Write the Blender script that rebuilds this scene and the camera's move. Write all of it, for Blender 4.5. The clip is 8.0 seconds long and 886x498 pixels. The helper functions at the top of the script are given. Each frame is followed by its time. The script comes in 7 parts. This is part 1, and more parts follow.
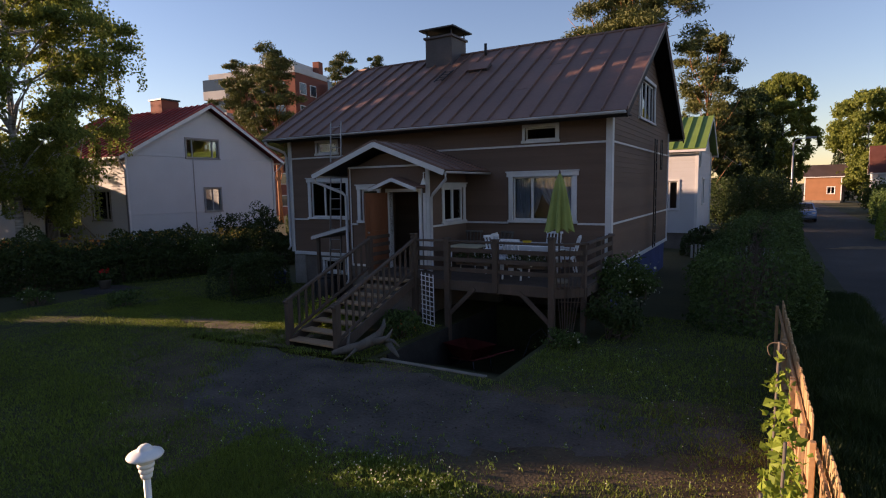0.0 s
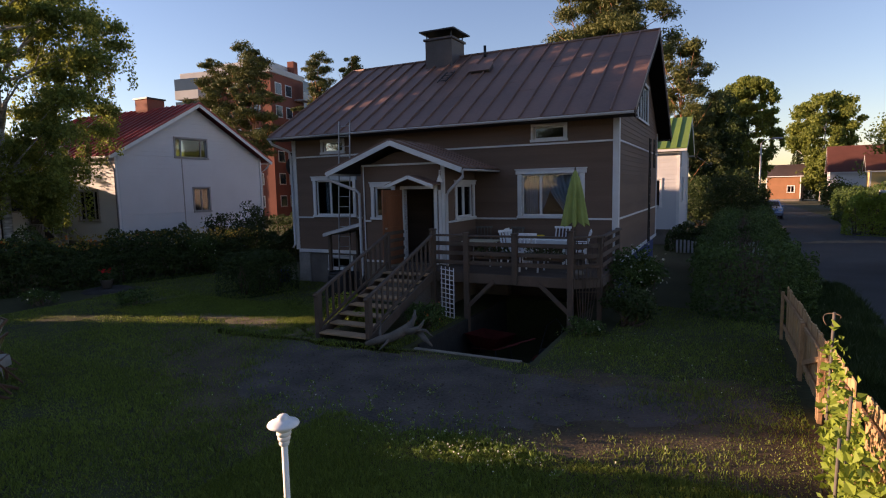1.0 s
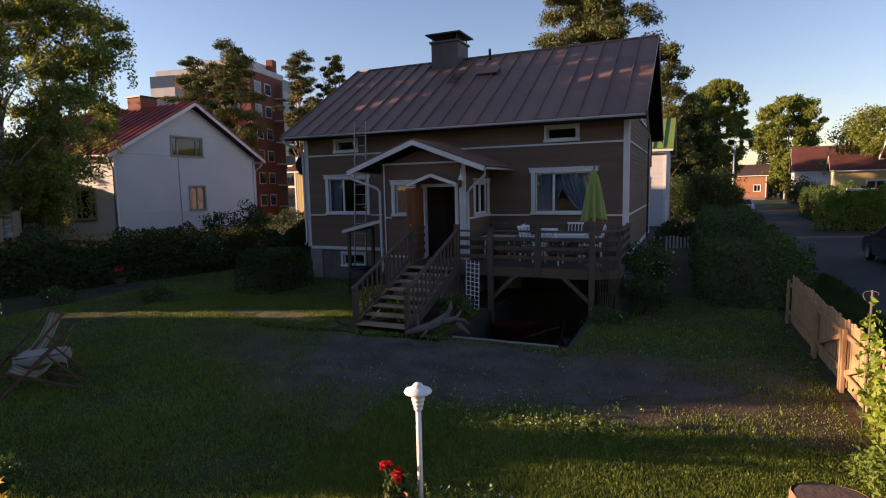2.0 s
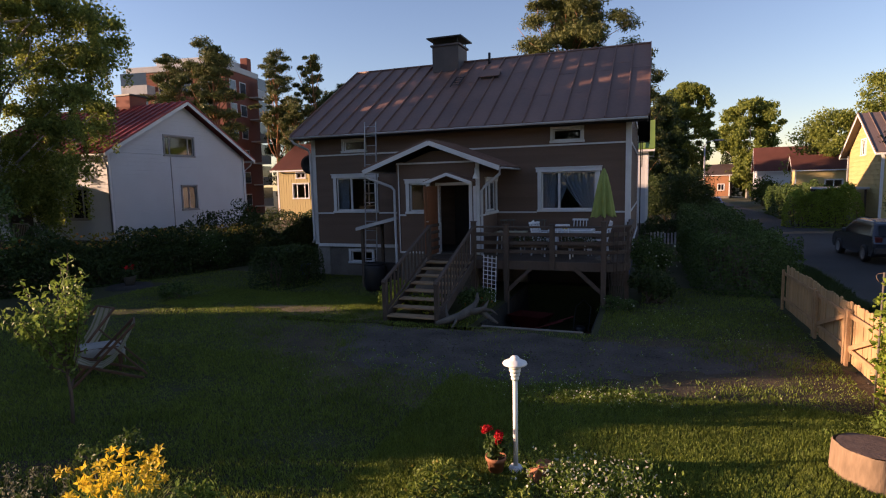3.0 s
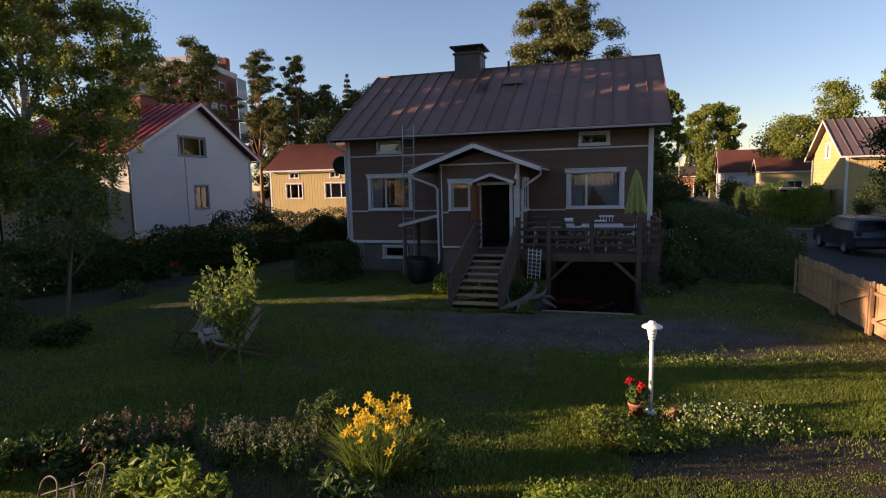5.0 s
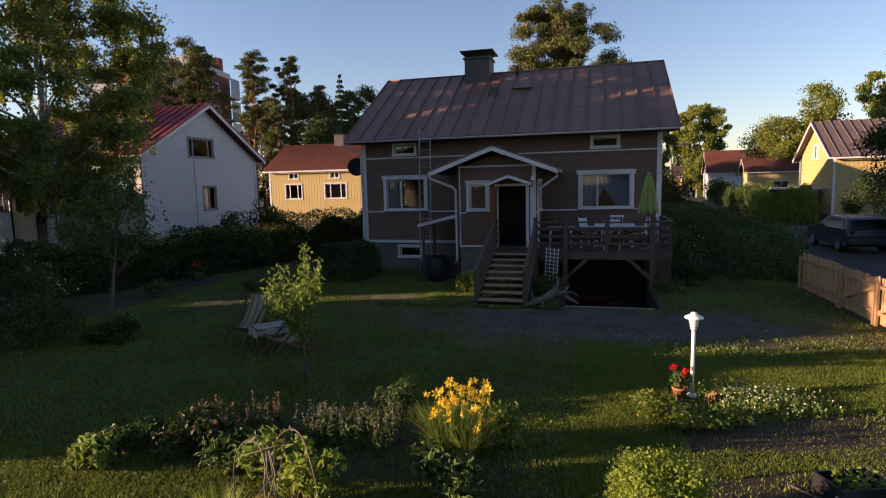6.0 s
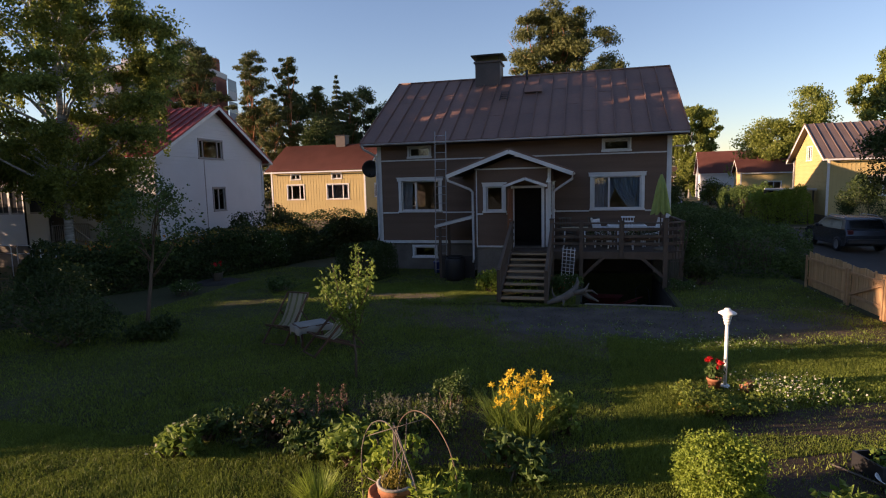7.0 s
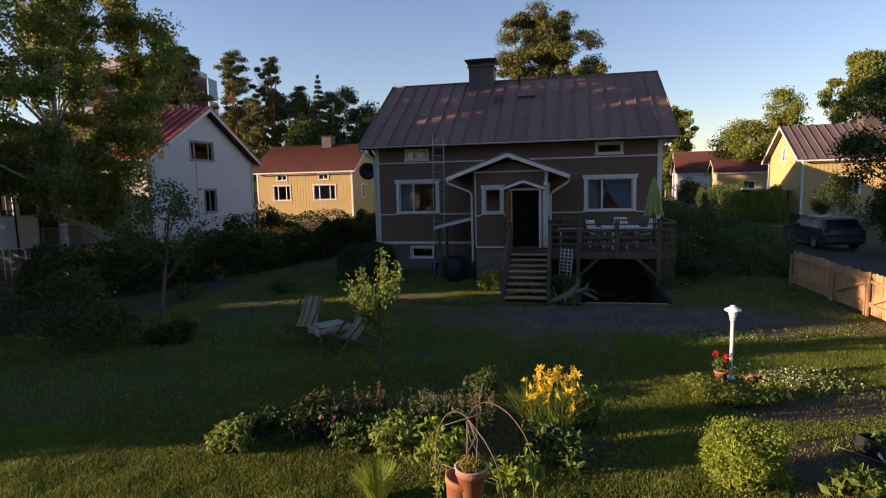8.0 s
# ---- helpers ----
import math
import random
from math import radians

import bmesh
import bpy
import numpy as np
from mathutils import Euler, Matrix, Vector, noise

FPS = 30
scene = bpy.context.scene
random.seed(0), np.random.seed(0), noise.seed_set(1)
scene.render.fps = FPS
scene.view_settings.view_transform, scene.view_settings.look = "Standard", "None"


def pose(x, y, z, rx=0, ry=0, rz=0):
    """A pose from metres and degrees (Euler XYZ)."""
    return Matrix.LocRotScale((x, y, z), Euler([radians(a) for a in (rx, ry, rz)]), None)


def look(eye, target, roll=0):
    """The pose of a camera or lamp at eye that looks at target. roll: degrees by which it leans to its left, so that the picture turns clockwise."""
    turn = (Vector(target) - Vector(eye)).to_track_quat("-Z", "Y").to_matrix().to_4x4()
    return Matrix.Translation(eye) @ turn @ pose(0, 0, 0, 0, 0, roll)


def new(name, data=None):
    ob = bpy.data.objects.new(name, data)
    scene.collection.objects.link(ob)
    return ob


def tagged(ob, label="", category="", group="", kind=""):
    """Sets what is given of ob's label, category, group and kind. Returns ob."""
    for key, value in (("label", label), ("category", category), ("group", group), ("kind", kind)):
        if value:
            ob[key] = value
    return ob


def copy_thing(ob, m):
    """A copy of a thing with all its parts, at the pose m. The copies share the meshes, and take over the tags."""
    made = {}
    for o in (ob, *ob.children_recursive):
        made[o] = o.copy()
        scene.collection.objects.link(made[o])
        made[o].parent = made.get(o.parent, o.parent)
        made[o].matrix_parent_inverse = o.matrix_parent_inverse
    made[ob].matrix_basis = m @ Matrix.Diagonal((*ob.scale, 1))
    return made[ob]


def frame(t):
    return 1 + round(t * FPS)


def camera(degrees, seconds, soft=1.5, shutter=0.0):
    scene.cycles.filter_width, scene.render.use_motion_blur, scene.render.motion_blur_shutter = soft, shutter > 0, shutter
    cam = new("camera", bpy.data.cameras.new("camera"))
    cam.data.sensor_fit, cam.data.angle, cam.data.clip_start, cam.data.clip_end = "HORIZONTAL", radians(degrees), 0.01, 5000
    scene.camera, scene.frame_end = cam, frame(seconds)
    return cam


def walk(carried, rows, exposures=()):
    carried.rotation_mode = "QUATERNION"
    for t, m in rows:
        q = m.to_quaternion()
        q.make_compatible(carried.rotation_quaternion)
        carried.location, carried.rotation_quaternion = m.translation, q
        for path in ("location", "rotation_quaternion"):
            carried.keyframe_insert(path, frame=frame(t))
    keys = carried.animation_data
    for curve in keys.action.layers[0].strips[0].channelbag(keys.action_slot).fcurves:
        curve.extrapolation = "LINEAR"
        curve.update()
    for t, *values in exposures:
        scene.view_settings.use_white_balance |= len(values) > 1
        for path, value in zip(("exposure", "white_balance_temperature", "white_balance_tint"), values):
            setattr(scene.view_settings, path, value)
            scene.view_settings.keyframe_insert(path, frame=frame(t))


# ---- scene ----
cam = camera(77.2, 8.0, soft=1.1)
PATH = [
    (0, (14.371, -14.183, 3.27), (13.37, -12.465, 3.051), -1.0),
    (0.5, (13.968, -14.659, 3.221), (13.018, -12.912, 3.003), -1.1),
    (1, (13.527, -15.196, 3.193), (12.626, -13.424, 2.975), -1.2),
    (1.5, (13.051, -15.779, 3.176), (12.193, -13.985, 2.957), -1.2),
    (3, (11.591, -17.568, 3.174), (10.893, -15.708, 2.948), -1.3),
    (3.5, (11.088, -18.1, 3.15), (10.428, -16.225, 2.926), -1.3),
    (4, (10.598, -18.628, 3.165), (9.967, -16.744, 2.939), -1.4),
    (4.5, (10.113, -19.137, 3.167), (9.509, -17.244, 2.941), -1.3),
    (6, (8.771, -20.541, 3.262), (8.249, -18.623, 3.034), -1.3),
    (6.5, (8.359, -20.932, 3.306), (7.841, -19.013, 3.077), -1.3),
    (7, (7.989, -21.261, 3.35), (7.501, -19.335, 3.121), -1.3),
    (7.5, (7.642, -21.592, 3.421), (7.19, -19.658, 3.189), -1.3),
    (8, (7.324, -21.876, 3.49), (6.914, -19.932, 3.256), -1.4),
]
walk(cam, [(t, look(eye, target, roll)) for t, eye, target, roll in PATH], [(0.0, 1.28, 6650, 34), (1.0, 1.40, 6650, 34), (1.5, 1.40, 6650, 34), (3.0, 1.36, 6650, 34), (4.0, 1.32, 6600, 33), (8.0, 1.32, 6550, 31)])

# ---------- world, sun, exposure ----------
SUN = Vector((-0.925, -0.333, 0.160)).normalized()
world = bpy.data.worlds.new("world")
scene.world = world
world.use_nodes = True
wn = world.node_tree
sky = wn.nodes.new("ShaderNodeTexSky")
sky.sky_type = "NISHITA"
sky.sun_disc = False
sky.sun_elevation = math.asin(SUN.z)
sky.sun_rotation = math.atan2(SUN.x, SUN.y)
sky.air_density, sky.dust_density, sky.ozone_density = 1.05, 0.12, 2.2
wn.nodes["Background"].inputs["Strength"].default_value = 0.088
wn.links.new(sky.outputs[0], wn.nodes["Background"].inputs["Color"])
sun = new("sun", bpy.data.lights.new("sun", "SUN"))
sun.data.energy, sun.data.angle, sun.data.color = 5.0, radians(0.5), (1.0, 0.74, 0.44)
sun.matrix_world = look((0, 0, 40), Vector((0, 0, 40)) - SUN)

# ---------- materials ----------
def mat(name, base, rough=0.8, vary=0.25, scale=6.0, fine=40.0, bump=0.15, metal=0.0, island=0.0, per_object=0.0, second=None, stretch=(1, 1, 1), spec=0.3):
    """A surface with broad stains and fine grain; island and per_object vary its brightness piece by piece."""
    m = bpy.data.materials.new(name)
    m.use_nodes = True
    nt = m.node_tree
    b = nt.nodes["Principled BSDF"]
    b.inputs["Roughness"].default_value, b.inputs["Metallic"].default_value = rough, metal
    b.inputs["Specular IOR Level"].default_value = spec
    co = nt.nodes.new("ShaderNodeTexCoord")
    mp = nt.nodes.new("ShaderNodeMapping")
    mp.inputs["Scale"].default_value = stretch
    nt.links.new(co.outputs["Object"], mp.inputs["Vector"])
    n1, n2 = nt.nodes.new("ShaderNodeTexNoise"), nt.nodes.new("ShaderNodeTexNoise")
    n1.inputs["Scale"].default_value, n1.inputs["Detail"].default_value = scale, 4
    n2.inputs["Scale"].default_value, n2.inputs["Detail"].default_value = fine, 6
    for n in (n1, n2):
        nt.links.new(mp.outputs[0], n.inputs["Vector"])
    add = nt.nodes.new("ShaderNodeMath")
    add.operation = "MULTIPLY_ADD"
    nt.links.new(n2.outputs["Fac"], add.inputs[0])
    add.inputs[1].default_value = 0.6
    nt.links.new(n1.outputs["Fac"], add.inputs[2])
    value = add.outputs[0]
    if island or per_object:
        src = nt.nodes.new("ShaderNodeNewGeometry" if island else "ShaderNodeObjectInfo")
        k = nt.nodes.new("ShaderNodeMath")
        k.operation = "MULTIPLY_ADD"
        nt.links.new(src.outputs["Random Per Island" if island else "Random"], k.inputs[0])
        k.inputs[1].default_value = island or per_object
        nt.links.new(value, k.inputs[2])
        value = k.outputs[0]
    ramp = nt.nodes.new("ShaderNodeMapRange")
    top = 1.15 + (island or per_object)
    ramp.inputs["From Min"].default_value, ramp.inputs["From Max"].default_value = 0.45, top
    nt.links.new(value, ramp.inputs["Value"])
    mix = nt.nodes.new("ShaderNodeMix")
    mix.data_type = "RGBA"
    lo = [c * (1 - vary) for c in base]
    hi = second or [min(1, c * (1 + vary)) for c in base]
    mix.inputs["A"].default_value = (*lo, 1)
    mix.inputs["B"].default_value = (*hi, 1)
    nt.links.new(ramp.outputs[0], mix.inputs["Factor"])
    nt.links.new(mix.outputs["Result"], b.inputs["Base Color"])
    if bump:
        bp = nt.nodes.new("ShaderNodeBump")
        bp.inputs["Strength"].default_value, bp.inputs["Distance"].default_value = bump, 0.02
        nt.links.new(n2.outputs["Fac"], bp.inputs["Height"])
        nt.links.new(bp.outputs[0], b.inputs["Normal"])
    return m


def leaf_mat(name, base, second, glow=0.35):
    """Leaves: varied from leaf to leaf, and letting some light through."""
    m = mat(name, base, rough=0.55, vary=0.3, scale=0.6, fine=3.0, bump=0, island=0.9, second=second, spec=0.25)
    nt = m.node_tree
    b = nt.nodes["Principled BSDF"]
    tr = nt.nodes.new("ShaderNodeBsdfTranslucent")
    nt.links.new(b.inputs["Base Color"].links[0].from_socket, tr.inputs["Color"])
    mx = nt.nodes.new("ShaderNodeMixShader")
    mx.inputs[0].default_value = glow
    nt.links.new(b.outputs[0], mx.inputs[1])
    nt.links.new(tr.outputs[0], mx.inputs[2])
    nt.links.new(mx.outputs[0], nt.nodes["Material Output"].inputs["Surface"])
    return m


def glass_mat(name, tint=(0.9, 0.93, 0.95)):
    m = bpy.data.materials.new(name)
    m.use_nodes = True
    nt = m.node_tree
    nt.nodes.remove(nt.nodes["Principled BSDF"])
    tr, gl, fr, mx = (nt.nodes.new("ShaderNode" + k) for k in ("BsdfTransparent", "BsdfGlossy", "Fresnel", "MixShader"))
    tr.inputs["Color"].default_value = (*tint, 1)
    gl.inputs["Roughness"].default_value = 0.02
    fr.inputs["IOR"].default_value = 1.6
    nt.links.new(fr.outputs[0], mx.inputs[0])
    nt.links.new(tr.outputs[0], mx.inputs[1])
    nt.links.new(gl.outputs[0], mx.inputs[2])
    nt.links.new(mx.outputs[0], nt.nodes["Material Output"].inputs["Surface"])
    return m


M_WALL = mat("brown_grey_clapboard_paint", (0.150, 0.094, 0.067), 0.75, 0.2, 1.2, 30, 0.12, per_object=0.3, stretch=(0.4, 0.4, 3))
M_TRIM = mat("off_white_trim_paint", (0.62, 0.61, 0.60), 0.6, 0.12, 3, 40, 0.08)
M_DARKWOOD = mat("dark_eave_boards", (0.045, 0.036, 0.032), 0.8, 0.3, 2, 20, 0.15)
M_ROOF = mat("rust_brown_sheet_roof", (0.190, 0.103, 0.076), 0.55, 0.32, 0.7, 9, 0.05, metal=0.0, per_object=0.35, spec=0.45)
M_FOUND = mat("grey_plastered_foundation", (0.165, 0.140, 0.120), 0.9, 0.4, 1.5, 25, 0.5)
M_STONE = mat("foundation_fieldstone", (0.27, 0.24, 0.21), 0.9, 0.35, 2, 18, 0.5)
M_BLUE = mat("blue_foundation_paint", (0.055, 0.075, 0.19), 0.8, 0.25, 1.5, 25, 0.3)
M_CHIM = mat("chimney_sheet_cladding", (0.085, 0.070, 0.066), 0.6, 0.25, 2, 20, 0.1)
M_BLACK = mat("black_painted_metal", (0.018, 0.018, 0.02), 0.45, 0.3, 5, 40, 0.05)
M_METAL = mat("galvanised_metal", (0.34, 0.34, 0.35), 0.45, 0.2, 5, 40, 0.05, metal=0.6)
M_GUTTER = mat("pale_painted_gutter", (0.50, 0.49, 0.49), 0.5, 0.12, 3, 40, 0.05)
M_DECK = mat("weathered_brown_timber", (0.094, 0.067, 0.051), 0.85, 0.42, 3, 30, 0.3, island=0.5, stretch=(1, 1, 0.25))
M_TREAD = mat("worn_stair_tread", (0.34, 0.22, 0.125), 0.85, 0.35, 4, 30, 0.3, island=0.4)
M_DOOR = mat("red_brown_varnished_door", (0.20, 0.075, 0.035), 0.45, 0.25, 3, 30, 0.1, stretch=(1, 1, 0.2))
M_INSIDE = mat("dim_room_wall", (0.20, 0.17, 0.15), 0.9, 0.15, 1, 10, 0.05)
M_GLASS = glass_mat("window_glass")
M_CURTAIN = mat("pale_blue_curtain", (0.26, 0.33, 0.42), 0.9, 0.12, 4, 40, 0.1)
M_WHITEP = mat("white_plastic", (0.74, 0.74, 0.75), 0.45, 0.08, 3, 30, 0.03)
M_LAMPW = mat("white_lamp_enamel", (0.80, 0.79, 0.76), 0.35, 0.08, 4, 40, 0.02)
M_CLOTH = mat("white_tablecloth", (0.46, 0.45, 0.44), 0.9, 0.1, 4, 50, 0.1)
# grey puts the shade on the pale garden cloth into its colour
M_LINEN = mat("dim_grey_linen", (0.27, 0.255, 0.225), 0.95, 0.2, 4, 40, 0.15)
M_UMB = mat("lime_green_umbrella_canvas", (0.25, 0.30, 0.085), 0.85, 0.18, 4, 50, 0.1)
M_FENCE = mat("weathered_fence_board", (0.45, 0.28, 0.14), 0.85, 0.3, 4, 30, 0.3, per_object=0.5, stretch=(1, 1, 0.2))
M_FENCE2 = mat("weathered_fence_rail", (0.38, 0.23, 0.12), 0.85, 0.3, 4, 30, 0.3)
M_CONC = mat("pale_concrete_edge", (0.20, 0.175, 0.145), 0.9, 0.25, 3, 30, 0.3)
M_LOG = mat("grey_driftwood", (0.120, 0.104, 0.088), 0.85, 0.3, 4, 25, 0.4, stretch=(1, 1, 0.4))
M_TERRA = mat("terracotta_pot", (0.34, 0.14, 0.07), 0.8, 0.25, 6, 40, 0.15)
M_DARKSTONE = mat("dark_concrete", (0.034, 0.031, 0.027), 0.95, 0.4, 2, 20, 0.5)
M_SOIL = mat("dark_garden_soil", (0.052, 0.034, 0.023), 0.95, 0.4, 6, 40, 0.6)
M_RED = mat("red_painted_steel", (0.11, 0.012, 0.010), 0.6, 0.2, 5, 30, 0.05)
M_BUCKET = mat("blue_plastic_bucket", (0.03, 0.06, 0.28), 0.45, 0.15, 5, 30, 0.03)
M_BARK = mat("brown_bark", (0.12, 0.085, 0.062), 0.95, 0.4, 3, 14, 0.8, stretch=(1, 1, 0.3))
M_PINEBARK = mat("orange_pine_bark", (0.30, 0.145, 0.075), 0.95, 0.4, 3, 14, 0.7, stretch=(1, 1, 0.4))
M_BIRCHBARK = mat("white_birch_bark", (0.16, 0.145, 0.13), 0.85, 0.6, 4, 9, 0.4, second=(0.62, 0.59, 0.54), stretch=(0.5, 0.5, 3))
M_STUMP = mat("pale_cut_stump_bark", (0.23, 0.155, 0.098), 0.9, 0.35, 5, 20, 0.5, stretch=(1, 1, 0.3))
M_STUMPTOP = mat("grey_cut_stump_end", (0.13, 0.085, 0.065), 0.9, 0.35, 9, 30, 0.4)
M_STRIPE = mat("cream_deckchair_canvas", (0.46, 0.40, 0.28), 0.9, 0.12, 4, 50, 0.1)
M_STRIPE2 = mat("olive_deckchair_stripe", (0.24, 0.24, 0.11), 0.9, 0.12, 4, 50, 0.1)
M_CHAIRWOOD = mat("red_brown_chair_frame", (0.10, 0.052, 0.032), 0.6, 0.25, 4, 30, 0.1)
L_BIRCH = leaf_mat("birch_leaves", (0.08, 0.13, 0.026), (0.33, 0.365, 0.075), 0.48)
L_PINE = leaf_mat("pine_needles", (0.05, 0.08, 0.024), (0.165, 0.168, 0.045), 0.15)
L_DARK = leaf_mat("dark_leaves", (0.024, 0.046, 0.012), (0.072, 0.105, 0.026), 0.25)
L_HEDGE = leaf_mat("hedge_leaves", (0.036, 0.070, 0.016), (0.105, 0.165, 0.038), 0.25)
L_LIME = leaf_mat("lime_green_leaves", (0.150, 0.230, 0.028), (0.340, 0.430, 0.060), 0.4)
L_FRESH = leaf_mat("fresh_green_leaves", (0.105, 0.178, 0.030), (0.265, 0.355, 0.070), 0.4)
L_GRASS = leaf_mat("grass_blades", (0.074, 0.110, 0.020), (0.262, 0.330, 0.052), 0.35)
L_SPRUCE = leaf_mat("spruce_needles", (0.026, 0.048, 0.021), (0.072, 0.099, 0.036), 0.1)
F_YELLOW = leaf_mat("yellow_lily_petals", (0.76, 0.47, 0.02), (0.88, 0.64, 0.05), 0.4)
F_RED = leaf_mat("scarlet_geranium_petals", (0.55, 0.012, 0.012), (0.75, 0.03, 0.03), 0.3)
F_WHITE = leaf_mat("white_petals", (0.50, 0.49, 0.36), (0.76, 0.73, 0.56), 0.3)
F_ORANGE = leaf_mat("orange_red_petals", (0.48, 0.12, 0.03), (0.62, 0.25, 0.06), 0.3)
F_PINK = leaf_mat("dusky_pink_blooms", (0.17, 0.09, 0.07), (0.28, 0.17, 0.13), 0.3)
F_YGREEN = leaf_mat("yellowish_hedge_tips", (0.20, 0.17, 0.025), (0.34, 0.27, 0.05), 0.3)

# ---------- mesh helpers ----------
def link(name, bm, material, parent=None, label=""):
    me = bpy.data.meshes.new(name)
    bm.to_mesh(me)
    bm.free()
    for m in material if isinstance(material, (list, tuple)) else (material,):
        me.materials.append(m)
    ob = new(name, me)
    if parent:
        ob.parent = parent
    if label:
        ob["label"] = label
    return ob


def part(name, bm, material, parent, label=""):
    return link(name, bm, material, parent, label)


def thing(name, label, category, at=(0, 0, 0), rz=0, group="", kind=""):
    e = new(name)
    e.matrix_basis = pose(*at, 0, 0, rz)
    e.empty_display_size = 0.2
    return tagged(e, label, category, group, kind)


def box(bm, x0, x1, y0, y1, z0, z1, bevel=0.0, m=None, index=0):
    """A box between two corners, in the frame m."""
    g = bmesh.ops.create_cube(bm, size=1.0, matrix=Matrix.LocRotScale(((x0 + x1) / 2, (y0 + y1) / 2, (z0 + z1) / 2), None, (abs(x1 - x0), abs(y1 - y0), abs(z1 - z0))))
    vs = g["verts"]
    fs = {f for v in vs for f in v.link_faces}
    for f in fs:
        f.material_index = index
    if bevel:
        es = list({e for v in vs for e in v.link_edges})
        r = bmesh.ops.bevel(bm, geom=es, offset=bevel, segments=1, affect="EDGES")
        vs = list({v for f in r["faces"] for v in f.verts} | {v for v in vs if v.is_valid})
        for f in r["faces"]:
            f.material_index = index
    if m is not None:
        bmesh.ops.transform(bm, matrix=m, verts=vs)
    return bm


def bx(*a, bevel=0.0, m=None):
    return box(bmesh.new(), *a, bevel=bevel, m=m)


def beam(bm, a, b, w, h, bevel=0.0, up=(0, 0, 1), index=0):
    """A straight timber from a to b, w wide and h high."""
    a, b = Vector(a), Vector(b)
    d = b - a
    yv = d.normalized()
    xv = yv.cross(Vector(up))
    if xv.length < 1e-4:
        xv = Vector((1, 0, 0))
    xv.normalize()
    zv = xv.cross(yv)
    m = Matrix((xv, yv, zv)).transposed().to_4x4()
    m.translation = (a + b) / 2
    return box(bm, -w / 2, w / 2, -d.length / 2, d.length / 2, -h / 2, h / 2, bevel, m, index)


def tube(bm, pts, radii, sides=8, cap=True, index=0):
    """A round bar along points, with a radius for each."""
    pts = [Vector(p) for p in pts]
    if not isinstance(radii, (list, tuple)):
        radii = [radii] * len(pts)
    rings = []
    for i, p in enumerate(pts):
        d = (pts[min(i + 1, len(pts) - 1)] - pts[max(i - 1, 0)]).normalized()
        u = d.cross(Vector((0.31, 0.2, 0.93)) if abs(d.z) < 0.9 else Vector((1, 0.1, 0))).normalized()
        v = d.cross(u)
        rings.append([bm.verts.new(p + radii[i] * (math.cos(2 * math.pi * k / sides) * u + math.sin(2 * math.pi * k / sides) * v)) for k in range(sides)])
    for r0, r1 in zip(rings, rings[1:]):
        for k in range(sides):
            f = bm.faces.new((r0[k], r0[(k + 1) % sides], r1[(k + 1) % sides], r1[k]))
            f.smooth, f.material_index = True, index
    if cap:
        for r in (rings[0][::-1], rings[-1]):
            bm.faces.new(r).material_index = index
    return bm


def lathe(bm, profile, sides=20, at=(0, 0, 0), index=0):
    """A turned shape from rows of radius and height."""
    rings = [[bm.verts.new((at[0] + max(r, 1e-4) * math.cos(2 * math.pi * k / sides), at[1] + max(r, 1e-4) * math.sin(2 * math.pi * k / sides), at[2] + z)) for k in range(sides)] for r, z in profile]
    for r0, r1 in zip(rings, rings[1:]):
        for k in range(sides):
            f = bm.faces.new((r0[k], r0[(k + 1) % sides], r1[(k + 1) % sides], r1[k]))
            f.smooth, f.material_index = True, index
    return bm


def sheet(name, verts, faces, material, parent=None, smooth=False):
    """A mesh from arrays of corners and equal-sided faces."""
    verts, faces = np.asarray(verts, np.float32), np.asarray(faces, np.int32)
    me = bpy.data.meshes.new(name)
    n, k = faces.shape
    me.vertices.add(len(verts))
    me.vertices.foreach_set("co", verts.ravel())
    me.loops.add(n * k)
    me.loops.foreach_set("vertex_index", faces.ravel())
    me.polygons.add(n)
    me.polygons.foreach_set("loop_start", np.arange(0, n * k, k, dtype=np.int32))
    me.polygons.foreach_set("loop_total", np.full(n, k, np.int32))
    me.polygons.foreach_set("use_smooth", np.full(n, smooth))
    me.update(calc_edges=True)
    me.materials.append(material)
    ob = new(name, me)
    ob.parent = parent
    return ob


def leaves(name, centres, size, material, parent=None, rng=None, aspect=0.55, droop=0.0, upright=0.0, spread=0.4):
    """Many small folded leaves, one at each centre; droop turns them down, upright turns them up."""
    rng = rng or np.random.default_rng(1)
    c = np.asarray(centres, float)
    n = len(c)
    d = rng.normal(size=(n, 3))
    d[:, 2] += upright * 2.5 - droop * 2.5
    d /= np.linalg.norm(d, axis=1, keepdims=True)
    o = rng.normal(size=(n, 3))
    s = np.cross(d, o)
    s /= np.linalg.norm(s, axis=1, keepdims=True) + 1e-9
    nn = np.cross(d, s)
    ln = size * (1 + spread * rng.uniform(-1, 1, (n, 1)))
    w = ln * aspect
    v = np.empty((n, 4, 3))
    v[:, 0] = c - d * ln * 0.5
    v[:, 1] = c + s * w * 0.5 + nn * w * 0.18
    v[:, 2] = c + d * ln * 0.5
    v[:, 3] = c - s * w * 0.5 + nn * w * 0.18
    return sheet(name, v.reshape(-1, 3), np.arange(4 * n).reshape(n, 4), material, parent)


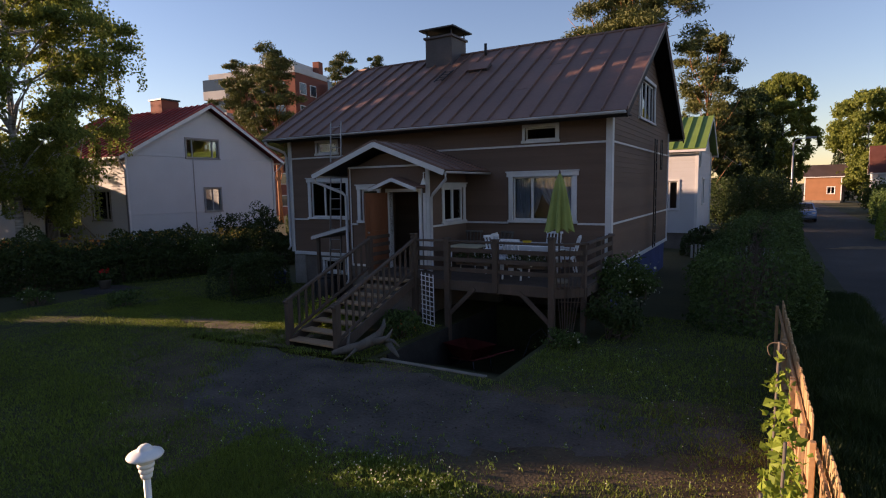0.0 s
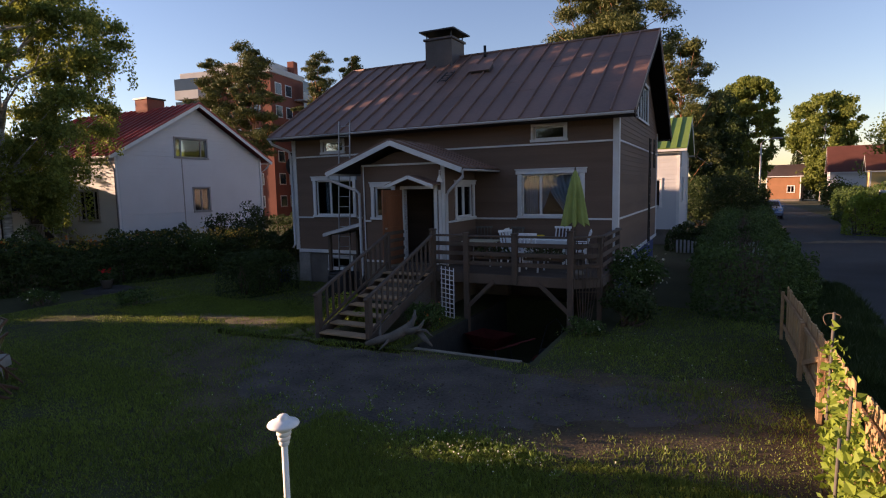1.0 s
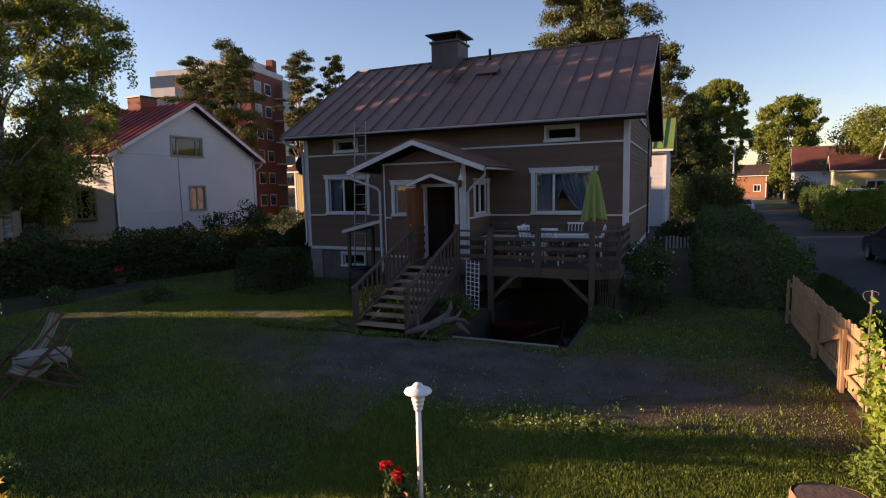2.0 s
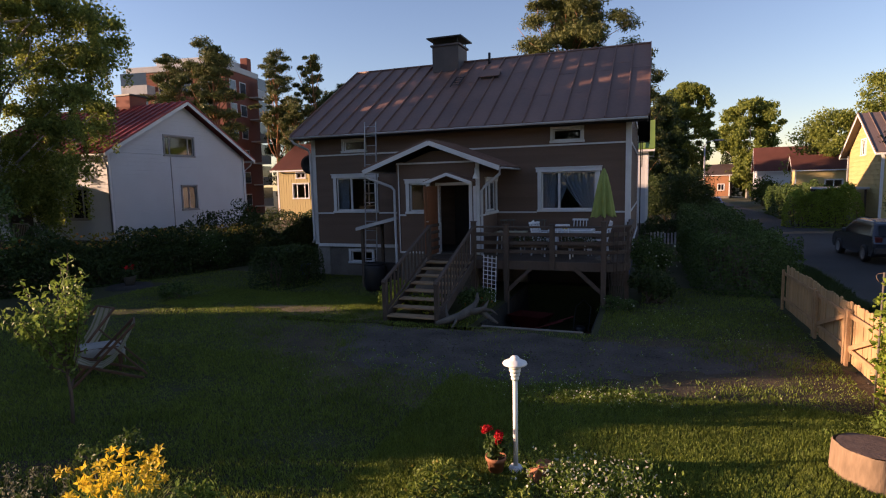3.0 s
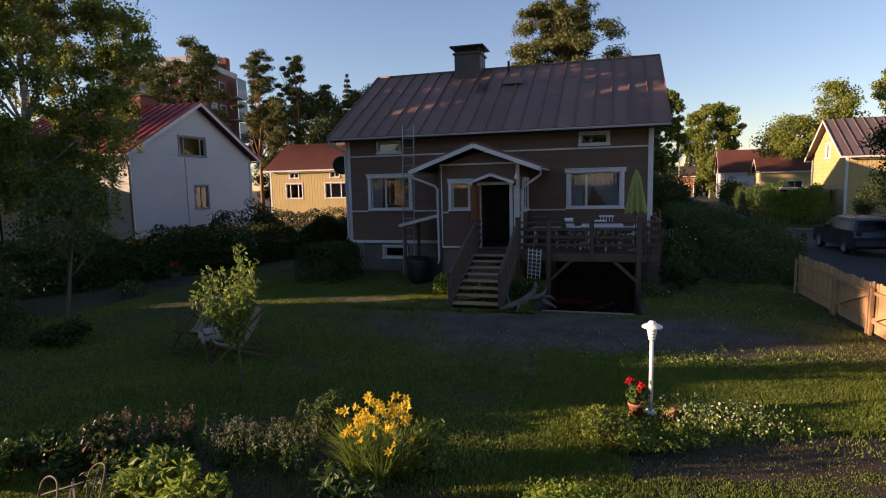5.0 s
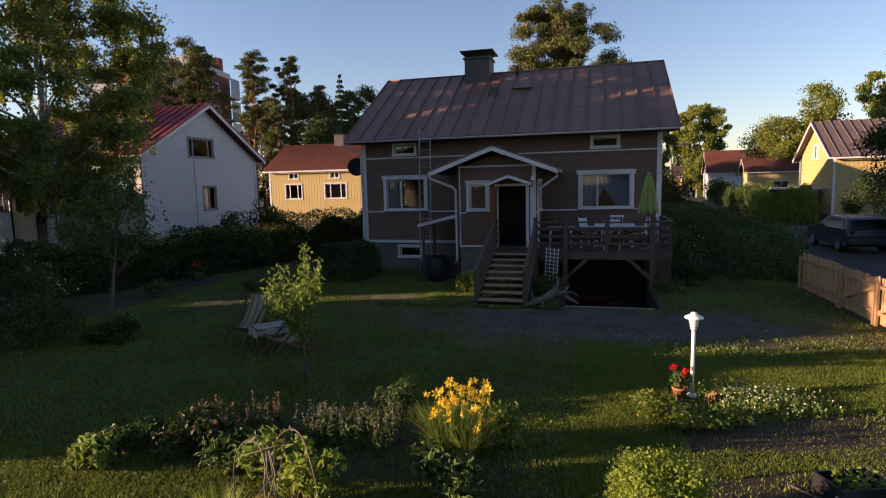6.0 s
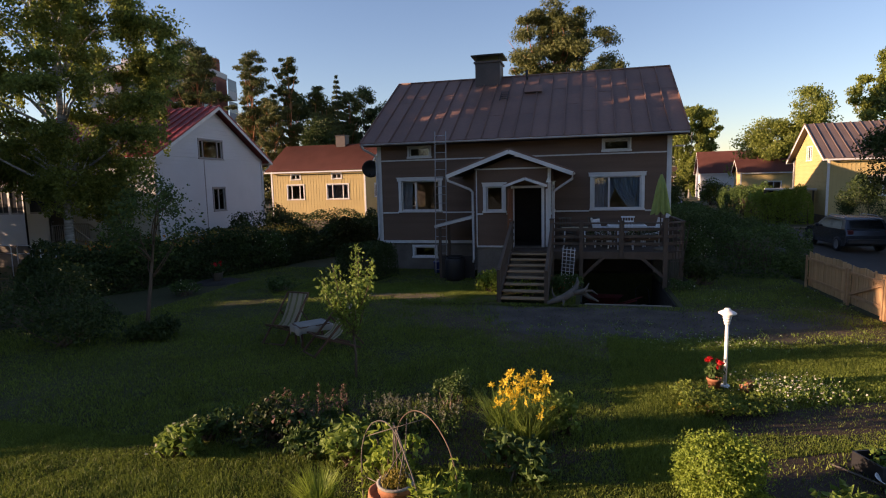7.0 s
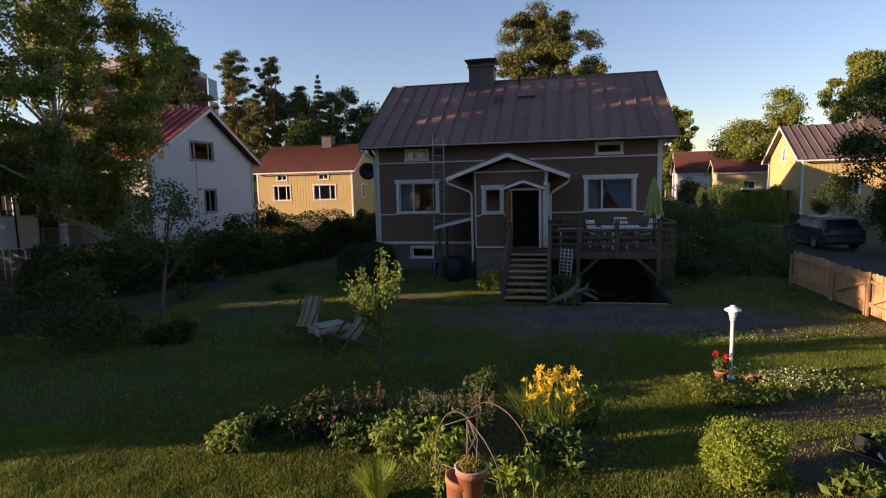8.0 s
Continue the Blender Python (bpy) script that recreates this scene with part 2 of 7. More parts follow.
def blob_points(rng, n, centre, radii, shell=0.55, lumps=0.25, seed=0, flat=0.0):
    """Points in the outer part of an uneven ellipsoid."""
    d = rng.normal(size=(n, 3))
    d /= np.linalg.norm(d, axis=1, keepdims=True)
    r = (shell + (1 - shell) * rng.uniform(0, 1, (n, 1)) ** 0.6)
    k = np.array([noise.noise(Vector((*(v * 2.2 + seed * 3.7),))) for v in d])[:, None]
    r = r * (1 + lumps * 2 * k)
    p = d * r
    p[:, 2] = np.where(p[:, 2] < 0, p[:, 2] * (1 - flat), p[:, 2])
    return p * np.asarray(radii) + np.asarray(centre)


def soft_points(rng, n, centre, radii):
    """Points thickest in the middle of a clump, thinning outwards."""
    p = rng.normal(0, 0.48, (n, 3))
    far = np.linalg.norm(p, axis=1, keepdims=True)
    p = np.where(far > 1.25, p / far * rng.uniform(0.3, 1.25, (n, 1)), p)
    return p * np.asarray(radii) + np.asarray(centre)

# ---------- ground ----------
M_LAWN = mat("lawn_turf", (0.027, 0.034, 0.011), 0.95, 0.35, 0.35, 12, 0.6, second=(0.072, 0.070, 0.025))
M_GRAVEL = mat("grey_driveway_gravel", (0.052, 0.043, 0.036), 0.95, 0.4, 1.6, 22, 1.0, second=(0.128, 0.104, 0.084))
M_WORN = mat("worn_bare_lawn_earth", (0.050, 0.036, 0.022), 0.95, 0.4, 1.3, 24, 0.9, second=(0.128, 0.094, 0.054))
M_DIRT = mat("trodden_brown_earth", (0.105, 0.072, 0.043), 0.95, 0.4, 2.5, 18, 1.0, second=(0.26, 0.19, 0.12))
M_ROAD = mat("grey_worn_asphalt", (0.050, 0.046, 0.044), 0.9, 0.25, 0.8, 40, 0.4)
M_VERGE = mat("dry_roadside_verge", (0.040, 0.046, 0.018), 0.95, 0.4, 0.8, 20, 0.7)

PIT = (7.95, 10.45, -5.75, -0.30)


def ground_height(x, y):
    if PIT[0] <= x <= PIT[1] and PIT[2] <= y <= PIT[3]:
        return -min(1.15, 0.02 + (y - PIT[2]) * 0.34)
    return 0.0


def ground():
    xs = sorted({-900, -500, -250, -120, -80, -60, -45, 45, 60, 90, 150, 300, 600, 900, PIT[0], PIT[0] - 0.02, PIT[1], PIT[1] + 0.02, *np.arange(-35, 36, 1.0).tolist()})
    ys = sorted({-700, -300, -120, -80, -60, -45, 45, 60, 90, 150, 300, 600, 1200, PIT[2], PIT[2] - 0.02, PIT[3], PIT[3] + 0.02, *np.arange(-35, 36, 1.0).tolist()})
    verts = [(x, y, ground_height(x, y) + (0 if (-1 < x < 16 and -17 < y < 1) else 0.03 * noise.noise(Vector((x * 0.3, y * 0.3, 0))))) for y in ys for x in xs]
    nx = len(xs)
    faces = [(j * nx + i, j * nx + i + 1, (j + 1) * nx + i + 1, (j + 1) * nx + i) for j in range(len(ys) - 1) for i in range(nx - 1)]
    g = sheet("ground", verts, faces, M_LAWN)
    return tagged(g, "flat mown lawn of uneven short green turf", "lawn", kind="structure")


ground()


def patch(name, outline, z, material, label, category, wobble=0.25, seed=1, step=0.10):
    """A flat area with a ragged outline, lying on the ground."""
    pts = []
    n = len(outline)
    for i in range(n):
        a, b = Vector((*outline[i], 0)), Vector((*outline[(i + 1) % n], 0))
        k = max(1, int((b - a).length / step))
        for j in range(k):
            p = a.lerp(b, j / k)
            q = Vector((p.x * 0.9 + seed * 9.1, p.y * 0.9, seed))
            w = Vector((noise.noise(q) + 0.7 * noise.noise(q * 4.3), noise.noise(q + Vector((7, 3, 1))) + 0.7 * noise.noise(q * 4.3 + Vector((1, 8, 2))), 0)) * wobble
            pts.append((p.x + w.x, p.y + w.y, z))
    bm = bmesh.new()
    f = bm.faces.new([bm.verts.new(p) for p in pts])
    if f.normal.z < 0:
        f.normal_flip()
    bmesh.ops.triangulate(bm, faces=bm.faces[:])
    ob = link(name, bm, material)
    return tagged(ob, label, category, kind="structure")


patch("gravel_drive", [(5.0, -6.3), (7.9, -6.3), (10.4, -6.3), (12.0, -6.5), (14.2, -6.0), (14.3, -7.0), (12.2, -7.9), (10.6, -8.8), (8.4, -9.6), (6.6, -9.0), (5.4, -7.6)], 0.006, M_GRAVEL, "grey gravel forecourt worn into the lawn", "gravel", 0.28, 2)
patch("worn_lawn", [(1.5, -6.4), (4.6, -6.2), (8.0, -6.1), (11.0, -6.0), (14.6, -5.2), (14.7, -8.6), (12.6, -9.4), (10.4, -10.2), (8.0, -10.6), (6.0, -10.2), (4.4, -8.8), (2.6, -7.6)], 0.003, M_WORN, "worn brown lawn round the gravel with thin grass", "worn lawn", 0.55, 12)
patch("earth_path", [(0.2, -5.4), (1.6, -4.9), (3.6, -4.7), (5.4, -4.9), (5.6, -6.0), (4.0, -6.0), (2.4, -5.9), (1.0, -6.0)], 0.010, M_DIRT, "bare trodden earth path beside the stairs", "path", 0.5, 5)
patch("flower_bed", [(2.6, -15.6), (3.2, -13.9), (5.2, -13.2), (7.4, -13.4), (8.1, -14.4), (7.6, -15.4), (6.2, -16.3), (4.6, -15.9)], 0.010, M_SOIL, "dark soil bed under the perennials", "flower bed", 0.3, 7)
patch("kitchen_bed", [(9.6, -12.4), (13.4, -11.9), (13.6, -14.8), (9.9, -15.2)], 0.012, M_SOIL, "dark dug soil strip beside the lamp", "flower bed", 0.4, 9)


def strip(name, x0, x1, y0, y1, z, material, label, category, kind="structure"):
    n = 60
    verts, faces = [], []
    for i in range(n + 1):
        y = y0 + (y1 - y0) * i / n
        verts += [(x0 + 0.12 * noise.noise(Vector((3, y * 0.4, 0))), y, z), (x1 + 0.15 * noise.noise(Vector((9, y * 0.4, 0))), y, z)]
    for i in range(n):
        faces.append((2 * i, 2 * i + 1, 2 * i + 3, 2 * i + 2))
    return tagged(sheet(name, verts, faces, material), label, category, kind=kind)


strip("road", 16.5, 21.3, -30, 160, 0.03, M_ROAD, "grey worn asphalt village street", "road")
strip("verge", 15.6, 16.6, -30, 120, 0.026, M_VERGE, "dry grassy verge beside the street", "verge")
# sunlit band over the street, painted as a patch in the path's earth colour
patch("sunlit_strip", [(17.0, 17.8), (19.0, 18.6), (21.5, 19.2), (24.5, 19.5), (24.5, 20.6), (21.0, 20.4), (18.0, 19.6)], 0.045, M_DIRT, "pale earth-coloured strip standing in for sunlight across the street", "verge", 0.3, 4)


def ramp_walls():
    x0, x1, y0, y1 = PIT
    bm = bmesh.new()
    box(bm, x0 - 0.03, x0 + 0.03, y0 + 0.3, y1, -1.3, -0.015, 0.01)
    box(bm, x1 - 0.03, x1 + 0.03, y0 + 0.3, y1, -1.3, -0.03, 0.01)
    w = tagged(link("retaining_wall", bm, M_DARKSTONE), "dark concrete walls beside the sunken garage ramp", "retaining wall", kind="structure")
    e = bx(x0 + 0.1, x1 - 0.15, y0 - 0.08, y0 + 0.02, -0.15, 0.022, bevel=0.012)
    tagged(link("ramp_edge", e, M_CONC), "pale concrete sill at the head of the ramp", "kerb", kind="structure")
    return w


ramp_walls()

# ---------- wall builder ----------
def cut(a, b, gaps):
    """What is left of the stretch a..b once the gaps are taken out."""
    out, at = [], a
    for g0, g1 in sorted(gaps):
        if g1 <= at or g0 >= b:
            continue
        if g0 > at:
            out.append((at, g0))
        at = max(at, g1)
    if at < b:
        out.append((at, b))
    return out


def boards(bm, u0, u1, z0, z1, holes, frame_m, pitch=0.135, depth=0.16, gable=None, lap=0.012, wall=None):
    """Lapped horizontal boards along u from z0 to z1, left open at holes (u0, u1, z0, z1). Outside is at v = 0, inside at v = depth.
    gable: (foot height, rise per metre, centre) narrows the rows under a sloping roof."""
    cuts = sorted({z0, z1, *[h[2] for h in holes], *[h[3] for h in holes]})
    rows, z = [], z0
    while z < z1 - 1e-4:
        nxt = min([c for c in cuts if c > z + 1e-4] + [z + pitch])
        nxt = min(nxt, z + pitch)
        rows.append((z, nxt))
        z = nxt
    for a, b in rows:
        lo, hi, tip = u0, u1, 0.0
        if gable and b > gable[0]:
            half = (u1 - u0) / 2 - (max(a, gable[0]) - gable[0]) / gable[1]
            tip = (b - max(a, gable[0])) / gable[1]
            if half - tip < 0.02:
                continue
            lo, hi = gable[2] - half, gable[2] + half
        for p, q in cut(lo, hi, [(h[0], h[1]) for h in holes if h[2] < b - 1e-4 and h[3] > a + 1e-4]):
            if wall:
                bm = bmesh.new()
            vs = [bm.verts.new(frame_m @ Vector(c)) for c in ((p, -lap, a), (q, -lap, a), (q - tip * (q == hi), 0, b), (p + tip * (p == lo), 0, b), (p, depth, a), (q, depth, a), (q - tip * (q == hi), depth, b), (p + tip * (p == lo), depth, b))]
            for f in ((0, 1, 2, 3), (5, 4, 7, 6), (4, 0, 3, 7), (1, 5, 6, 2), (3, 2, 6, 7), (4, 5, 1, 0)):
                bm.faces.new([vs[i] for i in f])
            if wall:
                part("board", bm, M_WALL, wall)
    return bm


def clad(parent, *args, **kw):
    """A wall of separate boards."""
    w = new("wall")
    w.parent = parent
    boards(None, *args, wall=w, **kw)
    return w


FRONT = Matrix.Identity(4)


def side_frame(x, y, rz):
    """A wall's frame: u runs along the wall to the right as seen from outside, v goes inwards."""
    return Matrix.Translation((x, y, 0)) @ Matrix.Rotation(radians(rz), 4, "Z")


def window(parent, fm, u0, u1, z0, z1, lights=(0.0, 1.0), name="window", frame_mat=None, trim=0.12, head=0.0, sill=True, label="", set_in=0.03, bars=0.045):
    """A window in the hole u0..u1, z0..z1 of a wall: architrave outside, sashes, panes. lights: the fractions at which mullions stand."""
    fmat = frame_mat or M_TRIM
    w = new(name)
    w.parent = parent
    if label:
        w["label"] = label
    bm = bmesh.new()
    if trim:
        box(bm, u0 - trim, u0, -0.045, 0.01, z0 - trim * 0.6, z1, 0.006, fm)
        box(bm, u1, u1 + trim, -0.045, 0.01, z0 - trim * 0.6, z1, 0.006, fm)
        box(bm, u0 - trim - head, u1 + trim + head, -0.055, 0.01, z1, z1 + trim, 0.006, fm)
        if head:
            box(bm, u0 - trim - head - 0.02, u1 + trim + head + 0.02, -0.085, 0.01, z1 + trim, z1 + trim + 0.03, 0.004, fm)
    part("window_frame", bm, fmat, w)
    if sill:
        part("window_sill", box(bmesh.new(), u0 - trim - 0.02, u1 + trim + 0.02, -0.075, 0.03, z0 - 0.07, z0, 0.006, fm), fmat, w)
    s = bmesh.new()
    v0, v1 = set_in, set_in + 0.05
    box(s, u0, u0 + bars, v0, v1, z0, z1, 0.004, fm)
    box(s, u1 - bars, u1, v0, v1, z0, z1, 0.004, fm)
    box(s, u0 + bars, u1 - bars, v0, v1, z0, z0 + bars, 0.004, fm)
    box(s, u0 + bars, u1 - bars, v0, v1, z1 - bars, z1, 0.004, fm)
    for f in lights[1:-1]:
        u = u0 + (u1 - u0) * f
        box(s, u - bars * 0.75, u + bars * 0.75, v0 - 0.006, v1, z0 + bars, z1 - bars, 0.004, fm)
    part("sash", s, fmat, w)
    for f, g in zip(lights, lights[1:]):
        a, b = u0 + (u1 - u0) * f + bars * 0.7, u0 + (u1 - u0) * g - bars * 0.7
        p = part("pane", box(bmesh.new(), a, b, v0 + 0.02, v0 + 0.026, z0 + bars * 0.8, z1 - bars * 0.8, 0, fm), M_GLASS, w)
        p.visible_shadow = False
    return w


# ---------- the brown house ----------
HW, HD, EAVE_Z, RIDGE_Z, FLOOR = 11.0, 9.03, 5.02, 8.115, 1.17
RX0, RX1, RY0, RYM, RY1 = -0.49, 11.50, -0.63, 4.52, 9.67
SLOPE = (RIDGE_Z - EAVE_Z) / (RYM - RY0)


def roof_z(y):
    return RIDGE_Z - abs(y - RYM) * SLOPE


house = thing("wooden_house", "brown-grey clapboard house with white trim and rusty metal roof", "house")

F_HOLES = [(0.95, 2.50, 2.36, 3.53), (1.32, 2.14, 4.48, 4.82), (8.36, 10.02, 2.36, 3.53), (8.72, 9.58, 4.48, 4.82)]
G_HOLES = [(3.30, 5.75, 5.28, 6.45)]
# unseen west gable opening, added so light shows through the left front window
L_HOLES = [(4.2, 5.6, 2.36, 3.5)]
SF, SR, SL, SB = FRONT, side_frame(HW, 0, 90), side_frame(0, HD, -90), side_frame(HW, HD, 180)
clad(house, 0, HW, FLOOR, EAVE_Z + 0.30, F_HOLES, SF)
clad(house, 0.16, HD - 0.16, FLOOR, RIDGE_Z - 0.1, G_HOLES, SR, gable=(EAVE_Z + 0.28, SLOPE * 0.98, HD / 2))
clad(house, 0.16, HD - 0.16, FLOOR, RIDGE_Z - 0.1, L_HOLES, SL, gable=(EAVE_Z + 0.28, SLOPE * 0.98, HD / 2))
part("wall", bx(0, HW, HD - 0.16, HD, FLOOR, EAVE_Z + 0.30), M_WALL, house)
bm = bmesh.new()
box(bm, 0.3, HW - 0.3, 0.3, HD - 0.3, FLOOR - 0.05, FLOOR + 0.04)
box(bm, 0.2, HW - 0.2, 0.2, HD - 0.2, 4.0, 4.1)
box(bm, 3.6, 3.7, 0.18, HD - 0.2, FLOOR, 4.0)
box(bm, 0.2, HW - 0.2, 4.4, 4.5, FLOOR, 4.0)
part("inner_partition", bm, M_INSIDE, house)

# foundation with its cellar window and garage opening
bm = bmesh.new()
box(bm, 0.06, 1.3, 0.05, 0.35, -0.2, FLOOR)
box(bm, 1.3, 2.4, 0.05, 0.35, -0.2, 0.48)
box(bm, 1.3, 2.4, 0.05, 0.35, 0.95, FLOOR)
box(bm, 2.4, 7.9, 0.05, 0.35, -0.2, FLOOR)
box(bm, 7.9, 10.5, 0.05, 0.35, 0.92, FLOOR)
box(bm, 10.5, HW - 0.06, 0.05, 0.35, -0.2, FLOOR)
box(bm, 0.06, 0.36, 0.35, HD - 0.06, -0.2, FLOOR)
box(bm, 0.36, HW - 0.36, HD - 0.36, HD - 0.06, -0.2, FLOOR)
part("foundation", bm, M_FOUND, house, "grey plastered foundation")
part("foundation", bx(HW - 0.36, HW - 0.06, 0.35, HD - 0.06, -0.2, FLOOR), M_BLUE, house, "blue-painted foundation")
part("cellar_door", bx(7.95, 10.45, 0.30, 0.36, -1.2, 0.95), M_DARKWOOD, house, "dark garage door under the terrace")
part("corner_stone", bx(0.03, 0.55, 0.0, 0.06, 0.0, FLOOR - 0.02, bevel=0.02), M_STONE, house, "stone-faced corner of the foundation")
window(house, Matrix.Translation((0, 0.05, 0)), 1.42, 2.28, 0.52, 0.90, (0, 1.0), "cellar_window", trim=0.09, sill=True)

# white trim: corner boards, belts, bottom boards
for (p, q, r, s) in ((-0.03, 0.13, -0.035, 0.02), (HW - 0.13, HW + 0.03, -0.035, 0.02)):
    part("corner_board", bx(p, q, r, s, FLOOR - 0.03, EAVE_Z + 0.16, bevel=0.005), M_TRIM, house)
part("corner_board", bx(HW, HW + 0.032, 0.02, 0.14, FLOOR - 0.03, EAVE_Z + 0.16, bevel=0.005), M_TRIM, house)
part("corner_board", bx(HW, HW + 0.032, HD - 0.12, HD + 0.03, FLOOR - 0.03, EAVE_Z + 0.16, bevel=0.005), M_TRIM, house)
part("corner_board", bx(-0.032, 0.0, 0.02, 0.14, FLOOR - 0.03, EAVE_Z + 0.16, bevel=0.005), M_TRIM, house)
for z, t in ((4.35, 0.05), (2.28, 0.05)):
    for a, b in ((0.13, HW - 0.13),) if z > 4 else ((0.13, 0.81), (2.64, 4.3), (6.95, 8.22), (10.16, HW - 0.13)):
        part("belt_board", bx(a, b, -0.04, 0.005, z - t / 2, z + t / 2, bevel=0.004), M_TRIM, house)
    part("belt_board", bx(HW - 0.005, HW + 0.035, 0.14, HD - 0.12, z - t / 2, z + t / 2, bevel=0.004), M_TRIM, house)
part("base_board", bx(0.13, 4.3, -0.06, 0.03, FLOOR - 0.11, FLOOR, bevel=0.006), M_TRIM, house)
part("base_board", bx(HW - 0.02, HW + 0.05, 0.14, HD, FLOOR - 0.11, FLOOR, bevel=0.006), M_TRIM, house)

window(house, SF, 0.95, 2.50, 2.36, 3.53, (0, 0.38, 1.0), trim=0.12, head=0.05)
window(house, SF, 8.36, 10.02, 2.36, 3.53, (0, 0.33, 1.0), trim=0.12, head=0.05)
window(house, SF, 1.32, 2.14, 4.48, 4.82, (0, 1.0), trim=0.08)
window(house, SF, 8.72, 9.58, 4.48, 4.82, (0, 1.0), trim=0.08)
window(house, SR, 3.30, 5.75, 5.28, 6.45, (0, 0.25, 0.5, 0.75, 1.0), trim=0.10)
# added window in the unseen west gable, to let the low sun in
window(house, SL, 4.2, 5.6, 2.36, 3.5, (0, 0.5, 1.0), trim=0.10)


def curtain(x0, x1, z0, z1, y, gather):
    """A hanging curtain in folds; gather pulls its foot towards x1."""
    bm = bmesh.new()
    rows, cols = 10, 40
    g = []
    for j in range(rows + 1):
        v = j / rows
        left = x0 + (x1 - x0) * gather * (v ** 1.6)
        g.append([bm.verts.new((left + (x1 - left) * i / cols, y + 0.025 * math.sin(i * 1.3) + 0.01 * math.sin(i * 0.37 + j), z1 - (z1 - z0) * v)) for i in range(cols + 1)])
    for j in range(rows):
        for i in range(cols):
            bm.faces.new((g[j][i], g[j][i + 1], g[j + 1][i + 1], g[j + 1][i])).smooth = True
    return bm


c = tagged(link("curtain", curtain(8.98, 10.02, 2.36, 3.53, 0.20, 0.62), M_CURTAIN), "pale blue curtain drawn aside behind the window", "curtain", "window curtains")
c = tagged(link("curtain", curtain(8.78, 8.30, 2.36, 3.53, 0.22, 0.05), M_CURTAIN), "pale blue curtain hanging beside the window", "curtain", "window curtains")
c = tagged(link("curtain", curtain(9.2, 8.78, 2.36, 3.53, 0.24, 0.9), M_CURTAIN), "pale blue curtain drawn aside behind the window", "curtain", "window curtains")
c = tagged(link("curtain", curtain(1.36, 0.92, 2.36, 3.53, 0.20, 0.1), M_CURTAIN), "pale curtain behind the narrow sash", "curtain", "window curtains")


def seam_roof(parent, x0, x1, y_eave, y_ridge, z_eave, z_ridge, pitch, material, thick=0.04, name="roof"):
    """One sheet-metal roof slope: panels between raised seams, with cross joints."""
    n = round((x1 - x0) / pitch)
    r = new(name)
    r.parent = parent
    d = Vector((0, y_ridge - y_eave, z_ridge - z_eave))
    up = Vector((0, -d.z, d.y)).normalized()
    if up.z < 0:
        up = -up
    for i in range(n):
        a, b = x0 + (x1 - x0) * i / n, x0 + (x1 - x0) * (i + 1) / n
        cuts = [0, 0.33 + 0.12 * (i % 2), 0.72 - 0.1 * (i % 2), 1.0]
        for p, q in zip(cuts, cuts[1:]):
            bm = bmesh.new()
            lift, tip = 0.004 * random.random(), 0.006 * random.random()
            vs = []
            for o in (lift, -thick):
                for x, f in ((a, p), (b, p), (b, q), (a, q)):
                    vs.append(bm.verts.new(Vector((x, y_eave, z_eave)) + d * f + up * (o + (tip if f == p else 0))))
            for f in ((0, 1, 2, 3), (7, 6, 5, 4), (0, 4, 5, 1), (1, 5, 6, 2), (2, 6, 7, 3), (3, 7, 4, 0)):
                bm.faces.new([vs[k] for k in f])
            bmesh.ops.recalc_face_normals(bm, faces=bm.faces[:])
            part("panel", bm, material, r)
    for i in range(n + 1):
        x = x0 + (x1 - x0) * i / n
        s = beam(bmesh.new(), Vector((x, y_eave, z_eave)) + up * 0.02, Vector((x, y_ridge, z_ridge)) + up * 0.03, 0.032, 0.085, 0.004)
        part("seam", s, material, r)
    return r


seam_roof(house, RX0, RX1, RY0, RYM, EAVE_Z, RIDGE_Z, 0.60, M_ROOF)
seam_roof(house, RX0, RX1, RY1, RYM, EAVE_Z, RIDGE_Z, 0.60, M_ROOF)
part("ridge_cap", tube(bmesh.new(), [(RX0, RYM, RIDGE_Z + 0.02), (RX1, RYM, RIDGE_Z + 0.02)], 0.045, 8), M_ROOF, house)
# soffits, verge boards and gutter
part("soffit", bx(RX0 + 0.03, RX1 - 0.03, RY0 + 0.03, 0.0, EAVE_Z - 0.10, EAVE_Z - 0.06), M_DARKWOOD, house)
part("soffit", bx(RX0 + 0.03, RX1 - 0.03, HD, RY1 - 0.03, EAVE_Z - 0.10, EAVE_Z - 0.06), M_DARKWOOD, house)
for x in (RX0 + 0.02, RX1 - 0.02):
    for ya in (RY0 + 0.02, RY1 - 0.02):
        part("barge_board", beam(bmesh.new(), (x, ya, EAVE_Z - 0.11), (x, RYM, RIDGE_Z - 0.11), 0.035, 0.16, 0.004), M_DARKWOOD, house)
for x0, x1 in ((RX0 + 0.04, 0.0), (HW, RX1 - 0.04)):
    for ya in (RY0, RY1):
        b = bmesh.new()
        d = Vector((0, RYM - ya, RIDGE_Z - EAVE_Z))
        vs = [b.verts.new(Vector((x, ya, EAVE_Z - 0.10)) + d * f) for x, f in ((x0, 0.02), (x1, 0.02), (x1, 0.99), (x0, 0.99))]
        b.faces.new(vs)
        bmesh.ops.solidify(b, geom=b.faces[:], thickness=0.02)
        part("soffit", b, M_DARKWOOD, house)


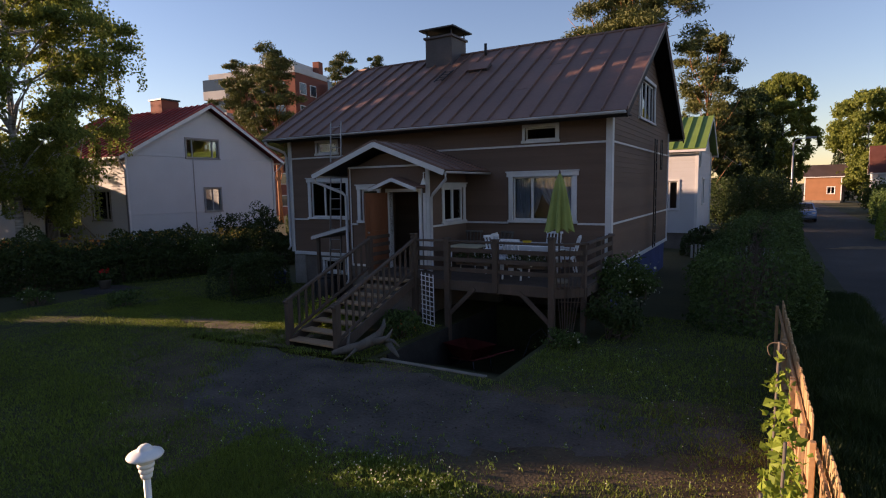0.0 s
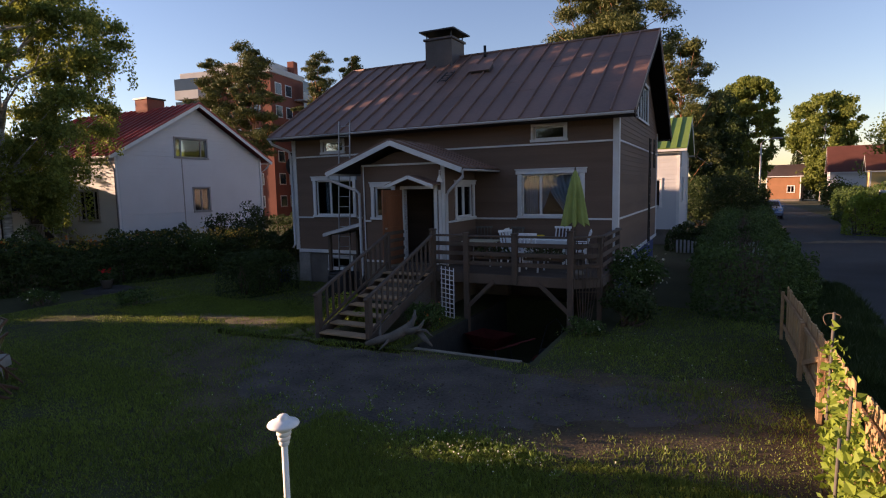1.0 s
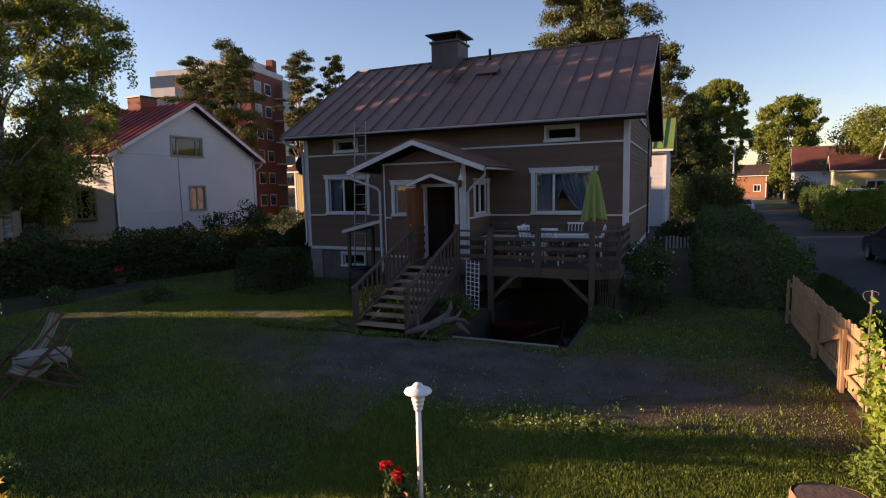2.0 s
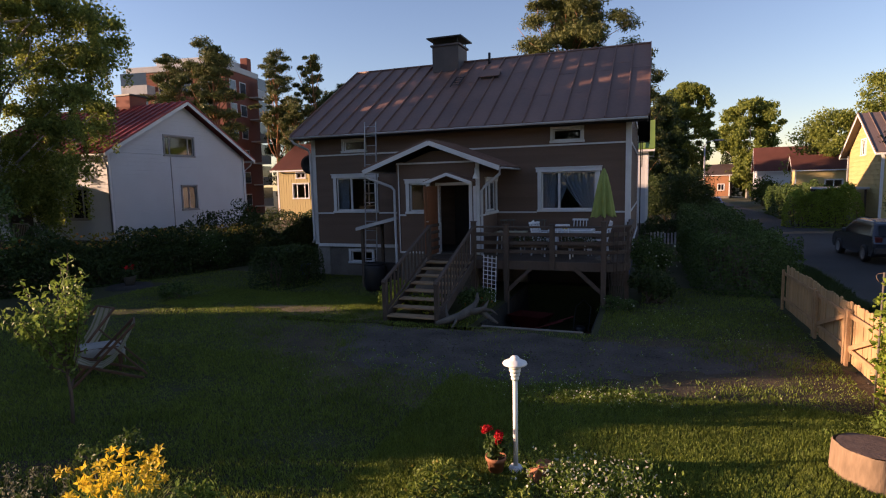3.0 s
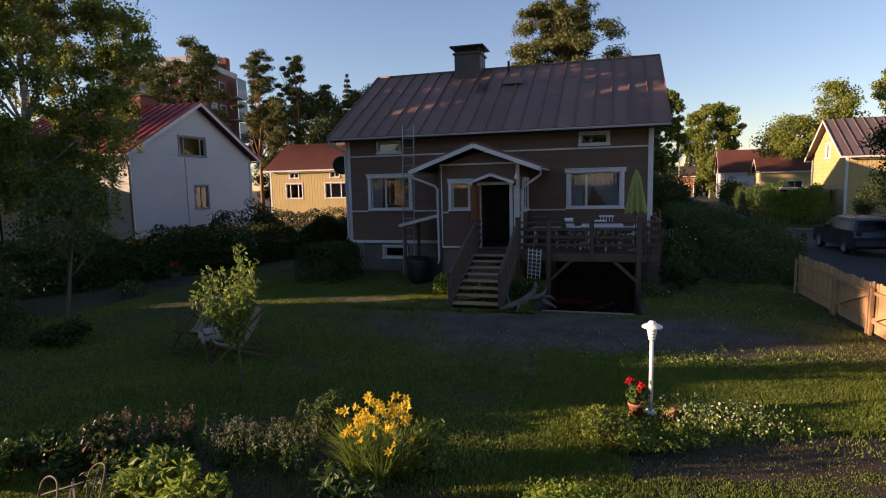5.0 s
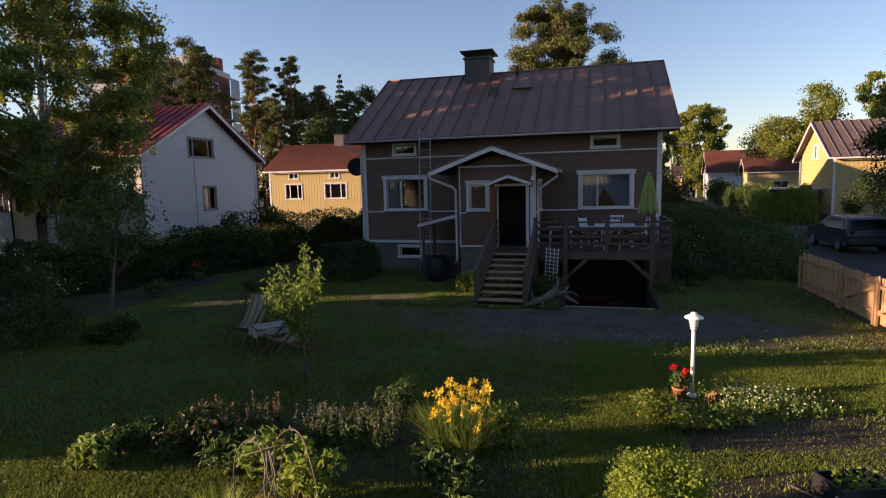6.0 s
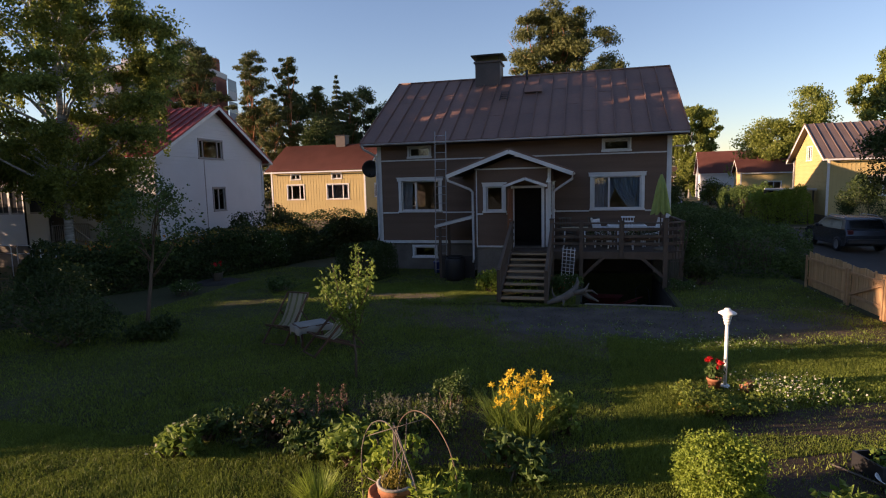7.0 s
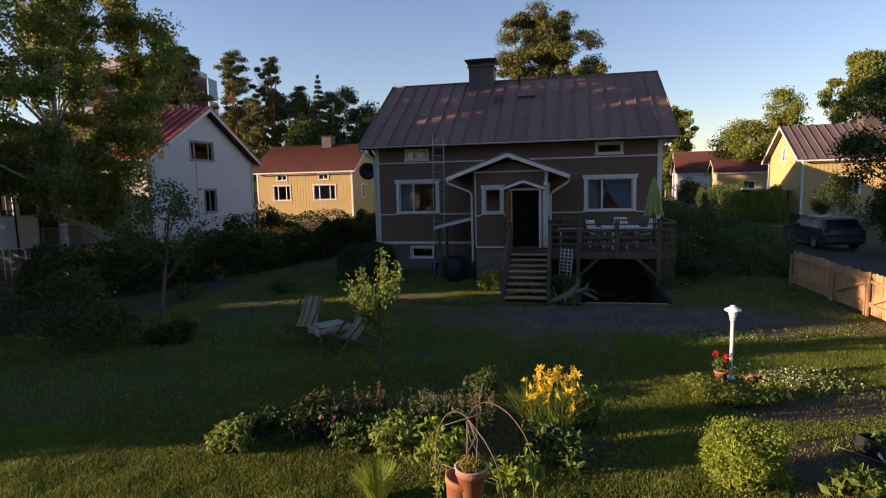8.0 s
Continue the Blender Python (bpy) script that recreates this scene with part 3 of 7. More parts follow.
def gutter(parent, a, b, r=0.065, material=None):
    """A half-round gutter between two points."""
    a, b = Vector(a), Vector(b)
    bm = bmesh.new()
    d = (b - a).normalized()
    s = d.cross(Vector((0, 0, 1))).normalized()
    k = 7
    rows = []
    for p in (a, b):
        for rr in (r, r - 0.008):
            rows.append([bm.verts.new(p + rr * (math.cos(math.pi * i / (k - 1)) * s - math.sin(math.pi * i / (k - 1)) * Vector((0, 0, 1)))) for i in range(k)])
    o0, i0, o1, i1 = rows
    for i in range(k - 1):
        bm.faces.new((o0[i], o0[i + 1], o1[i + 1], o1[i])).smooth = True
        bm.faces.new((i0[i], i1[i], i1[i + 1], i0[i + 1])).smooth = True
        bm.faces.new((o0[i], i0[i], i0[i + 1], o0[i + 1]))
        bm.faces.new((o1[i], o1[i + 1], i1[i + 1], i1[i]))
    for i in (0, k - 1):
        bm.faces.new((o0[i], o1[i], i1[i], i0[i]))
    return part("gutter", bm, material or M_GUTTER, parent)


gutter(house, (RX0 + 0.02, RY0 - 0.06, EAVE_Z - 0.03), (RX1 - 0.02, RY0 - 0.06, EAVE_Z - 0.03))
part("downpipe", tube(bmesh.new(), [(-0.40, RY0 - 0.06, EAVE_Z - 0.10), (-0.36, RY0, EAVE_Z - 0.22), (-0.08, -0.14, EAVE_Z - 0.45), (-0.04, -0.10, 4.4), (-0.02, -0.09, 1.35), (-0.06, -0.16, 1.2)], 0.045, 8), M_GUTTER, house, "pale round downpipe")

# chimney with its cap
chim = part("chimney", bx(3.31, 4.41, 3.78, 4.88, 7.2, 8.74, bevel=0.01), M_CHIM, house, "dark sheet-clad chimney")
part("collar", bx(3.25, 4.47, 3.72, 4.94, 8.66, 8.74, bevel=0.01), M_CHIM, chim)
for x in (3.36, 4.36):
    for y in (3.83, 4.83):
        part("cap_leg", bx(x - 0.02, x + 0.02, y - 0.02, y + 0.02, 8.74, 8.96), M_BLACK, chim)
bm = bmesh.new()
box(bm, 3.14, 4.58, 3.61, 5.05, 8.95, 9.0)
top = bmesh.ops.create_cone(bm, cap_ends=True, segments=4, radius1=1.0, radius2=0.45, depth=0.10, matrix=Matrix.Translation((3.86, 4.33, 9.05)) @ Matrix.Rotation(radians(45), 4, "Z"))
part("cap", bm, M_BLACK, chim, "flat black chimney cap")
part("vent_pipe", tube(bmesh.new(), [(5.55, 4.2, 7.8), (5.55, 4.2, 8.32)], 0.05, 10), M_BLACK, house)

# roof hatch and short roof ladder
hy = 2.95
hz = roof_z(hy)
hm = Matrix.Translation((5.95, hy, hz)) @ Matrix.Rotation(math.atan(SLOPE), 4, "X")
hatch = part("roof_hatch", box(bmesh.new(), -0.34, 0.34, -0.22, 0.22, 0.0, 0.12, 0.01, hm), M_CHIM, house)
part("hatch_lid", box(bmesh.new(), -0.38, 0.38, -0.25, 0.27, 0.12, 0.15, 0.008, hm @ Matrix.Rotation(radians(7), 4, "X")), M_ROOF, hatch)
lad = bmesh.new()
for x in (4.62, 4.92):
    beam(lad, (x, 2.15, roof_z(2.15) + 0.10), (x, 2.95, roof_z(2.95) + 0.10), 0.03, 0.03)
for k in range(4):
    y = 2.25 + 0.2 * k
    beam(lad, (4.62, y, roof_z(y) + 0.10), (4.92, y, roof_z(y) + 0.10), 0.02, 0.02)
part("roof_step", lad, M_BLACK, house)

# ---------- the porch ----------
PX0, PX1, PY = 4.32, 6.92, -2.05
PAX, PAZ, PE0, PE1, PEZ, PFY = 5.58, 4.47, 3.44, 7.66, 3.69, -2.55
porch = new("porch")
porch.parent = house
porch["label"] = "gabled entrance porch with a small metal roof"
PF, PRF, PLF = side_frame(0, PY, 0), side_frame(PX1, PY, 90), side_frame(PX0, 0, -90)
DOOR = (5.68, 6.62, 1.17, 3.18)
P_HOLES = [DOOR, (4.72, 5.30, 2.42, 3.26)]
part("wall", boards(bmesh.new(), PX0, PX1, FLOOR, 4.42, P_HOLES, PF, gable=(3.80, 0.36, (PX0 + PX1) / 2)), M_WALL, porch)
part("wall", boards(bmesh.new(), 0.16, 2.0, FLOOR, 3.92, [(0.72, 1.82, 2.36, 3.28)], PRF), M_WALL, porch)
part("wall", boards(bmesh.new(), 0.05, 1.89, FLOOR, 3.92, [], PLF), M_WALL, porch)
bm = bmesh.new()
box(bm, PX0 + 0.05, PX1 - 0.05, PY + 0.04, 0.05, -0.1, FLOOR)
part("foundation", bm, M_FOUND, porch)
part("inner_floor", bx(PX0 + 0.1, PX1 - 0.1, PY + 0.1, 0.0, FLOOR, FLOOR + 0.03), M_DARKWOOD, porch)
for a, b in ((PX0 - 0.02, PX0 + 0.09), (PX1 - 0.09, PX1 + 0.02)):
    part("corner_board", bx(a, b, PY - 0.035, PY + 0.02, FLOOR - 0.02, 3.86, bevel=0.004), M_TRIM if a > 5 else M_WALL, porch)
for a, b, z, t in ((PX0, PX1, 3.86, 0.05), (PX0 + 0.05, 4.60, 2.31, 0.05), (5.42, 5.58, 2.31, 0.05), (PX0 + 0.05, 5.4, FLOOR - 0.0, 0.06)):
    part("belt_board", bx(a, b, PY - 0.04, PY + 0.004, z - t / 2, z + t / 2, bevel=0.004), M_TRIM, porch)
part("belt_board", bx(PX1 - 0.004, PX1 + 0.035, PY + 0.05, 0.0, 2.26, 2.31, bevel=0.004), M_TRIM, porch)
part("corner_board", bx(PX0 + 0.045, PX0 + 0.085, PY - 0.042, PY, FLOOR, 3.84, bevel=0.004), M_TRIM, porch)
window(porch, PF, 4.72, 5.30, 2.42, 3.26, (0, 1), trim=0.11, head=0.02, bars=0.05)
window(porch, PRF, 0.72, 1.82, 2.36, 3.28, (0, 0.5, 1), trim=0.10, head=0.03, bars=0.06)
# door surround, canopy and open leaf
bm = bmesh.new()
box(bm, DOOR[0] - 0.10, DOOR[0], PY - 0.05, PY + 0.16, FLOOR - 0.02, DOOR[3], 0.006)
box(bm, DOOR[1], DOOR[1] + 0.10, PY - 0.05, PY + 0.16, FLOOR - 0.02, DOOR[3], 0.006)
box(bm, DOOR[0] - 0.10, DOOR[1] + 0.10, PY - 0.05, PY + 0.16, DOOR[3], DOOR[3] + 0.09, 0.006)
part("door_frame", bm, M_TRIM, porch)
for x in (6.76,):
    part("side_panel", bx(x, x + 0.10, PY - 0.06, PY - 0.03, FLOOR, 3.15, bevel=0.01), M_TRIM, porch, "white framed panel beside the door")
can = new("door_canopy")
can.parent = porch
for xa, xb, za, zb in ((5.36, 6.10, 3.24, 3.50), (6.84, 6.10, 3.24, 3.50)):
    part("roof_slope", beam(bmesh.new(), (xa, PY - 0.24, za + 0.05), (xb, PY - 0.24, zb + 0.05), 0.50, 0.03, 0.004, up=(0, 0, 1)), M_ROOF, can)
    part("fascia", beam(bmesh.new(), (xa, PY - 0.50, za), (xb, PY - 0.50, zb), 0.03, 0.085, 0.004), M_TRIM, can)
leaf = part("door", bx(0, 0.92, -0.05, 0.0, 0.02, 2.0, bevel=0.006, m=Matrix.Translation((DOOR[0] - 0.02, PY - 0.06, FLOOR)) @ Matrix.Rotation(radians(-92), 4, "Z")), M_DOOR, porch, "red-brown wooden door standing open")
pm = Matrix.Translation((DOOR[0] - 0.02, PY - 0.06, FLOOR)) @ Matrix.Rotation(radians(-92), 4, "Z")
for z0, z1 in ((0.18, 0.85), (1.02, 1.85)):
    part("door_panel", box(bmesh.new(), 0.14, 0.78, 0.0, 0.018, z0, z1, 0.012, pm), M_DOOR, leaf)
part("handle", box(bmesh.new(), 0.83, 0.87, 0.0, 0.06, 0.98, 1.02, 0.008, pm), M_METAL, leaf)
# dark board added behind the doorway for the shade inside
part("inner_door", bx(5.5, 6.8, -0.12, -0.08, FLOOR, 3.3, bevel=0.006), M_DARKWOOD, porch, "dark board standing in for the unlit porch interior")
# porch roof: ridge runs back to the house
for xe in (PE0, PE1):
    bm = bmesh.new()
    a, b = Vector((xe, PFY, PEZ)), Vector((PAX, PFY, PAZ))
    n = 5
    up = Vector((-(b - a).z, 0, (b - a).x)).normalized()
    up = up if up.z > 0 else -up
    for i in range(n):
        y0, y1 = PFY + (0.05 - PFY) * i / n, PFY + (0.05 - PFY) * (i + 1) / n
        vs = []
        for o in (0.035, 0.0):
            for p, y in ((a, y0), (b, y0), (b, y1), (a, y1)):
                vs.append(bm.verts.new(Vector((p.x, y, p.z)) + up * o))
        for f in ((0, 1, 2, 3), (7, 6, 5, 4), (0, 4, 5, 1), (1, 5, 6, 2), (2, 6, 7, 3), (3, 7, 4, 0)):
            bm.faces.new([vs[k] for k in f])
    bmesh.ops.recalc_face_normals(bm, faces=bm.faces[:])
    r = part("roof_slope", bm, M_ROOF, porch)
    for i in range(n + 1):
        y = PFY + (0.05 - PFY) * i / n
        part("seam", beam(bmesh.new(), Vector((a.x, y, a.z)) + up * 0.05, Vector((b.x, y, b.z)) + up * 0.05, 0.02, 0.035), M_ROOF, r)
    part("fascia", beam(bmesh.new(), (xe, PFY - 0.02, PEZ - 0.06), (PAX, PFY - 0.02, PAZ - 0.06), 0.035, 0.13, 0.005), M_TRIM, porch)
    part("soffit", beam(bmesh.new(), (xe, PFY / 2, PEZ - 0.03), (PAX, PFY / 2, PAZ - 0.03), -PFY - 0.05, 0.02), M_DARKWOOD, porch)
    gutter(porch, (xe, PFY, PEZ - 0.02), (xe, -0.02, PEZ - 0.02), 0.055)
part("downpipe", tube(bmesh.new(), [(PE0, PFY + 0.06, PEZ - 0.06), (PE0 + 0.02, PFY + 0.08, PEZ - 0.20), (3.62, -2.40, 3.42), (4.16, -2.16, 3.18), (4.25, -2.13, 3.08), (4.26, -2.12, 0.75), (4.24, -2.2, 0.62)], 0.042, 8), M_GUTTER, porch)
part("downpipe", tube(bmesh.new(), [(PE1, PFY + 0.06, PEZ - 0.06), (PE1 - 0.01, PFY + 0.08, PEZ - 0.22), (7.12, -2.18, 3.12), (7.03, -2.14, 3.02), (7.02, -2.13, 1.25), (7.04, -2.2, 1.16)], 0.042, 8), M_GUTTER, porch)
lan = part("wall_lantern", lathe(bmesh.new(), [(0.012, 0.30), (0.014, 0.18), (0.03, 0.14), (0.075, 0.02), (0.085, 0.0), (0.0, 0.0)], 14, (6.86, PY - 0.16, 3.36)), M_LAMPW, porch, "white bell-shaped porch lantern")
part("bracket", beam(bmesh.new(), (6.86, PY - 0.16, 3.66), (6.86, PY, 3.66), 0.02, 0.02), M_LAMPW, lan)

# ---------- terrace and stairs ----------
DX0, DX1, DY, DZ = 6.98, 10.56, -2.92, 1.12
CORNER = (11.09, -2.45)
deck = thing("timber_terrace", "raised weathered brown timber terrace with plank railing", "terrace")
for k in range(20):
    y0 = DY + 0.145 * k
    if y0 + 0.14 < 0.0:
        part("deck_plank", bx(DX0 if y0 > PY else 5.62, min(CORNER[0], DX1 + 1.3 * (y0 - DY) + 0.08), y0, y0 + 0.138, DZ - 0.04, DZ, bevel=0.004), M_DECK, deck)
part("beam", bx(5.62, DX1 + 0.02, DY - 0.05, DY, DZ - 0.24, DZ - 0.005, bevel=0.006), M_DECK, deck)
for a, b in (((DX1, DY), CORNER), (CORNER, (11.08, -0.05))):
    part("beam", beam(bmesh.new(), (*a, DZ - 0.145), (*b, DZ - 0.145), 0.05, 0.20, 0.006), M_DECK, deck)
for x in (7.6, 8.6, 9.6):
    part("joist", bx(x - 0.03, x + 0.03, DY, -0.02, DZ - 0.22, DZ - 0.045), M_DECK, deck)
for x, z0, z1 in ((7.02, -0.05, 2.16), (7.94, -0.4, 2.08), (9.18, 0.9, 2.08), (10.49, -0.05, 2.16)):
    p = part("post", bx(x - 0.065, x + 0.065, DY - 0.10, DY + 0.03, z0, z1, bevel=0.008), M_DECK, deck)
    part("post_cap", bx(x - 0.08, x + 0.08, DY - 0.115, DY + 0.045, z1, z1 + 0.03, bevel=0.006), M_DECK, p)
for y, z0 in ((CORNER[1], -0.05), (-1.2, 0.9), (-0.12, 0.9)):
    part("post", bx(CORNER[0] - 0.11, CORNER[0], y - 0.06, y + 0.06, z0, 2.06, bevel=0.008), M_DECK, deck)
for x0, z0, x1, z1 in ((7.98, 0.30, 8.66, 0.96), (10.45, 0.32, 9.75, 0.96)):
    part("brace", beam(bmesh.new(), (x0, DY - 0.04, z0), (x1, DY - 0.04, z1), 0.05, 0.10, 0.006), M_DECK, deck)
for z, h in ((2.03, 0.045), (1.83, 0.10), (1.60, 0.10), (1.37, 0.10)):
    part("rail", bx(7.02, 10.5, DY - 0.02 - (0.05 if z > 2 else 0), DY + 0.01 + (0.05 if z > 2 else 0), z - h / 2, z + h / 2, bevel=0.006), M_DECK, deck)
    for a, b in (((10.5, DY), CORNER), (CORNER, (11.08, -0.06))):
        part("rail", beam(bmesh.new(), (*a, z), (*b, z), 0.11 if z > 2 else 0.03, h, 0.006), M_DECK, deck)

stairs = thing("timber_stairs", "open weathered timber stairs with baluster railings", "stairs")
SX0, SX1, SY0, SY1, NS = 5.70, 7.02, -5.92, -2.98, 8
for k in range(NS):
    f = k / NS
    y, z = SY0 + (SY1 - SY0) * f, 0.05 + (DZ - 0.05) * (k + 0.35) / NS
    t = bx(SX0 + 0.04, SX1 - 0.04, y, y + 0.30, z, z + 0.045, bevel=0.01)
    part("tread", t, M_TREAD, stairs)
for x in (SX0, SX1):
    part("stringer", beam(bmesh.new(), (x, SY0 + 0.02, 0.02), (x, SY1, DZ - 0.10), 0.05, 0.22, 0.006), M_DECK, stairs)
    for y, z0, z1 in ((SY0 + 0.05, -0.05, 1.0), (SY1 + 0.0, DZ - 0.3, 2.08)):
        part("newel_post", bx(x - 0.055, x + 0.055, y - 0.055, y + 0.055, z0, z1, bevel=0.008), M_DECK, stairs)
    part("handrail", beam(bmesh.new(), (x, SY0 - 0.06, 0.93), (x, SY1 + 0.02, 2.04), 0.085, 0.06, 0.01), M_DECK, stairs)
    part("lower_rail", beam(bmesh.new(), (x, SY0 + 0.05, 0.22), (x, SY1, 1.32), 0.04, 0.07, 0.006), M_DECK, stairs)
    for k in range(13):
        f = (k + 0.7) / 13.4
        y = SY0 + (SY1 - SY0) * f
        part("baluster", bx(x - 0.018, x + 0.018, y - 0.03, y + 0.03, 0.20 + 1.08 * f, 0.92 + 1.08 * f, bevel=0.004), M_DECK, stairs)
for z in (2.03, 1.83, 1.60, 1.37):
    part("landing_rail", bx(5.65, 5.69, SY1, PY - 0.05, z - 0.045, z + 0.045, bevel=0.005), M_DECK, stairs)


# ---------- things on the terrace ----------
def garden_chair(material, label, group):
    c = thing("garden_chair", label, "chair", group=group)
    bm = bmesh.new()
    for k in range(5):
        box(bm, -0.22, 0.22, -0.22 + 0.09 * k, -0.145 + 0.09 * k, 0.40, 0.425, 0.006)
    part("seat", bm, material, c)
    for k in range(5):
        x = -0.19 + 0.095 * k
        part("back_slat", beam(bmesh.new(), (x, 0.22, 0.42), (x, 0.36, 0.92), 0.06, 0.018, 0.004, up=(1, 0, 0)), material, c)
    part("back_rail", beam(bmesh.new(), (-0.24, 0.36, 0.93), (0.24, 0.36, 0.93), 0.03, 0.06, 0.008), material, c)
    for x in (-0.23, 0.23):
        part("leg", beam(bmesh.new(), (x, -0.20, 0.0), (x, -0.22, 0.62), 0.04, 0.04, 0.006), material, c)
        part("leg", beam(bmesh.new(), (x, 0.28, 0.0), (x, 0.22, 0.42), 0.04, 0.04, 0.006), material, c)
        part("armrest", bx(x - 0.03, x + 0.03, -0.25, 0.28, 0.62, 0.645, bevel=0.006), material, c)
    return c


first = garden_chair(M_WHITEP, "white slatted garden chair on the terrace", "terrace chairs")
first.matrix_basis = pose(8.75, -1.75, DZ, 0, 0, 62)
for x, y, r in ((8.65, -1.05, 95), (9.55, -0.45, -4), (10.2, -1.2, -80), (9.35, -2.15, 178)):
    copy_thing(first, pose(x, y, DZ, 0, 0, r))

tab = thing("garden_table", "white garden table with cloth on the terrace", "table", (9.45, -1.25, DZ))
part("tabletop", bx(-0.62, 0.62, -0.42, 0.42, 0.70, 0.735, bevel=0.012), M_WHITEP, tab)
for x in (-0.52, 0.52):
    for y in (-0.34, 0.34):
        part("leg", bx(x - 0.025, x + 0.025, y - 0.025, y + 0.025, 0, 0.70, bevel=0.004), M_WHITEP, tab)
bm = bmesh.new()
g = []
for j in range(13):
    row = []
    for i in range(17):
        u, v = -0.74 + 1.48 * i / 16, -0.54 + 1.08 * j / 12
        over = max(abs(u) - 0.62, 0) + max(abs(v) - 0.42, 0)
        row.append(bm.verts.new((max(-0.64, min(0.64, u)) + 0.02 * math.sin(9 * v) * (over > 0), max(-0.44, min(0.44, v)) + 0.02 * math.sin(9 * u) * (over > 0), 0.742 - over * 1.3)))
    g.append(row)
for j in range(12):
    for i in range(16):
        bm.faces.new((g[j][i], g[j][i + 1], g[j + 1][i + 1], g[j + 1][i])).smooth = True
cl = tagged(link("tablecloth", bm, M_CLOTH), "white cloth lying over the terrace table", "tablecloth")
cl.matrix_basis = pose(9.45, -1.25, DZ)
bowl = lathe(bmesh.new(), [(0.03, 0), (0.08, 0.0), (0.12, 0.07), (0.115, 0.07), (0.07, 0.015), (0.0, 0.012)], 16)
bo = tagged(link("bowl", bowl, F_YELLOW), "yellow bowl standing on the tablecloth", "bowl")
bo.matrix_basis = pose(9.30, -1.35, DZ + 0.745)
low = thing("lounge_table", "pale low table near the porch", "table", (7.72, -1.5, DZ))
part("tabletop", bx(-0.45, 0.45, -0.35, 0.35, 0.62, 0.66, bevel=0.015), M_STRIPE, low)
for x in (-0.36, 0.36):
    for y in (-0.27, 0.27):
        part("leg", tube(bmesh.new(), [(x, y, 0), (x * 0.92, y * 0.92, 0.62)], 0.02, 8), M_WHITEP, low)
wick = garden_chair(M_LOG, "grey wicker-toned armchair beside the low table", "lounge chairs")
wick.matrix_basis = pose(8.25, -0.75, DZ, 0, 0, -20)
copy_thing(wick, pose(7.45, -0.75, DZ, 0, 0, 15))

um = thing("parasol", "folded lime-green canvas parasol beside the table", "parasol", (10.42, -2.25, DZ))
part("base", lathe(bmesh.new(), [(0.0, 0.09), (0.05, 0.09), (0.20, 0.05), (0.22, 0.0), (0, 0)], 20), M_CONC, um)
part("pole", tube(bmesh.new(), [(0, 0, 0.05), (0, 0, 2.45)], 0.022, 10), M_DECK, um)
bm = bmesh.new()
rings = []
for j, (z, r, w) in enumerate(((2.42, 0.02, 0), (2.36, 0.05, 0.1), (2.30, 0.06, 0.15), (2.26, 0.085, 0.15), (1.95, 0.14, 0.25), (1.5, 0.195, 0.35), (1.26, 0.22, 0.4), (1.18, 0.235, 0.45))):
    rings.append([bm.verts.new((r * (1 + w * math.sin(k * 2 * math.pi / 5 + 0.4)) * math.cos(k * 2 * math.pi / 40), r * (1 + w * math.sin(k * 2 * math.pi / 5 + 0.4)) * math.sin(k * 2 * math.pi / 40), z - (0.06 * math.sin(k * 2 * math.pi / 5) if j == 7 else 0))) for k in range(40)])
for r0, r1 in zip(rings, rings[1:]):
    for k in range(40):
        bm.faces.new((r0[k], r1[k], r1[(k + 1) % 40], r0[(k + 1) % 40])).smooth = True
part("canopy", bm, M_UMB, um, "folded lime-green canopy hanging in pleats")
part("finial", lathe(bmesh.new(), [(0.0, 2.50), (0.018, 2.48), (0.022, 2.44), (0.03, 2.42)], 10), M_DECK, um)


def planter_box(x0, x1, y, seed):
    p = thing("planter_box", "brown planter box with dark trailing plants", "planter", ((x0 + x1) / 2, y, DZ + 0.35), group="railing planters")
    w = (x1 - x0) / 2
    bm = bmesh.new()
    box(bm, -w, w, -0.09, 0.09, 0.0, 0.17, 0.008)
    part("box", bm, M_DECK, p)
    part("hook", bx(-w * 0.5, -w * 0.5 + 0.03, -0.13, -0.09, 0.05, 0.19), M_BLACK, p)
    rng = np.random.default_rng(seed)
    pts = rng.uniform((-w, -0.14, 0.12), (w, 0.14, 0.36), (420, 3))
    leaves("foliage", pts, 0.06, L_DARK, p, rng)
    fl = rng.uniform((-w, -0.16, 0.05), (w, -0.05, 0.36), (26, 3))
    leaves("bloom", fl, 0.05, F_PINK if seed % 2 else F_WHITE, p, rng, aspect=0.9)
    return p


planter_box(8.1, 9.0, DY + 0.16, 3)
planter_box(9.35, 10.3, DY + 0.16, 4)

# lattice leaning on the terrace, and the fan of stakes
lat = thing("lattice_trellis", "white wooden lattice leaning under the terrace rail", "trellis", (7.48, -3.18, 0.28))
lat.matrix_basis = pose(7.48, -3.12, 0.0, 6, 5, -12)
for k in range(4):
    part("slat", bx(-0.19 + 0.125 * k, -0.17 + 0.125 * k, 0, 0.015, 0, 1.30), M_WHITEP, lat)
for k in range(11):
    part("slat", bx(-0.20, 0.22, -0.012, 0.0, 0.02 + 0.12 * k, 0.04 + 0.12 * k), M_WHITEP, lat)
fan = thing("fan_trellis", "brown fan of climbing-plant stakes beside the corner post", "trellis", (10.78, -2.85, 0))
for k in range(7):
    part("stake", beam(bmesh.new(), (-0.10 + 0.035 * k, 0, -0.03), (-0.30 + 0.12 * k, 0.05, 2.0 - 0.04 * (k % 3)), 0.025, 0.018, 0.003), M_DECK, fan)
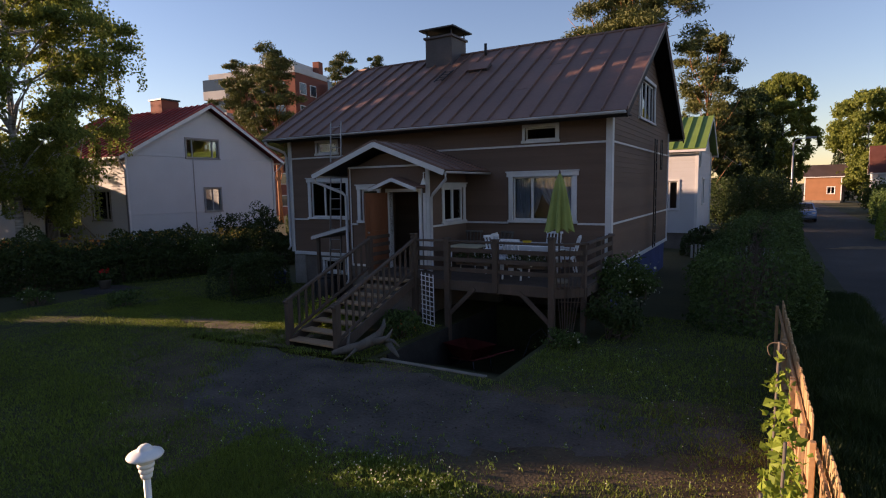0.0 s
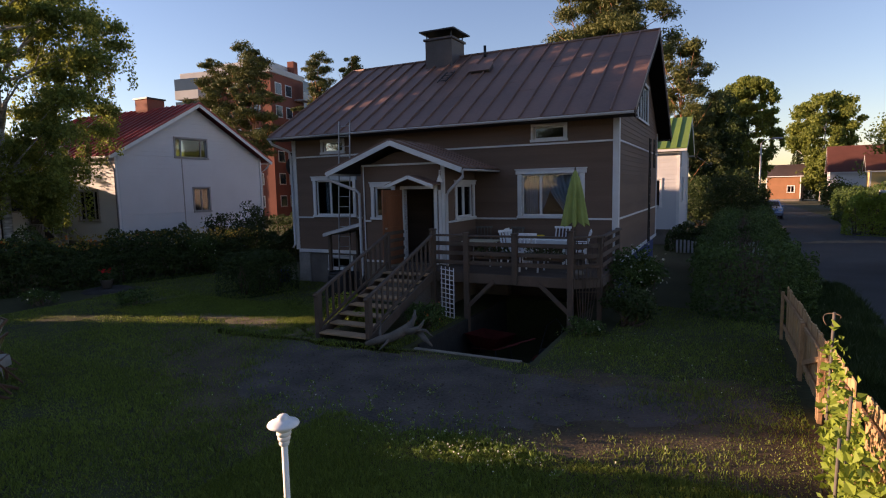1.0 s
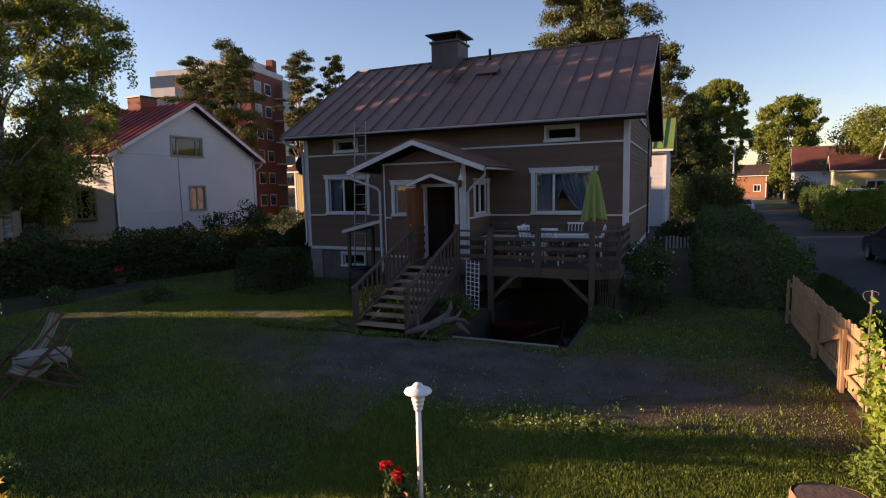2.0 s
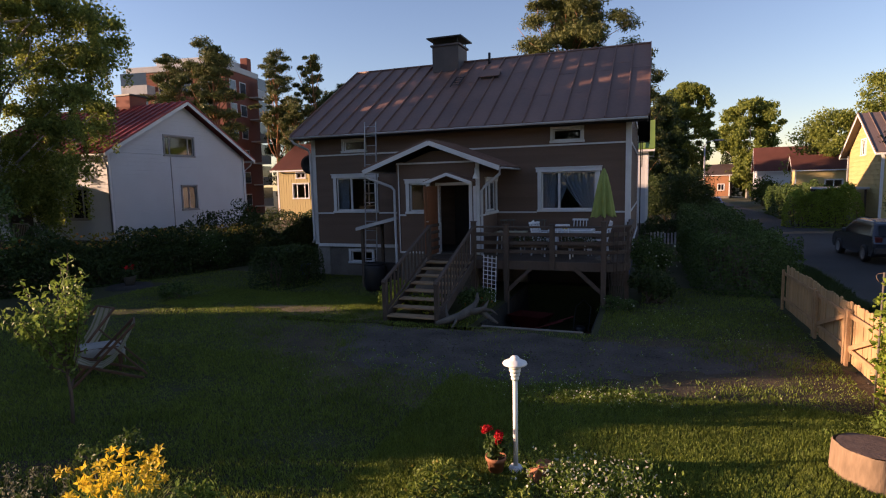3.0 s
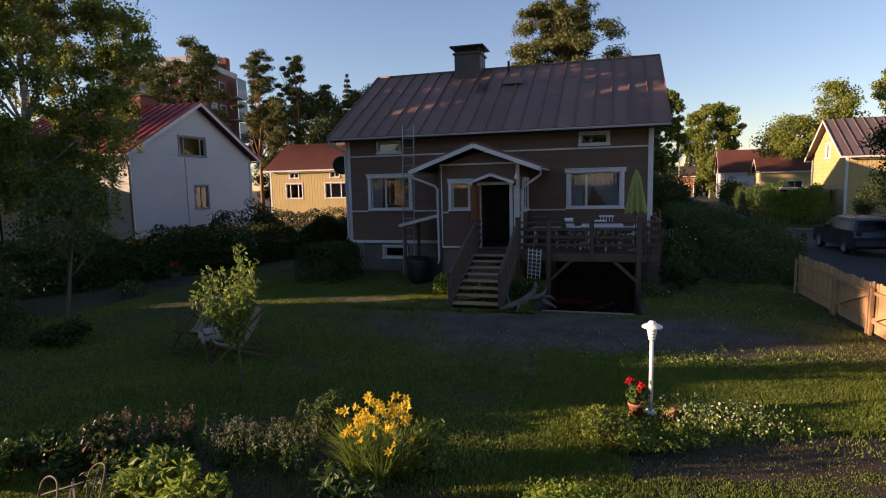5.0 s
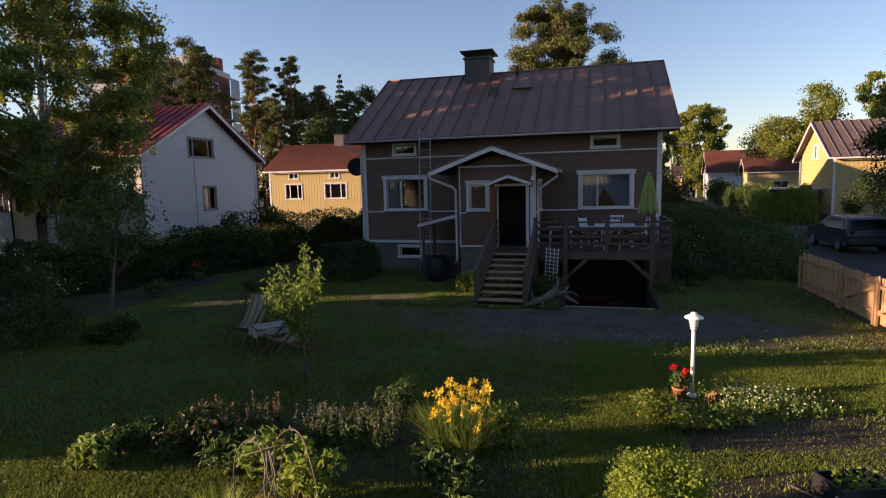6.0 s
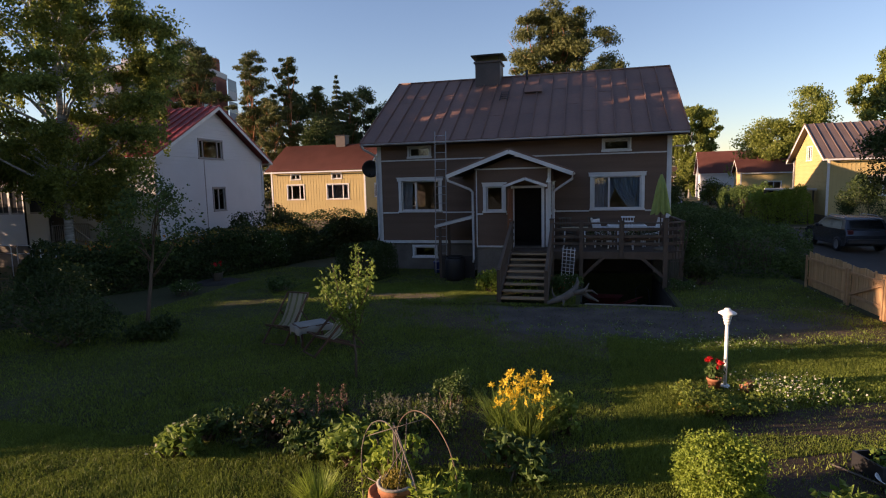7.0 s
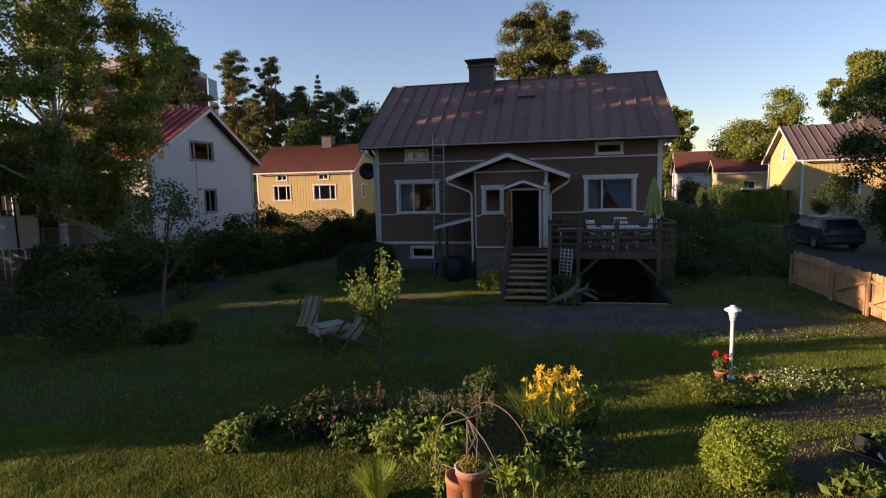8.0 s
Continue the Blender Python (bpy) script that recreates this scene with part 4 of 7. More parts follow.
for z, w in ((0.8, 0.2), (1.4, 0.28)):
    part("cross_stake", beam(bmesh.new(), (-w + 0.05, 0.0, z), (w + 0.1, 0.0, z + 0.03), 0.02, 0.018), M_DECK, fan)


# ---------- ladders, dish, cellar lean-to ----------
def ladder(name, label, x, y0, y1, z0, z1, wide, step, r, material, plane="x"):
    l = thing(name, label, "ladder")
    def at(s, f):
        z = z0 + (z1 - z0) * f
        y = y0 + (y1 - y0) * f
        return (x + s * wide / 2, y, z) if plane == "x" else (y, x + s * wide / 2, z)
    for s in (-1, 1):
        part("rail", beam(bmesh.new(), at(s, 0), at(s, 1), r, r * 1.6, 0.003, up=(0, 1, 0)), material, l)
    n = int((z1 - z0) / step)
    for k in range(n):
        f = (k + 0.5) / n
        part("rung", tube(bmesh.new(), [at(-1, f), at(1, f)], r * 0.45, 6), material, l)
    return l


ladder("eave_ladder", "grey metal ladder leaning against the eave", 2.78, -1.05, -0.72, 0.0, 5.35, 0.42, 0.30, 0.028, M_METAL)
ladder("fire_ladder", "black fixed ladder on the gable wall", 5.15, 11.20, 11.20, 1.2, 4.72, 0.36, 0.29, 0.035, M_BLACK, "y")
ladder("hung_ladder", "short black ladder hung on the gable wall", 6.0, 11.24, 11.24, 3.75, 4.75, 0.30, 0.25, 0.03, M_BLACK, "y")

dish = thing("satellite_dish", "black satellite dish on the house corner", "satellite dish")
dm = Matrix.Translation((-0.66, 0.86, 4.10)) @ Matrix.Rotation(radians(12), 4, "Z") @ Matrix.Rotation(radians(96), 4, "X")
bm = lathe(bmesh.new(), [(0.0, 0.03), (0.12, 0.035), (0.24, 0.06), (0.36, 0.11), (0.365, 0.10), (0.24, 0.045), (0.0, 0.01)], 28)
bmesh.ops.transform(bm, matrix=dm, verts=bm.verts[:])
part("reflector", bm, M_BLACK, dish)
part("arm", tube(bmesh.new(), [(-0.66, 0.82, 3.78), (-0.60, 0.50, 3.88)], 0.014, 6), M_BLACK, dish)
part("receiver", tube(bmesh.new(), [(-0.60, 0.52, 3.85), (-0.60, 0.52, 3.97)], 0.03, 8), M_BLACK, dish)
part("bracket", tube(bmesh.new(), [(-0.66, 0.90, 4.10), (-0.60, 1.05, 4.10), (0.0, 1.10, 4.06)], 0.022, 8), M_METAL, dish)

lean = thing("cellar_canopy", "small sloping canopy over the cellar steps beside the porch", "canopy")
part("roof_sheet", beam(bmesh.new(), (2.86, -1.25, 1.92), (4.26, -1.25, 2.26), 1.66, 0.03, 0.004, up=(0, 0, 1)), M_METAL, lean, "grey sheet roof")
part("edge_board", beam(bmesh.new(), (2.86, -2.09, 1.87), (4.26, -2.09, 2.21), 0.03, 0.09, 0.004), M_GUTTER, lean)
part("eave_board", bx(2.83, 2.87, -2.08, -0.42, 1.83, 1.91), M_GUTTER, lean)
for x, y in ((3.0, -1.95), (3.0, -0.55)):
    part("post", bx(x - 0.045, x + 0.045, y - 0.045, y + 0.045, 0, 1.92, bevel=0.006), M_DECK, lean)
part("side_boarding", bx(3.05, 4.25, -1.98, -1.94, 0.0, 0.82, bevel=0.005), M_DARKWOOD, lean, "dark board side of the cellar steps")
brl = thing("rain_barrel", "black round rain barrel beside the cellar steps", "barrel", (3.62, -2.35, 0))
part("body", lathe(bmesh.new(), [(0.0, 0.0), (0.30, 0.0), (0.345, 0.12), (0.36, 0.42), (0.345, 0.72), (0.31, 0.82), (0.0, 0.80)], 24), M_BLACK, brl)
part("rim", lathe(bmesh.new(), [(0.30, 0.80), (0.325, 0.80), (0.325, 0.85), (0.30, 0.85)], 24), M_BLACK, brl)
bk = thing("bucket", "blue plastic bucket by the foundation", "bucket", (2.62, -0.75, 0))
part("body", lathe(bmesh.new(), [(0.0, 0.0), (0.17, 0.0), (0.22, 0.42), (0.235, 0.43), (0.21, 0.43), (0.16, 0.03), (0, 0.03)], 18), M_BUCKET, bk)
part("handle", tube(bmesh.new(), [(-0.22, 0, 0.40), (-0.16, 0.1, 0.50), (0, 0.14, 0.54), (0.16, 0.1, 0.50), (0.22, 0, 0.40)], 0.008, 5), M_METAL, bk)
bk2 = copy_thing(bk, pose(-0.35, -0.35, 0) @ Matrix.Scale(1.0, 4))
tagged(bk2, "blue plastic tub under the downpipe")

# ---------- in the ramp: red barrow and mower ----------
wb = thing("wheelbarrow", "red steel wheelbarrow parked under the terrace", "wheelbarrow", (8.75, -3.3, ground_height(8.75, -3.3)))
wb.matrix_basis = pose(8.75, -3.3, ground_height(8.75, -3.3), 0, 0, 70)
bm = bmesh.new()
vs = [bm.verts.new(p) for p in ((-0.28, -0.2, 0.32), (0.28, -0.2, 0.32), (0.24, 0.4, 0.30), (-0.24, 0.4, 0.30), (-0.36, -0.42, 0.62), (0.36, -0.42, 0.62), (0.34, 0.62, 0.58), (-0.34, 0.62, 0.58))]
for f in ((0, 1, 2, 3), (0, 4, 5, 1), (1, 5, 6, 2), (2, 6, 7, 3), (3, 7, 4, 0)):
    bm.faces.new([vs[i] for i in f])
bmesh.ops.solidify(bm, geom=bm.faces[:], thickness=0.02)
part("tray", bm, M_RED, wb)
for s in (-1, 1):
    part("handle", tube(bmesh.new(), [(0.22 * s, 0.5, 0.22), (0.27 * s, -0.3, 0.34), (0.3 * s, -1.0, 0.62)], 0.018, 6), M_RED, wb)
    part("leg", tube(bmesh.new(), [(0.26 * s, -0.3, 0.33), (0.26 * s, -0.36, 0.0)], 0.016, 6), M_BLACK, wb)
bm = lathe(bmesh.new(), [(0.10, -0.04), (0.19, -0.05), (0.205, 0.0), (0.19, 0.05), (0.10, 0.04)], 18)
bmesh.ops.transform(bm, matrix=Matrix.Translation((0, 0.62, 0.2)) @ Matrix.Rotation(radians(90), 4, "Y"), verts=bm.verts[:])
part("wheel", bm, M_BLACK, wb)
mo = thing("lawn_mower", "red lawn mower at the bottom of the ramp", "mower", (9.9, -2.9, ground_height(9.9, -2.9)))
part("deck", lathe(bmesh.new(), [(0.30, 0.08), (0.31, 0.16), (0.24, 0.22), (0.0, 0.23)], 20), M_RED, mo)
part("engine", lathe(bmesh.new(), [(0.15, 0.22), (0.15, 0.36), (0.10, 0.40), (0.0, 0.40)], 16), M_BLACK, mo)
part("handle", tube(bmesh.new(), [(-0.2, 0.1, 0.2), (-0.2, 0.8, 0.75), (0.0, 0.95, 0.92), (0.2, 0.8, 0.75), (0.2, 0.1, 0.2)], 0.014, 6), M_BLACK, mo)
for x in (-0.27, 0.27):
    for y in (-0.22, 0.22):
        bm = lathe(bmesh.new(), [(0.05, -0.025), (0.085, -0.02), (0.085, 0.02), (0.05, 0.025)], 14)
        bmesh.ops.transform(bm, matrix=Matrix.Translation((x, y, 0.085)) @ Matrix.Rotation(radians(90), 4, "Y"), verts=bm.verts[:])
        part("wheel", bm, M_BLACK, mo)

# driftwood by the foot of the stairs
dw = thing("driftwood", "pale grey twisted driftwood trunk beside the stairs", "driftwood")
part("trunk", tube(bmesh.new(), [(7.05, -6.05, 0.05), (7.28, -5.90, 0.12), (7.50, -5.74, 0.17), (7.68, -5.60, 0.27), (7.80, -5.50, 0.38), (7.86, -5.42, 0.55), (7.84, -5.36, 0.68)], [0.05, 0.085, 0.10, 0.11, 0.09, 0.05, 0.018], 9), M_LOG, dw)
part("branch", tube(bmesh.new(), [(7.68, -5.58, 0.26), (7.90, -5.62, 0.30), (8.08, -5.60, 0.38), (8.16, -5.54, 0.55)], [0.08, 0.075, 0.05, 0.012], 8), M_LOG, dw)
part("root", tube(bmesh.new(), [(7.80, -5.48, 0.30), (8.0, -5.50, 0.26), (8.2, -5.60, 0.16), (8.42, -5.72, 0.08)], [0.08, 0.075, 0.055, 0.02], 8), M_LOG, dw)
for a, b, c in (((7.45, -5.75, 0.15), (7.50, -5.98, 0.10), (7.48, -6.2, 0.02)), ((8.05, -5.60, 0.33), (8.25, -5.66, 0.36), (8.40, -5.66, 0.26)), ((7.30, -5.86, 0.12), (7.18, -5.70, 0.26), (7.16, -5.62, 0.42))):
    part("branch", tube(bmesh.new(), [a, b, c], [0.045, 0.03, 0.010], 7), M_LOG, dw)

# ---------- fence along the street ----------
fence = thing("picket_fence", "weathered brown plank fence with rails and braces", "fence")
FX = 14.68


def fence_run(y0, y1, x0, x1, height, gate=False):
    n = int(abs(y1 - y0) / 0.118)
    for k in range(n):
        f = (k + 0.5) / n
        x, y = x0 + (x1 - x0) * f, y0 + (y1 - y0) * f
        h = height + random.uniform(-0.025, 0.025)
        ob = new("picket", PICKETS[k % len(PICKETS)])
        ob.parent = fence
        ob.matrix_basis = Matrix.Translation((x + 0.03 + random.uniform(-0.006, 0.006), y, 0.04)) @ Matrix.Rotation(math.atan2(-(x1 - x0), y1 - y0) + random.uniform(-0.02, 0.02), 4, "Z") @ Matrix.Rotation(random.uniform(-0.012, 0.012), 4, "X") @ Matrix.Diagonal((1, 1, h, 1))
    for z in (0.28, height - 0.16):
        part("rail", beam(bmesh.new(), (x0 - 0.02, y0, z), (x1 - 0.02, y1, z), 0.03, 0.075, 0.005), M_FENCE2, fence)
    for f in (0.02, 0.98):
        x, y = x0 + (x1 - x0) * f - 0.07, y0 + (y1 - y0) * f
        part("post", bx(x - 0.01, x + 0.045, y - 0.035, y + 0.035, -0.1, height - 0.06, bevel=0.005), M_FENCE2, fence)
    if gate:
        part("brace", beam(bmesh.new(), (x0 - 0.03, y0, 0.28), (x1 - 0.03, y1, height - 0.16), 0.03, 0.08, 0.005), M_FENCE2, fence)


PICKETS = []
for k in range(4):
    b = bmesh.new()
    w = 0.047 + 0.003 * k
    box(b, -0.011, 0.011, -w, w, 0, 0.985, 0.003)
    bmesh.ops.create_cone(b, cap_ends=True, segments=4, radius1=0.0155, radius2=0.006, depth=0.015, matrix=Matrix.Translation((0, 0, 0.99)) @ Matrix.Diagonal((1, 4.2, 1, 1)) @ Matrix.Rotation(radians(45), 4, "Z"))
    me = bpy.data.meshes.new("picket")
    b.to_mesh(me)
    b.free()
    me.materials.append(M_FENCE)
    PICKETS.append(me)
fence_run(-2.25, -4.85, 14.68, 14.74, 1.04)
fence_run(-4.90, -6.60, 14.74, 14.78, 1.02, True)
fence_run(-6.66, -8.10, 14.78, 14.81, 1.02, True)
fence_run(-8.25, -10.6, 14.88, 14.94, 0.96)

# ---------- houses around ----------
M_WHITEH = mat("white_painted_boards", (0.52, 0.52, 0.53), 0.75, 0.08, 1.0, 20, 0.08, per_object=0.25)
M_REDROOF = mat("red_sheet_roof", (0.27, 0.048, 0.040), 0.5, 0.25, 0.8, 10, 0.05, per_object=0.4)
M_GREENROOF = mat("green_sheet_roof", (0.16, 0.24, 0.050), 0.5, 0.2, 0.8, 10, 0.05, per_object=0.3)
M_YELLOW = mat("yellow_painted_boards", (0.46, 0.355, 0.155), 0.75, 0.1, 1.0, 20, 0.08, per_object=0.25)
M_ORANGEH = mat("orange_ochre_boards", (0.27, 0.125, 0.06), 0.75, 0.15, 1.0, 20, 0.08)
M_TILE = mat("dull_red_tile_roof", (0.20, 0.075, 0.055), 0.8, 0.25, 0.8, 14, 0.3, per_object=0.3)
M_BRICK = mat("red_brick_facade", (0.215, 0.072, 0.048), 0.85, 0.2, 0.4, 12, 0.2)
M_PALE = mat("pale_grey_render", (0.48, 0.47, 0.46), 0.8, 0.12, 0.6, 10, 0.1)
M_GREYROOF = mat("grey_brown_sheet_roof", (0.14, 0.10, 0.09), 0.55, 0.2, 0.8, 10, 0.05, per_object=0.3)
M_GREYFRAME = mat("grey_window_frame", (0.27, 0.25, 0.24), 0.7, 0.15, 3, 30, 0.05)
M_DKGLASS = mat("dark_far_window_glass", (0.03, 0.035, 0.045), 0.1, 0.2, 1, 5, 0, spec=0.8)


def simple_house(name, label, origin, rz, length, depth, eave, ridge, wall_m, roof_m, base=0.5, over=0.45, pitch=0.6, windows=(), board=0.24, chimney=None, seams=True, trim_m=None, frame_m=None, battens=0.0):
    """A gabled house: its length runs along local x, the front looks to local -y, origin is the front left corner.
    windows: (side, u0, u1, z0, z1, lights) with side f, r, l or b."""
    h = thing(name, label, "house", origin, rz)
    tm = trim_m or M_TRIM
    mid = depth / 2
    sl = (ridge - eave) / (mid + over)
    foot = eave + over * sl - 0.06
    frames = {"f": FRONT, "r": side_frame(length, 0, 90), "l": side_frame(0, depth, -90), "b": side_frame(length, depth, 180)}
    spans = {"f": (0, length), "b": (0, length), "r": (0.16, depth - 0.16), "l": (0.16, depth - 0.16)}
    for s, fm in frames.items():
        holes = [(u0, u1, z0, z1) for q, u0, u1, z0, z1, li in windows if q == s]
        g = (foot, sl, mid) if s in "rl" else None
        w = part("wall", boards(bmesh.new(), *spans[s], base, ridge - 0.12 if g else foot, holes, fm, pitch=board, gable=g, lap=0.018), wall_m, h)
        w["kind"] = "stuff"
    for q, u0, u1, z0, z1, li in windows:
        window(h, frames[q], u0, u1, z0, z1, li, trim=0.09, frame_mat=frame_m or tm, bars=0.05)
    if battens:
        for q, fm in frames.items():
            if q == "b":
                continue
            bm = bmesh.new()
            u = spans[q][0] + battens
            while u < spans[q][1] - 0.05:
                top = foot if q == "f" else foot + (mid - abs(u - mid)) * sl - 0.05
                for z0, z1 in cut(base, top, [(w[3] - 0.1, w[4] + 0.1) for w in windows if w[0] == q and w[1] - 0.12 < u < w[2] + 0.12]):
                    box(bm, u - 0.025, u + 0.025, -0.020, 0.0, z0, z1, 0, fm)
                u += battens
            bt = part("batten_cladding", bm, wall_m, h)
            bt["kind"] = "stuff"
    part("foundation", bx(0.05, length - 0.05, 0.05, depth - 0.05, -0.1, base), M_FOUND, h)
    part("inner_partition", bx(0.4, length - 0.4, mid - 0.05, mid + 0.05, base, eave - 0.1), M_INSIDE, h)
    for ya in (-over, depth + over):
        if seams:
            seam_roof(h, -over, length + over, ya, mid, eave, ridge, pitch, roof_m)
        else:
            b = bmesh.new()
            f = b.faces.new([b.verts.new(p) for p in ((-over, ya, eave), (length + over, ya, eave), (length + over, mid, ridge), (-over, mid, ridge))])
            bmesh.ops.solidify(b, geom=b.faces[:], thickness=0.08)
            part("roof", b, roof_m, h)
        part("fascia", bx(-over, length + over, ya - 0.015, ya + 0.015, eave - 0.16, eave - 0.05), tm, h)
        for x in (-over + 0.01, length + over - 0.01):
            part("barge_board", beam(bmesh.new(), (x, ya, eave - 0.11), (x, mid, ridge - 0.11), 0.03, 0.15), tm, h)
    for x in (0, length):
        for y in (0, depth):
            part("corner_board", bx(x - 0.07, x + 0.07, y - 0.03 if y == 0 else y - 0.07, y + 0.07 if y == 0 else y + 0.03, base, eave + 0.1), tm, h)
    if chimney:
        cx, cy, w, top, cm = chimney
        c = part("chimney", bx(cx - w / 2, cx + w / 2, cy - w / 2, cy + w / 2, eave, top, bevel=0.02), cm, h)
        part("cap", bx(cx - w / 2 - 0.06, cx + w / 2 + 0.06, cy - w / 2 - 0.06, cy + w / 2 + 0.06, top, top + 0.08), M_BLACK, c)
    return h


T2, T3 = (0, 0.5, 1.0), (0, 0.25, 0.75, 1.0)
wh = simple_house("white_house", "white clapboard house with a bright red metal roof", (-21.0, 1.0, 0), 0, 9.45, 9.0, 5.0, 7.85, M_WHITEH, M_REDROOF, 1.0, 0.5, 0.5,
                  [("r", 3.25, 5.15, 5.06, 6.0, (0, 0.18, 0.82, 1.0)), ("r", 4.2, 5.15, 2.25, 3.45, T2), ("f", 6.5, 8.0, 2.0, 3.4, T3), ("f", 3.4, 4.4, 2.0, 3.4, T2)], 0.2, (5.9, 4.6, 1.05, 8.35, M_BRICK), frame_m=M_GREYFRAME)
part("downpipe", tube(bmesh.new(), [(9.75, 9.45, 4.85), (9.7, 9.35, 4.65), (9.5, 9.05, 4.35), (9.48, 9.03, 1.0)], 0.045, 8), M_GUTTER, wh)
part("downpipe", tube(bmesh.new(), [(9.75, -0.45, 4.85), (9.7, -0.35, 4.65), (9.5, -0.05, 4.35), (9.48, -0.05, 0.6)], 0.045, 8), M_METAL, wh)
part("cable_duct", bx(9.45, 9.475, 3.55, 3.60, 1.2, 4.95), M_GREYFRAME, wh)
# glazed veranda of the white house
ver = thing("veranda", "white glazed veranda with red roof on the white house", "veranda", (-20.1, -1.4, 0))
part("lower_wall", bx(0, 3.5, 0.0, 0.12, 1.0, 2.45), M_WHITEH, ver)
part("upper_wall", bx(0, 3.5, 0.0, 0.12, 3.55, 3.85), M_WHITEH, ver)
part("lower_wall", bx(3.38, 3.5, 0.12, 1.25, 1.0, 2.45), M_WHITEH, ver)
part("upper_wall", bx(3.38, 3.5, 0.12, 2.38, 3.55, 3.85), M_WHITEH, ver)
for k in range(5):
    part("post", bx(0.85 * k, 0.85 * k + 0.12, 0.0, 0.12, 2.45, 3.55), M_TRIM, ver)
for y in (0.12, 1.12, 2.26):
    part("post", bx(3.38, 3.5, y, y + 0.13, 1.0 if y > 1 else 2.45, 3.55), M_TRIM, ver)
for k in range(4):
    w = new("window")
    w.parent = ver
    x0, x1 = 0.85 * k + 0.12, 0.85 * k + 0.85
    part("pane", bx(x0, x1, 0.05, 0.06, 2.45, 3.55), M_DKGLASS, w)
    part("sash", bx(x0, x1, 0.03, 0.08, 2.45, 2.53), M_GREYFRAME, w)
    part("sash", bx(x0, x1, 0.03, 0.08, 3.47, 3.55), M_GREYFRAME, w)
    part("glazing_bar", bx((x0 + x1) / 2 - 0.02, (x0 + x1) / 2 + 0.02, 0.03, 0.08, 2.53, 3.47), M_GREYFRAME, w)
w = new("window")
w.parent = ver
part("pane", bx(3.43, 3.44, 0.25, 1.12, 2.45, 3.55), M_DKGLASS, w)
for z in (2.45, 3.47):
    part("sash", bx(3.41, 3.47, 0.25, 1.12, z, z + 0.08), M_GREYFRAME, w)
vd = part("door", bx(3.36, 3.41, 1.25, 2.26, 1.0, 3.5, bevel=0.01), M_DARKWOOD, ver, "dark brown panelled door")
part("handle", bx(3.41, 3.46, 1.34, 1.42, 2.0, 2.04, bevel=0.01), M_METAL, vd)
part("foundation", bx(0.05, 3.45, 0.05, 2.38, -0.1, 1.0), M_FOUND, ver)
part("roof", box(bmesh.new(), -0.3, 3.75, -0.4, 2.7, 0.0, 0.06, 0.01, Matrix.Translation((0, 0, 3.87)) @ Matrix.Rotation(radians(7), 4, "X")), M_REDROOF, ver)
part("fascia", bx(-0.3, 3.76, -0.42, -0.39, 3.70, 3.83), M_TRIM, ver)
part("downpipe", tube(bmesh.new(), [(3.62, -0.36, 3.75), (3.58, -0.15, 3.45), (3.56, -0.03, 3.3), (3.56, -0.03, 0.9)], 0.04, 8), M_BLACK, ver)
# steps with rails that lead down from the veranda door
st = thing("porch_steps", "grey steps with white rails beside the veranda", "steps", (-16.6, 0.0, 0))
part("landing", bx(0.0, 1.1, -0.25, 0.9, 0.0, 0.98, bevel=0.01), M_CONC, st)
for k in range(5):
    part("step", bx(1.1 + 0.28 * k, 1.4 + 0.28 * k, -0.2, 0.85, 0, 0.80 - 0.18 * k, bevel=0.01), M_CONC, st)
for y in (-0.2, 0.85):
    part("rail", beam(bmesh.new(), (0.0, y, 1.85), (1.1, y, 1.85), 0.05, 0.05), M_GREYFRAME, st)
    part("rail", beam(bmesh.new(), (1.1, y, 1.85), (2.6, y, 0.95), 0.05, 0.05), M_GREYFRAME, st)
    for x, z in ((0.05, 1.85), (1.1, 1.85), (2.58, 0.95)):
        part("post", bx(x - 0.025, x + 0.025, y - 0.025, y + 0.025, 0.05, z), M_GREYFRAME, st)
    for k in range(8):
        part("baluster", bx(0.14 + 0.12 * k, 0.165 + 0.12 * k, y - 0.012, y + 0.012, 0.98, 1.84), M_GREYFRAME, st)
rk = thing("drying_rack", "pale bent-tube rack standing in the neighbouring yard", "rack", (-15.6, -3.6, 0))
for x in (0.0, 1.1, 2.3):
    part("hoop", tube(bmesh.new(), [(x, 0, 0), (x, 0, 1.2), (x + 0.06, 0, 1.3), (x + 0.7, 0, 1.28), (x + 0.78, 0, 1.18), (x + 0.78, 0, 0)], 0.02, 6), M_WHITEP, rk)
part("bar", tube(bmesh.new(), [(0, 0.02, 0.95), (3.1, 0.02, 0.93)], 0.018, 6), M_WHITEP, rk)

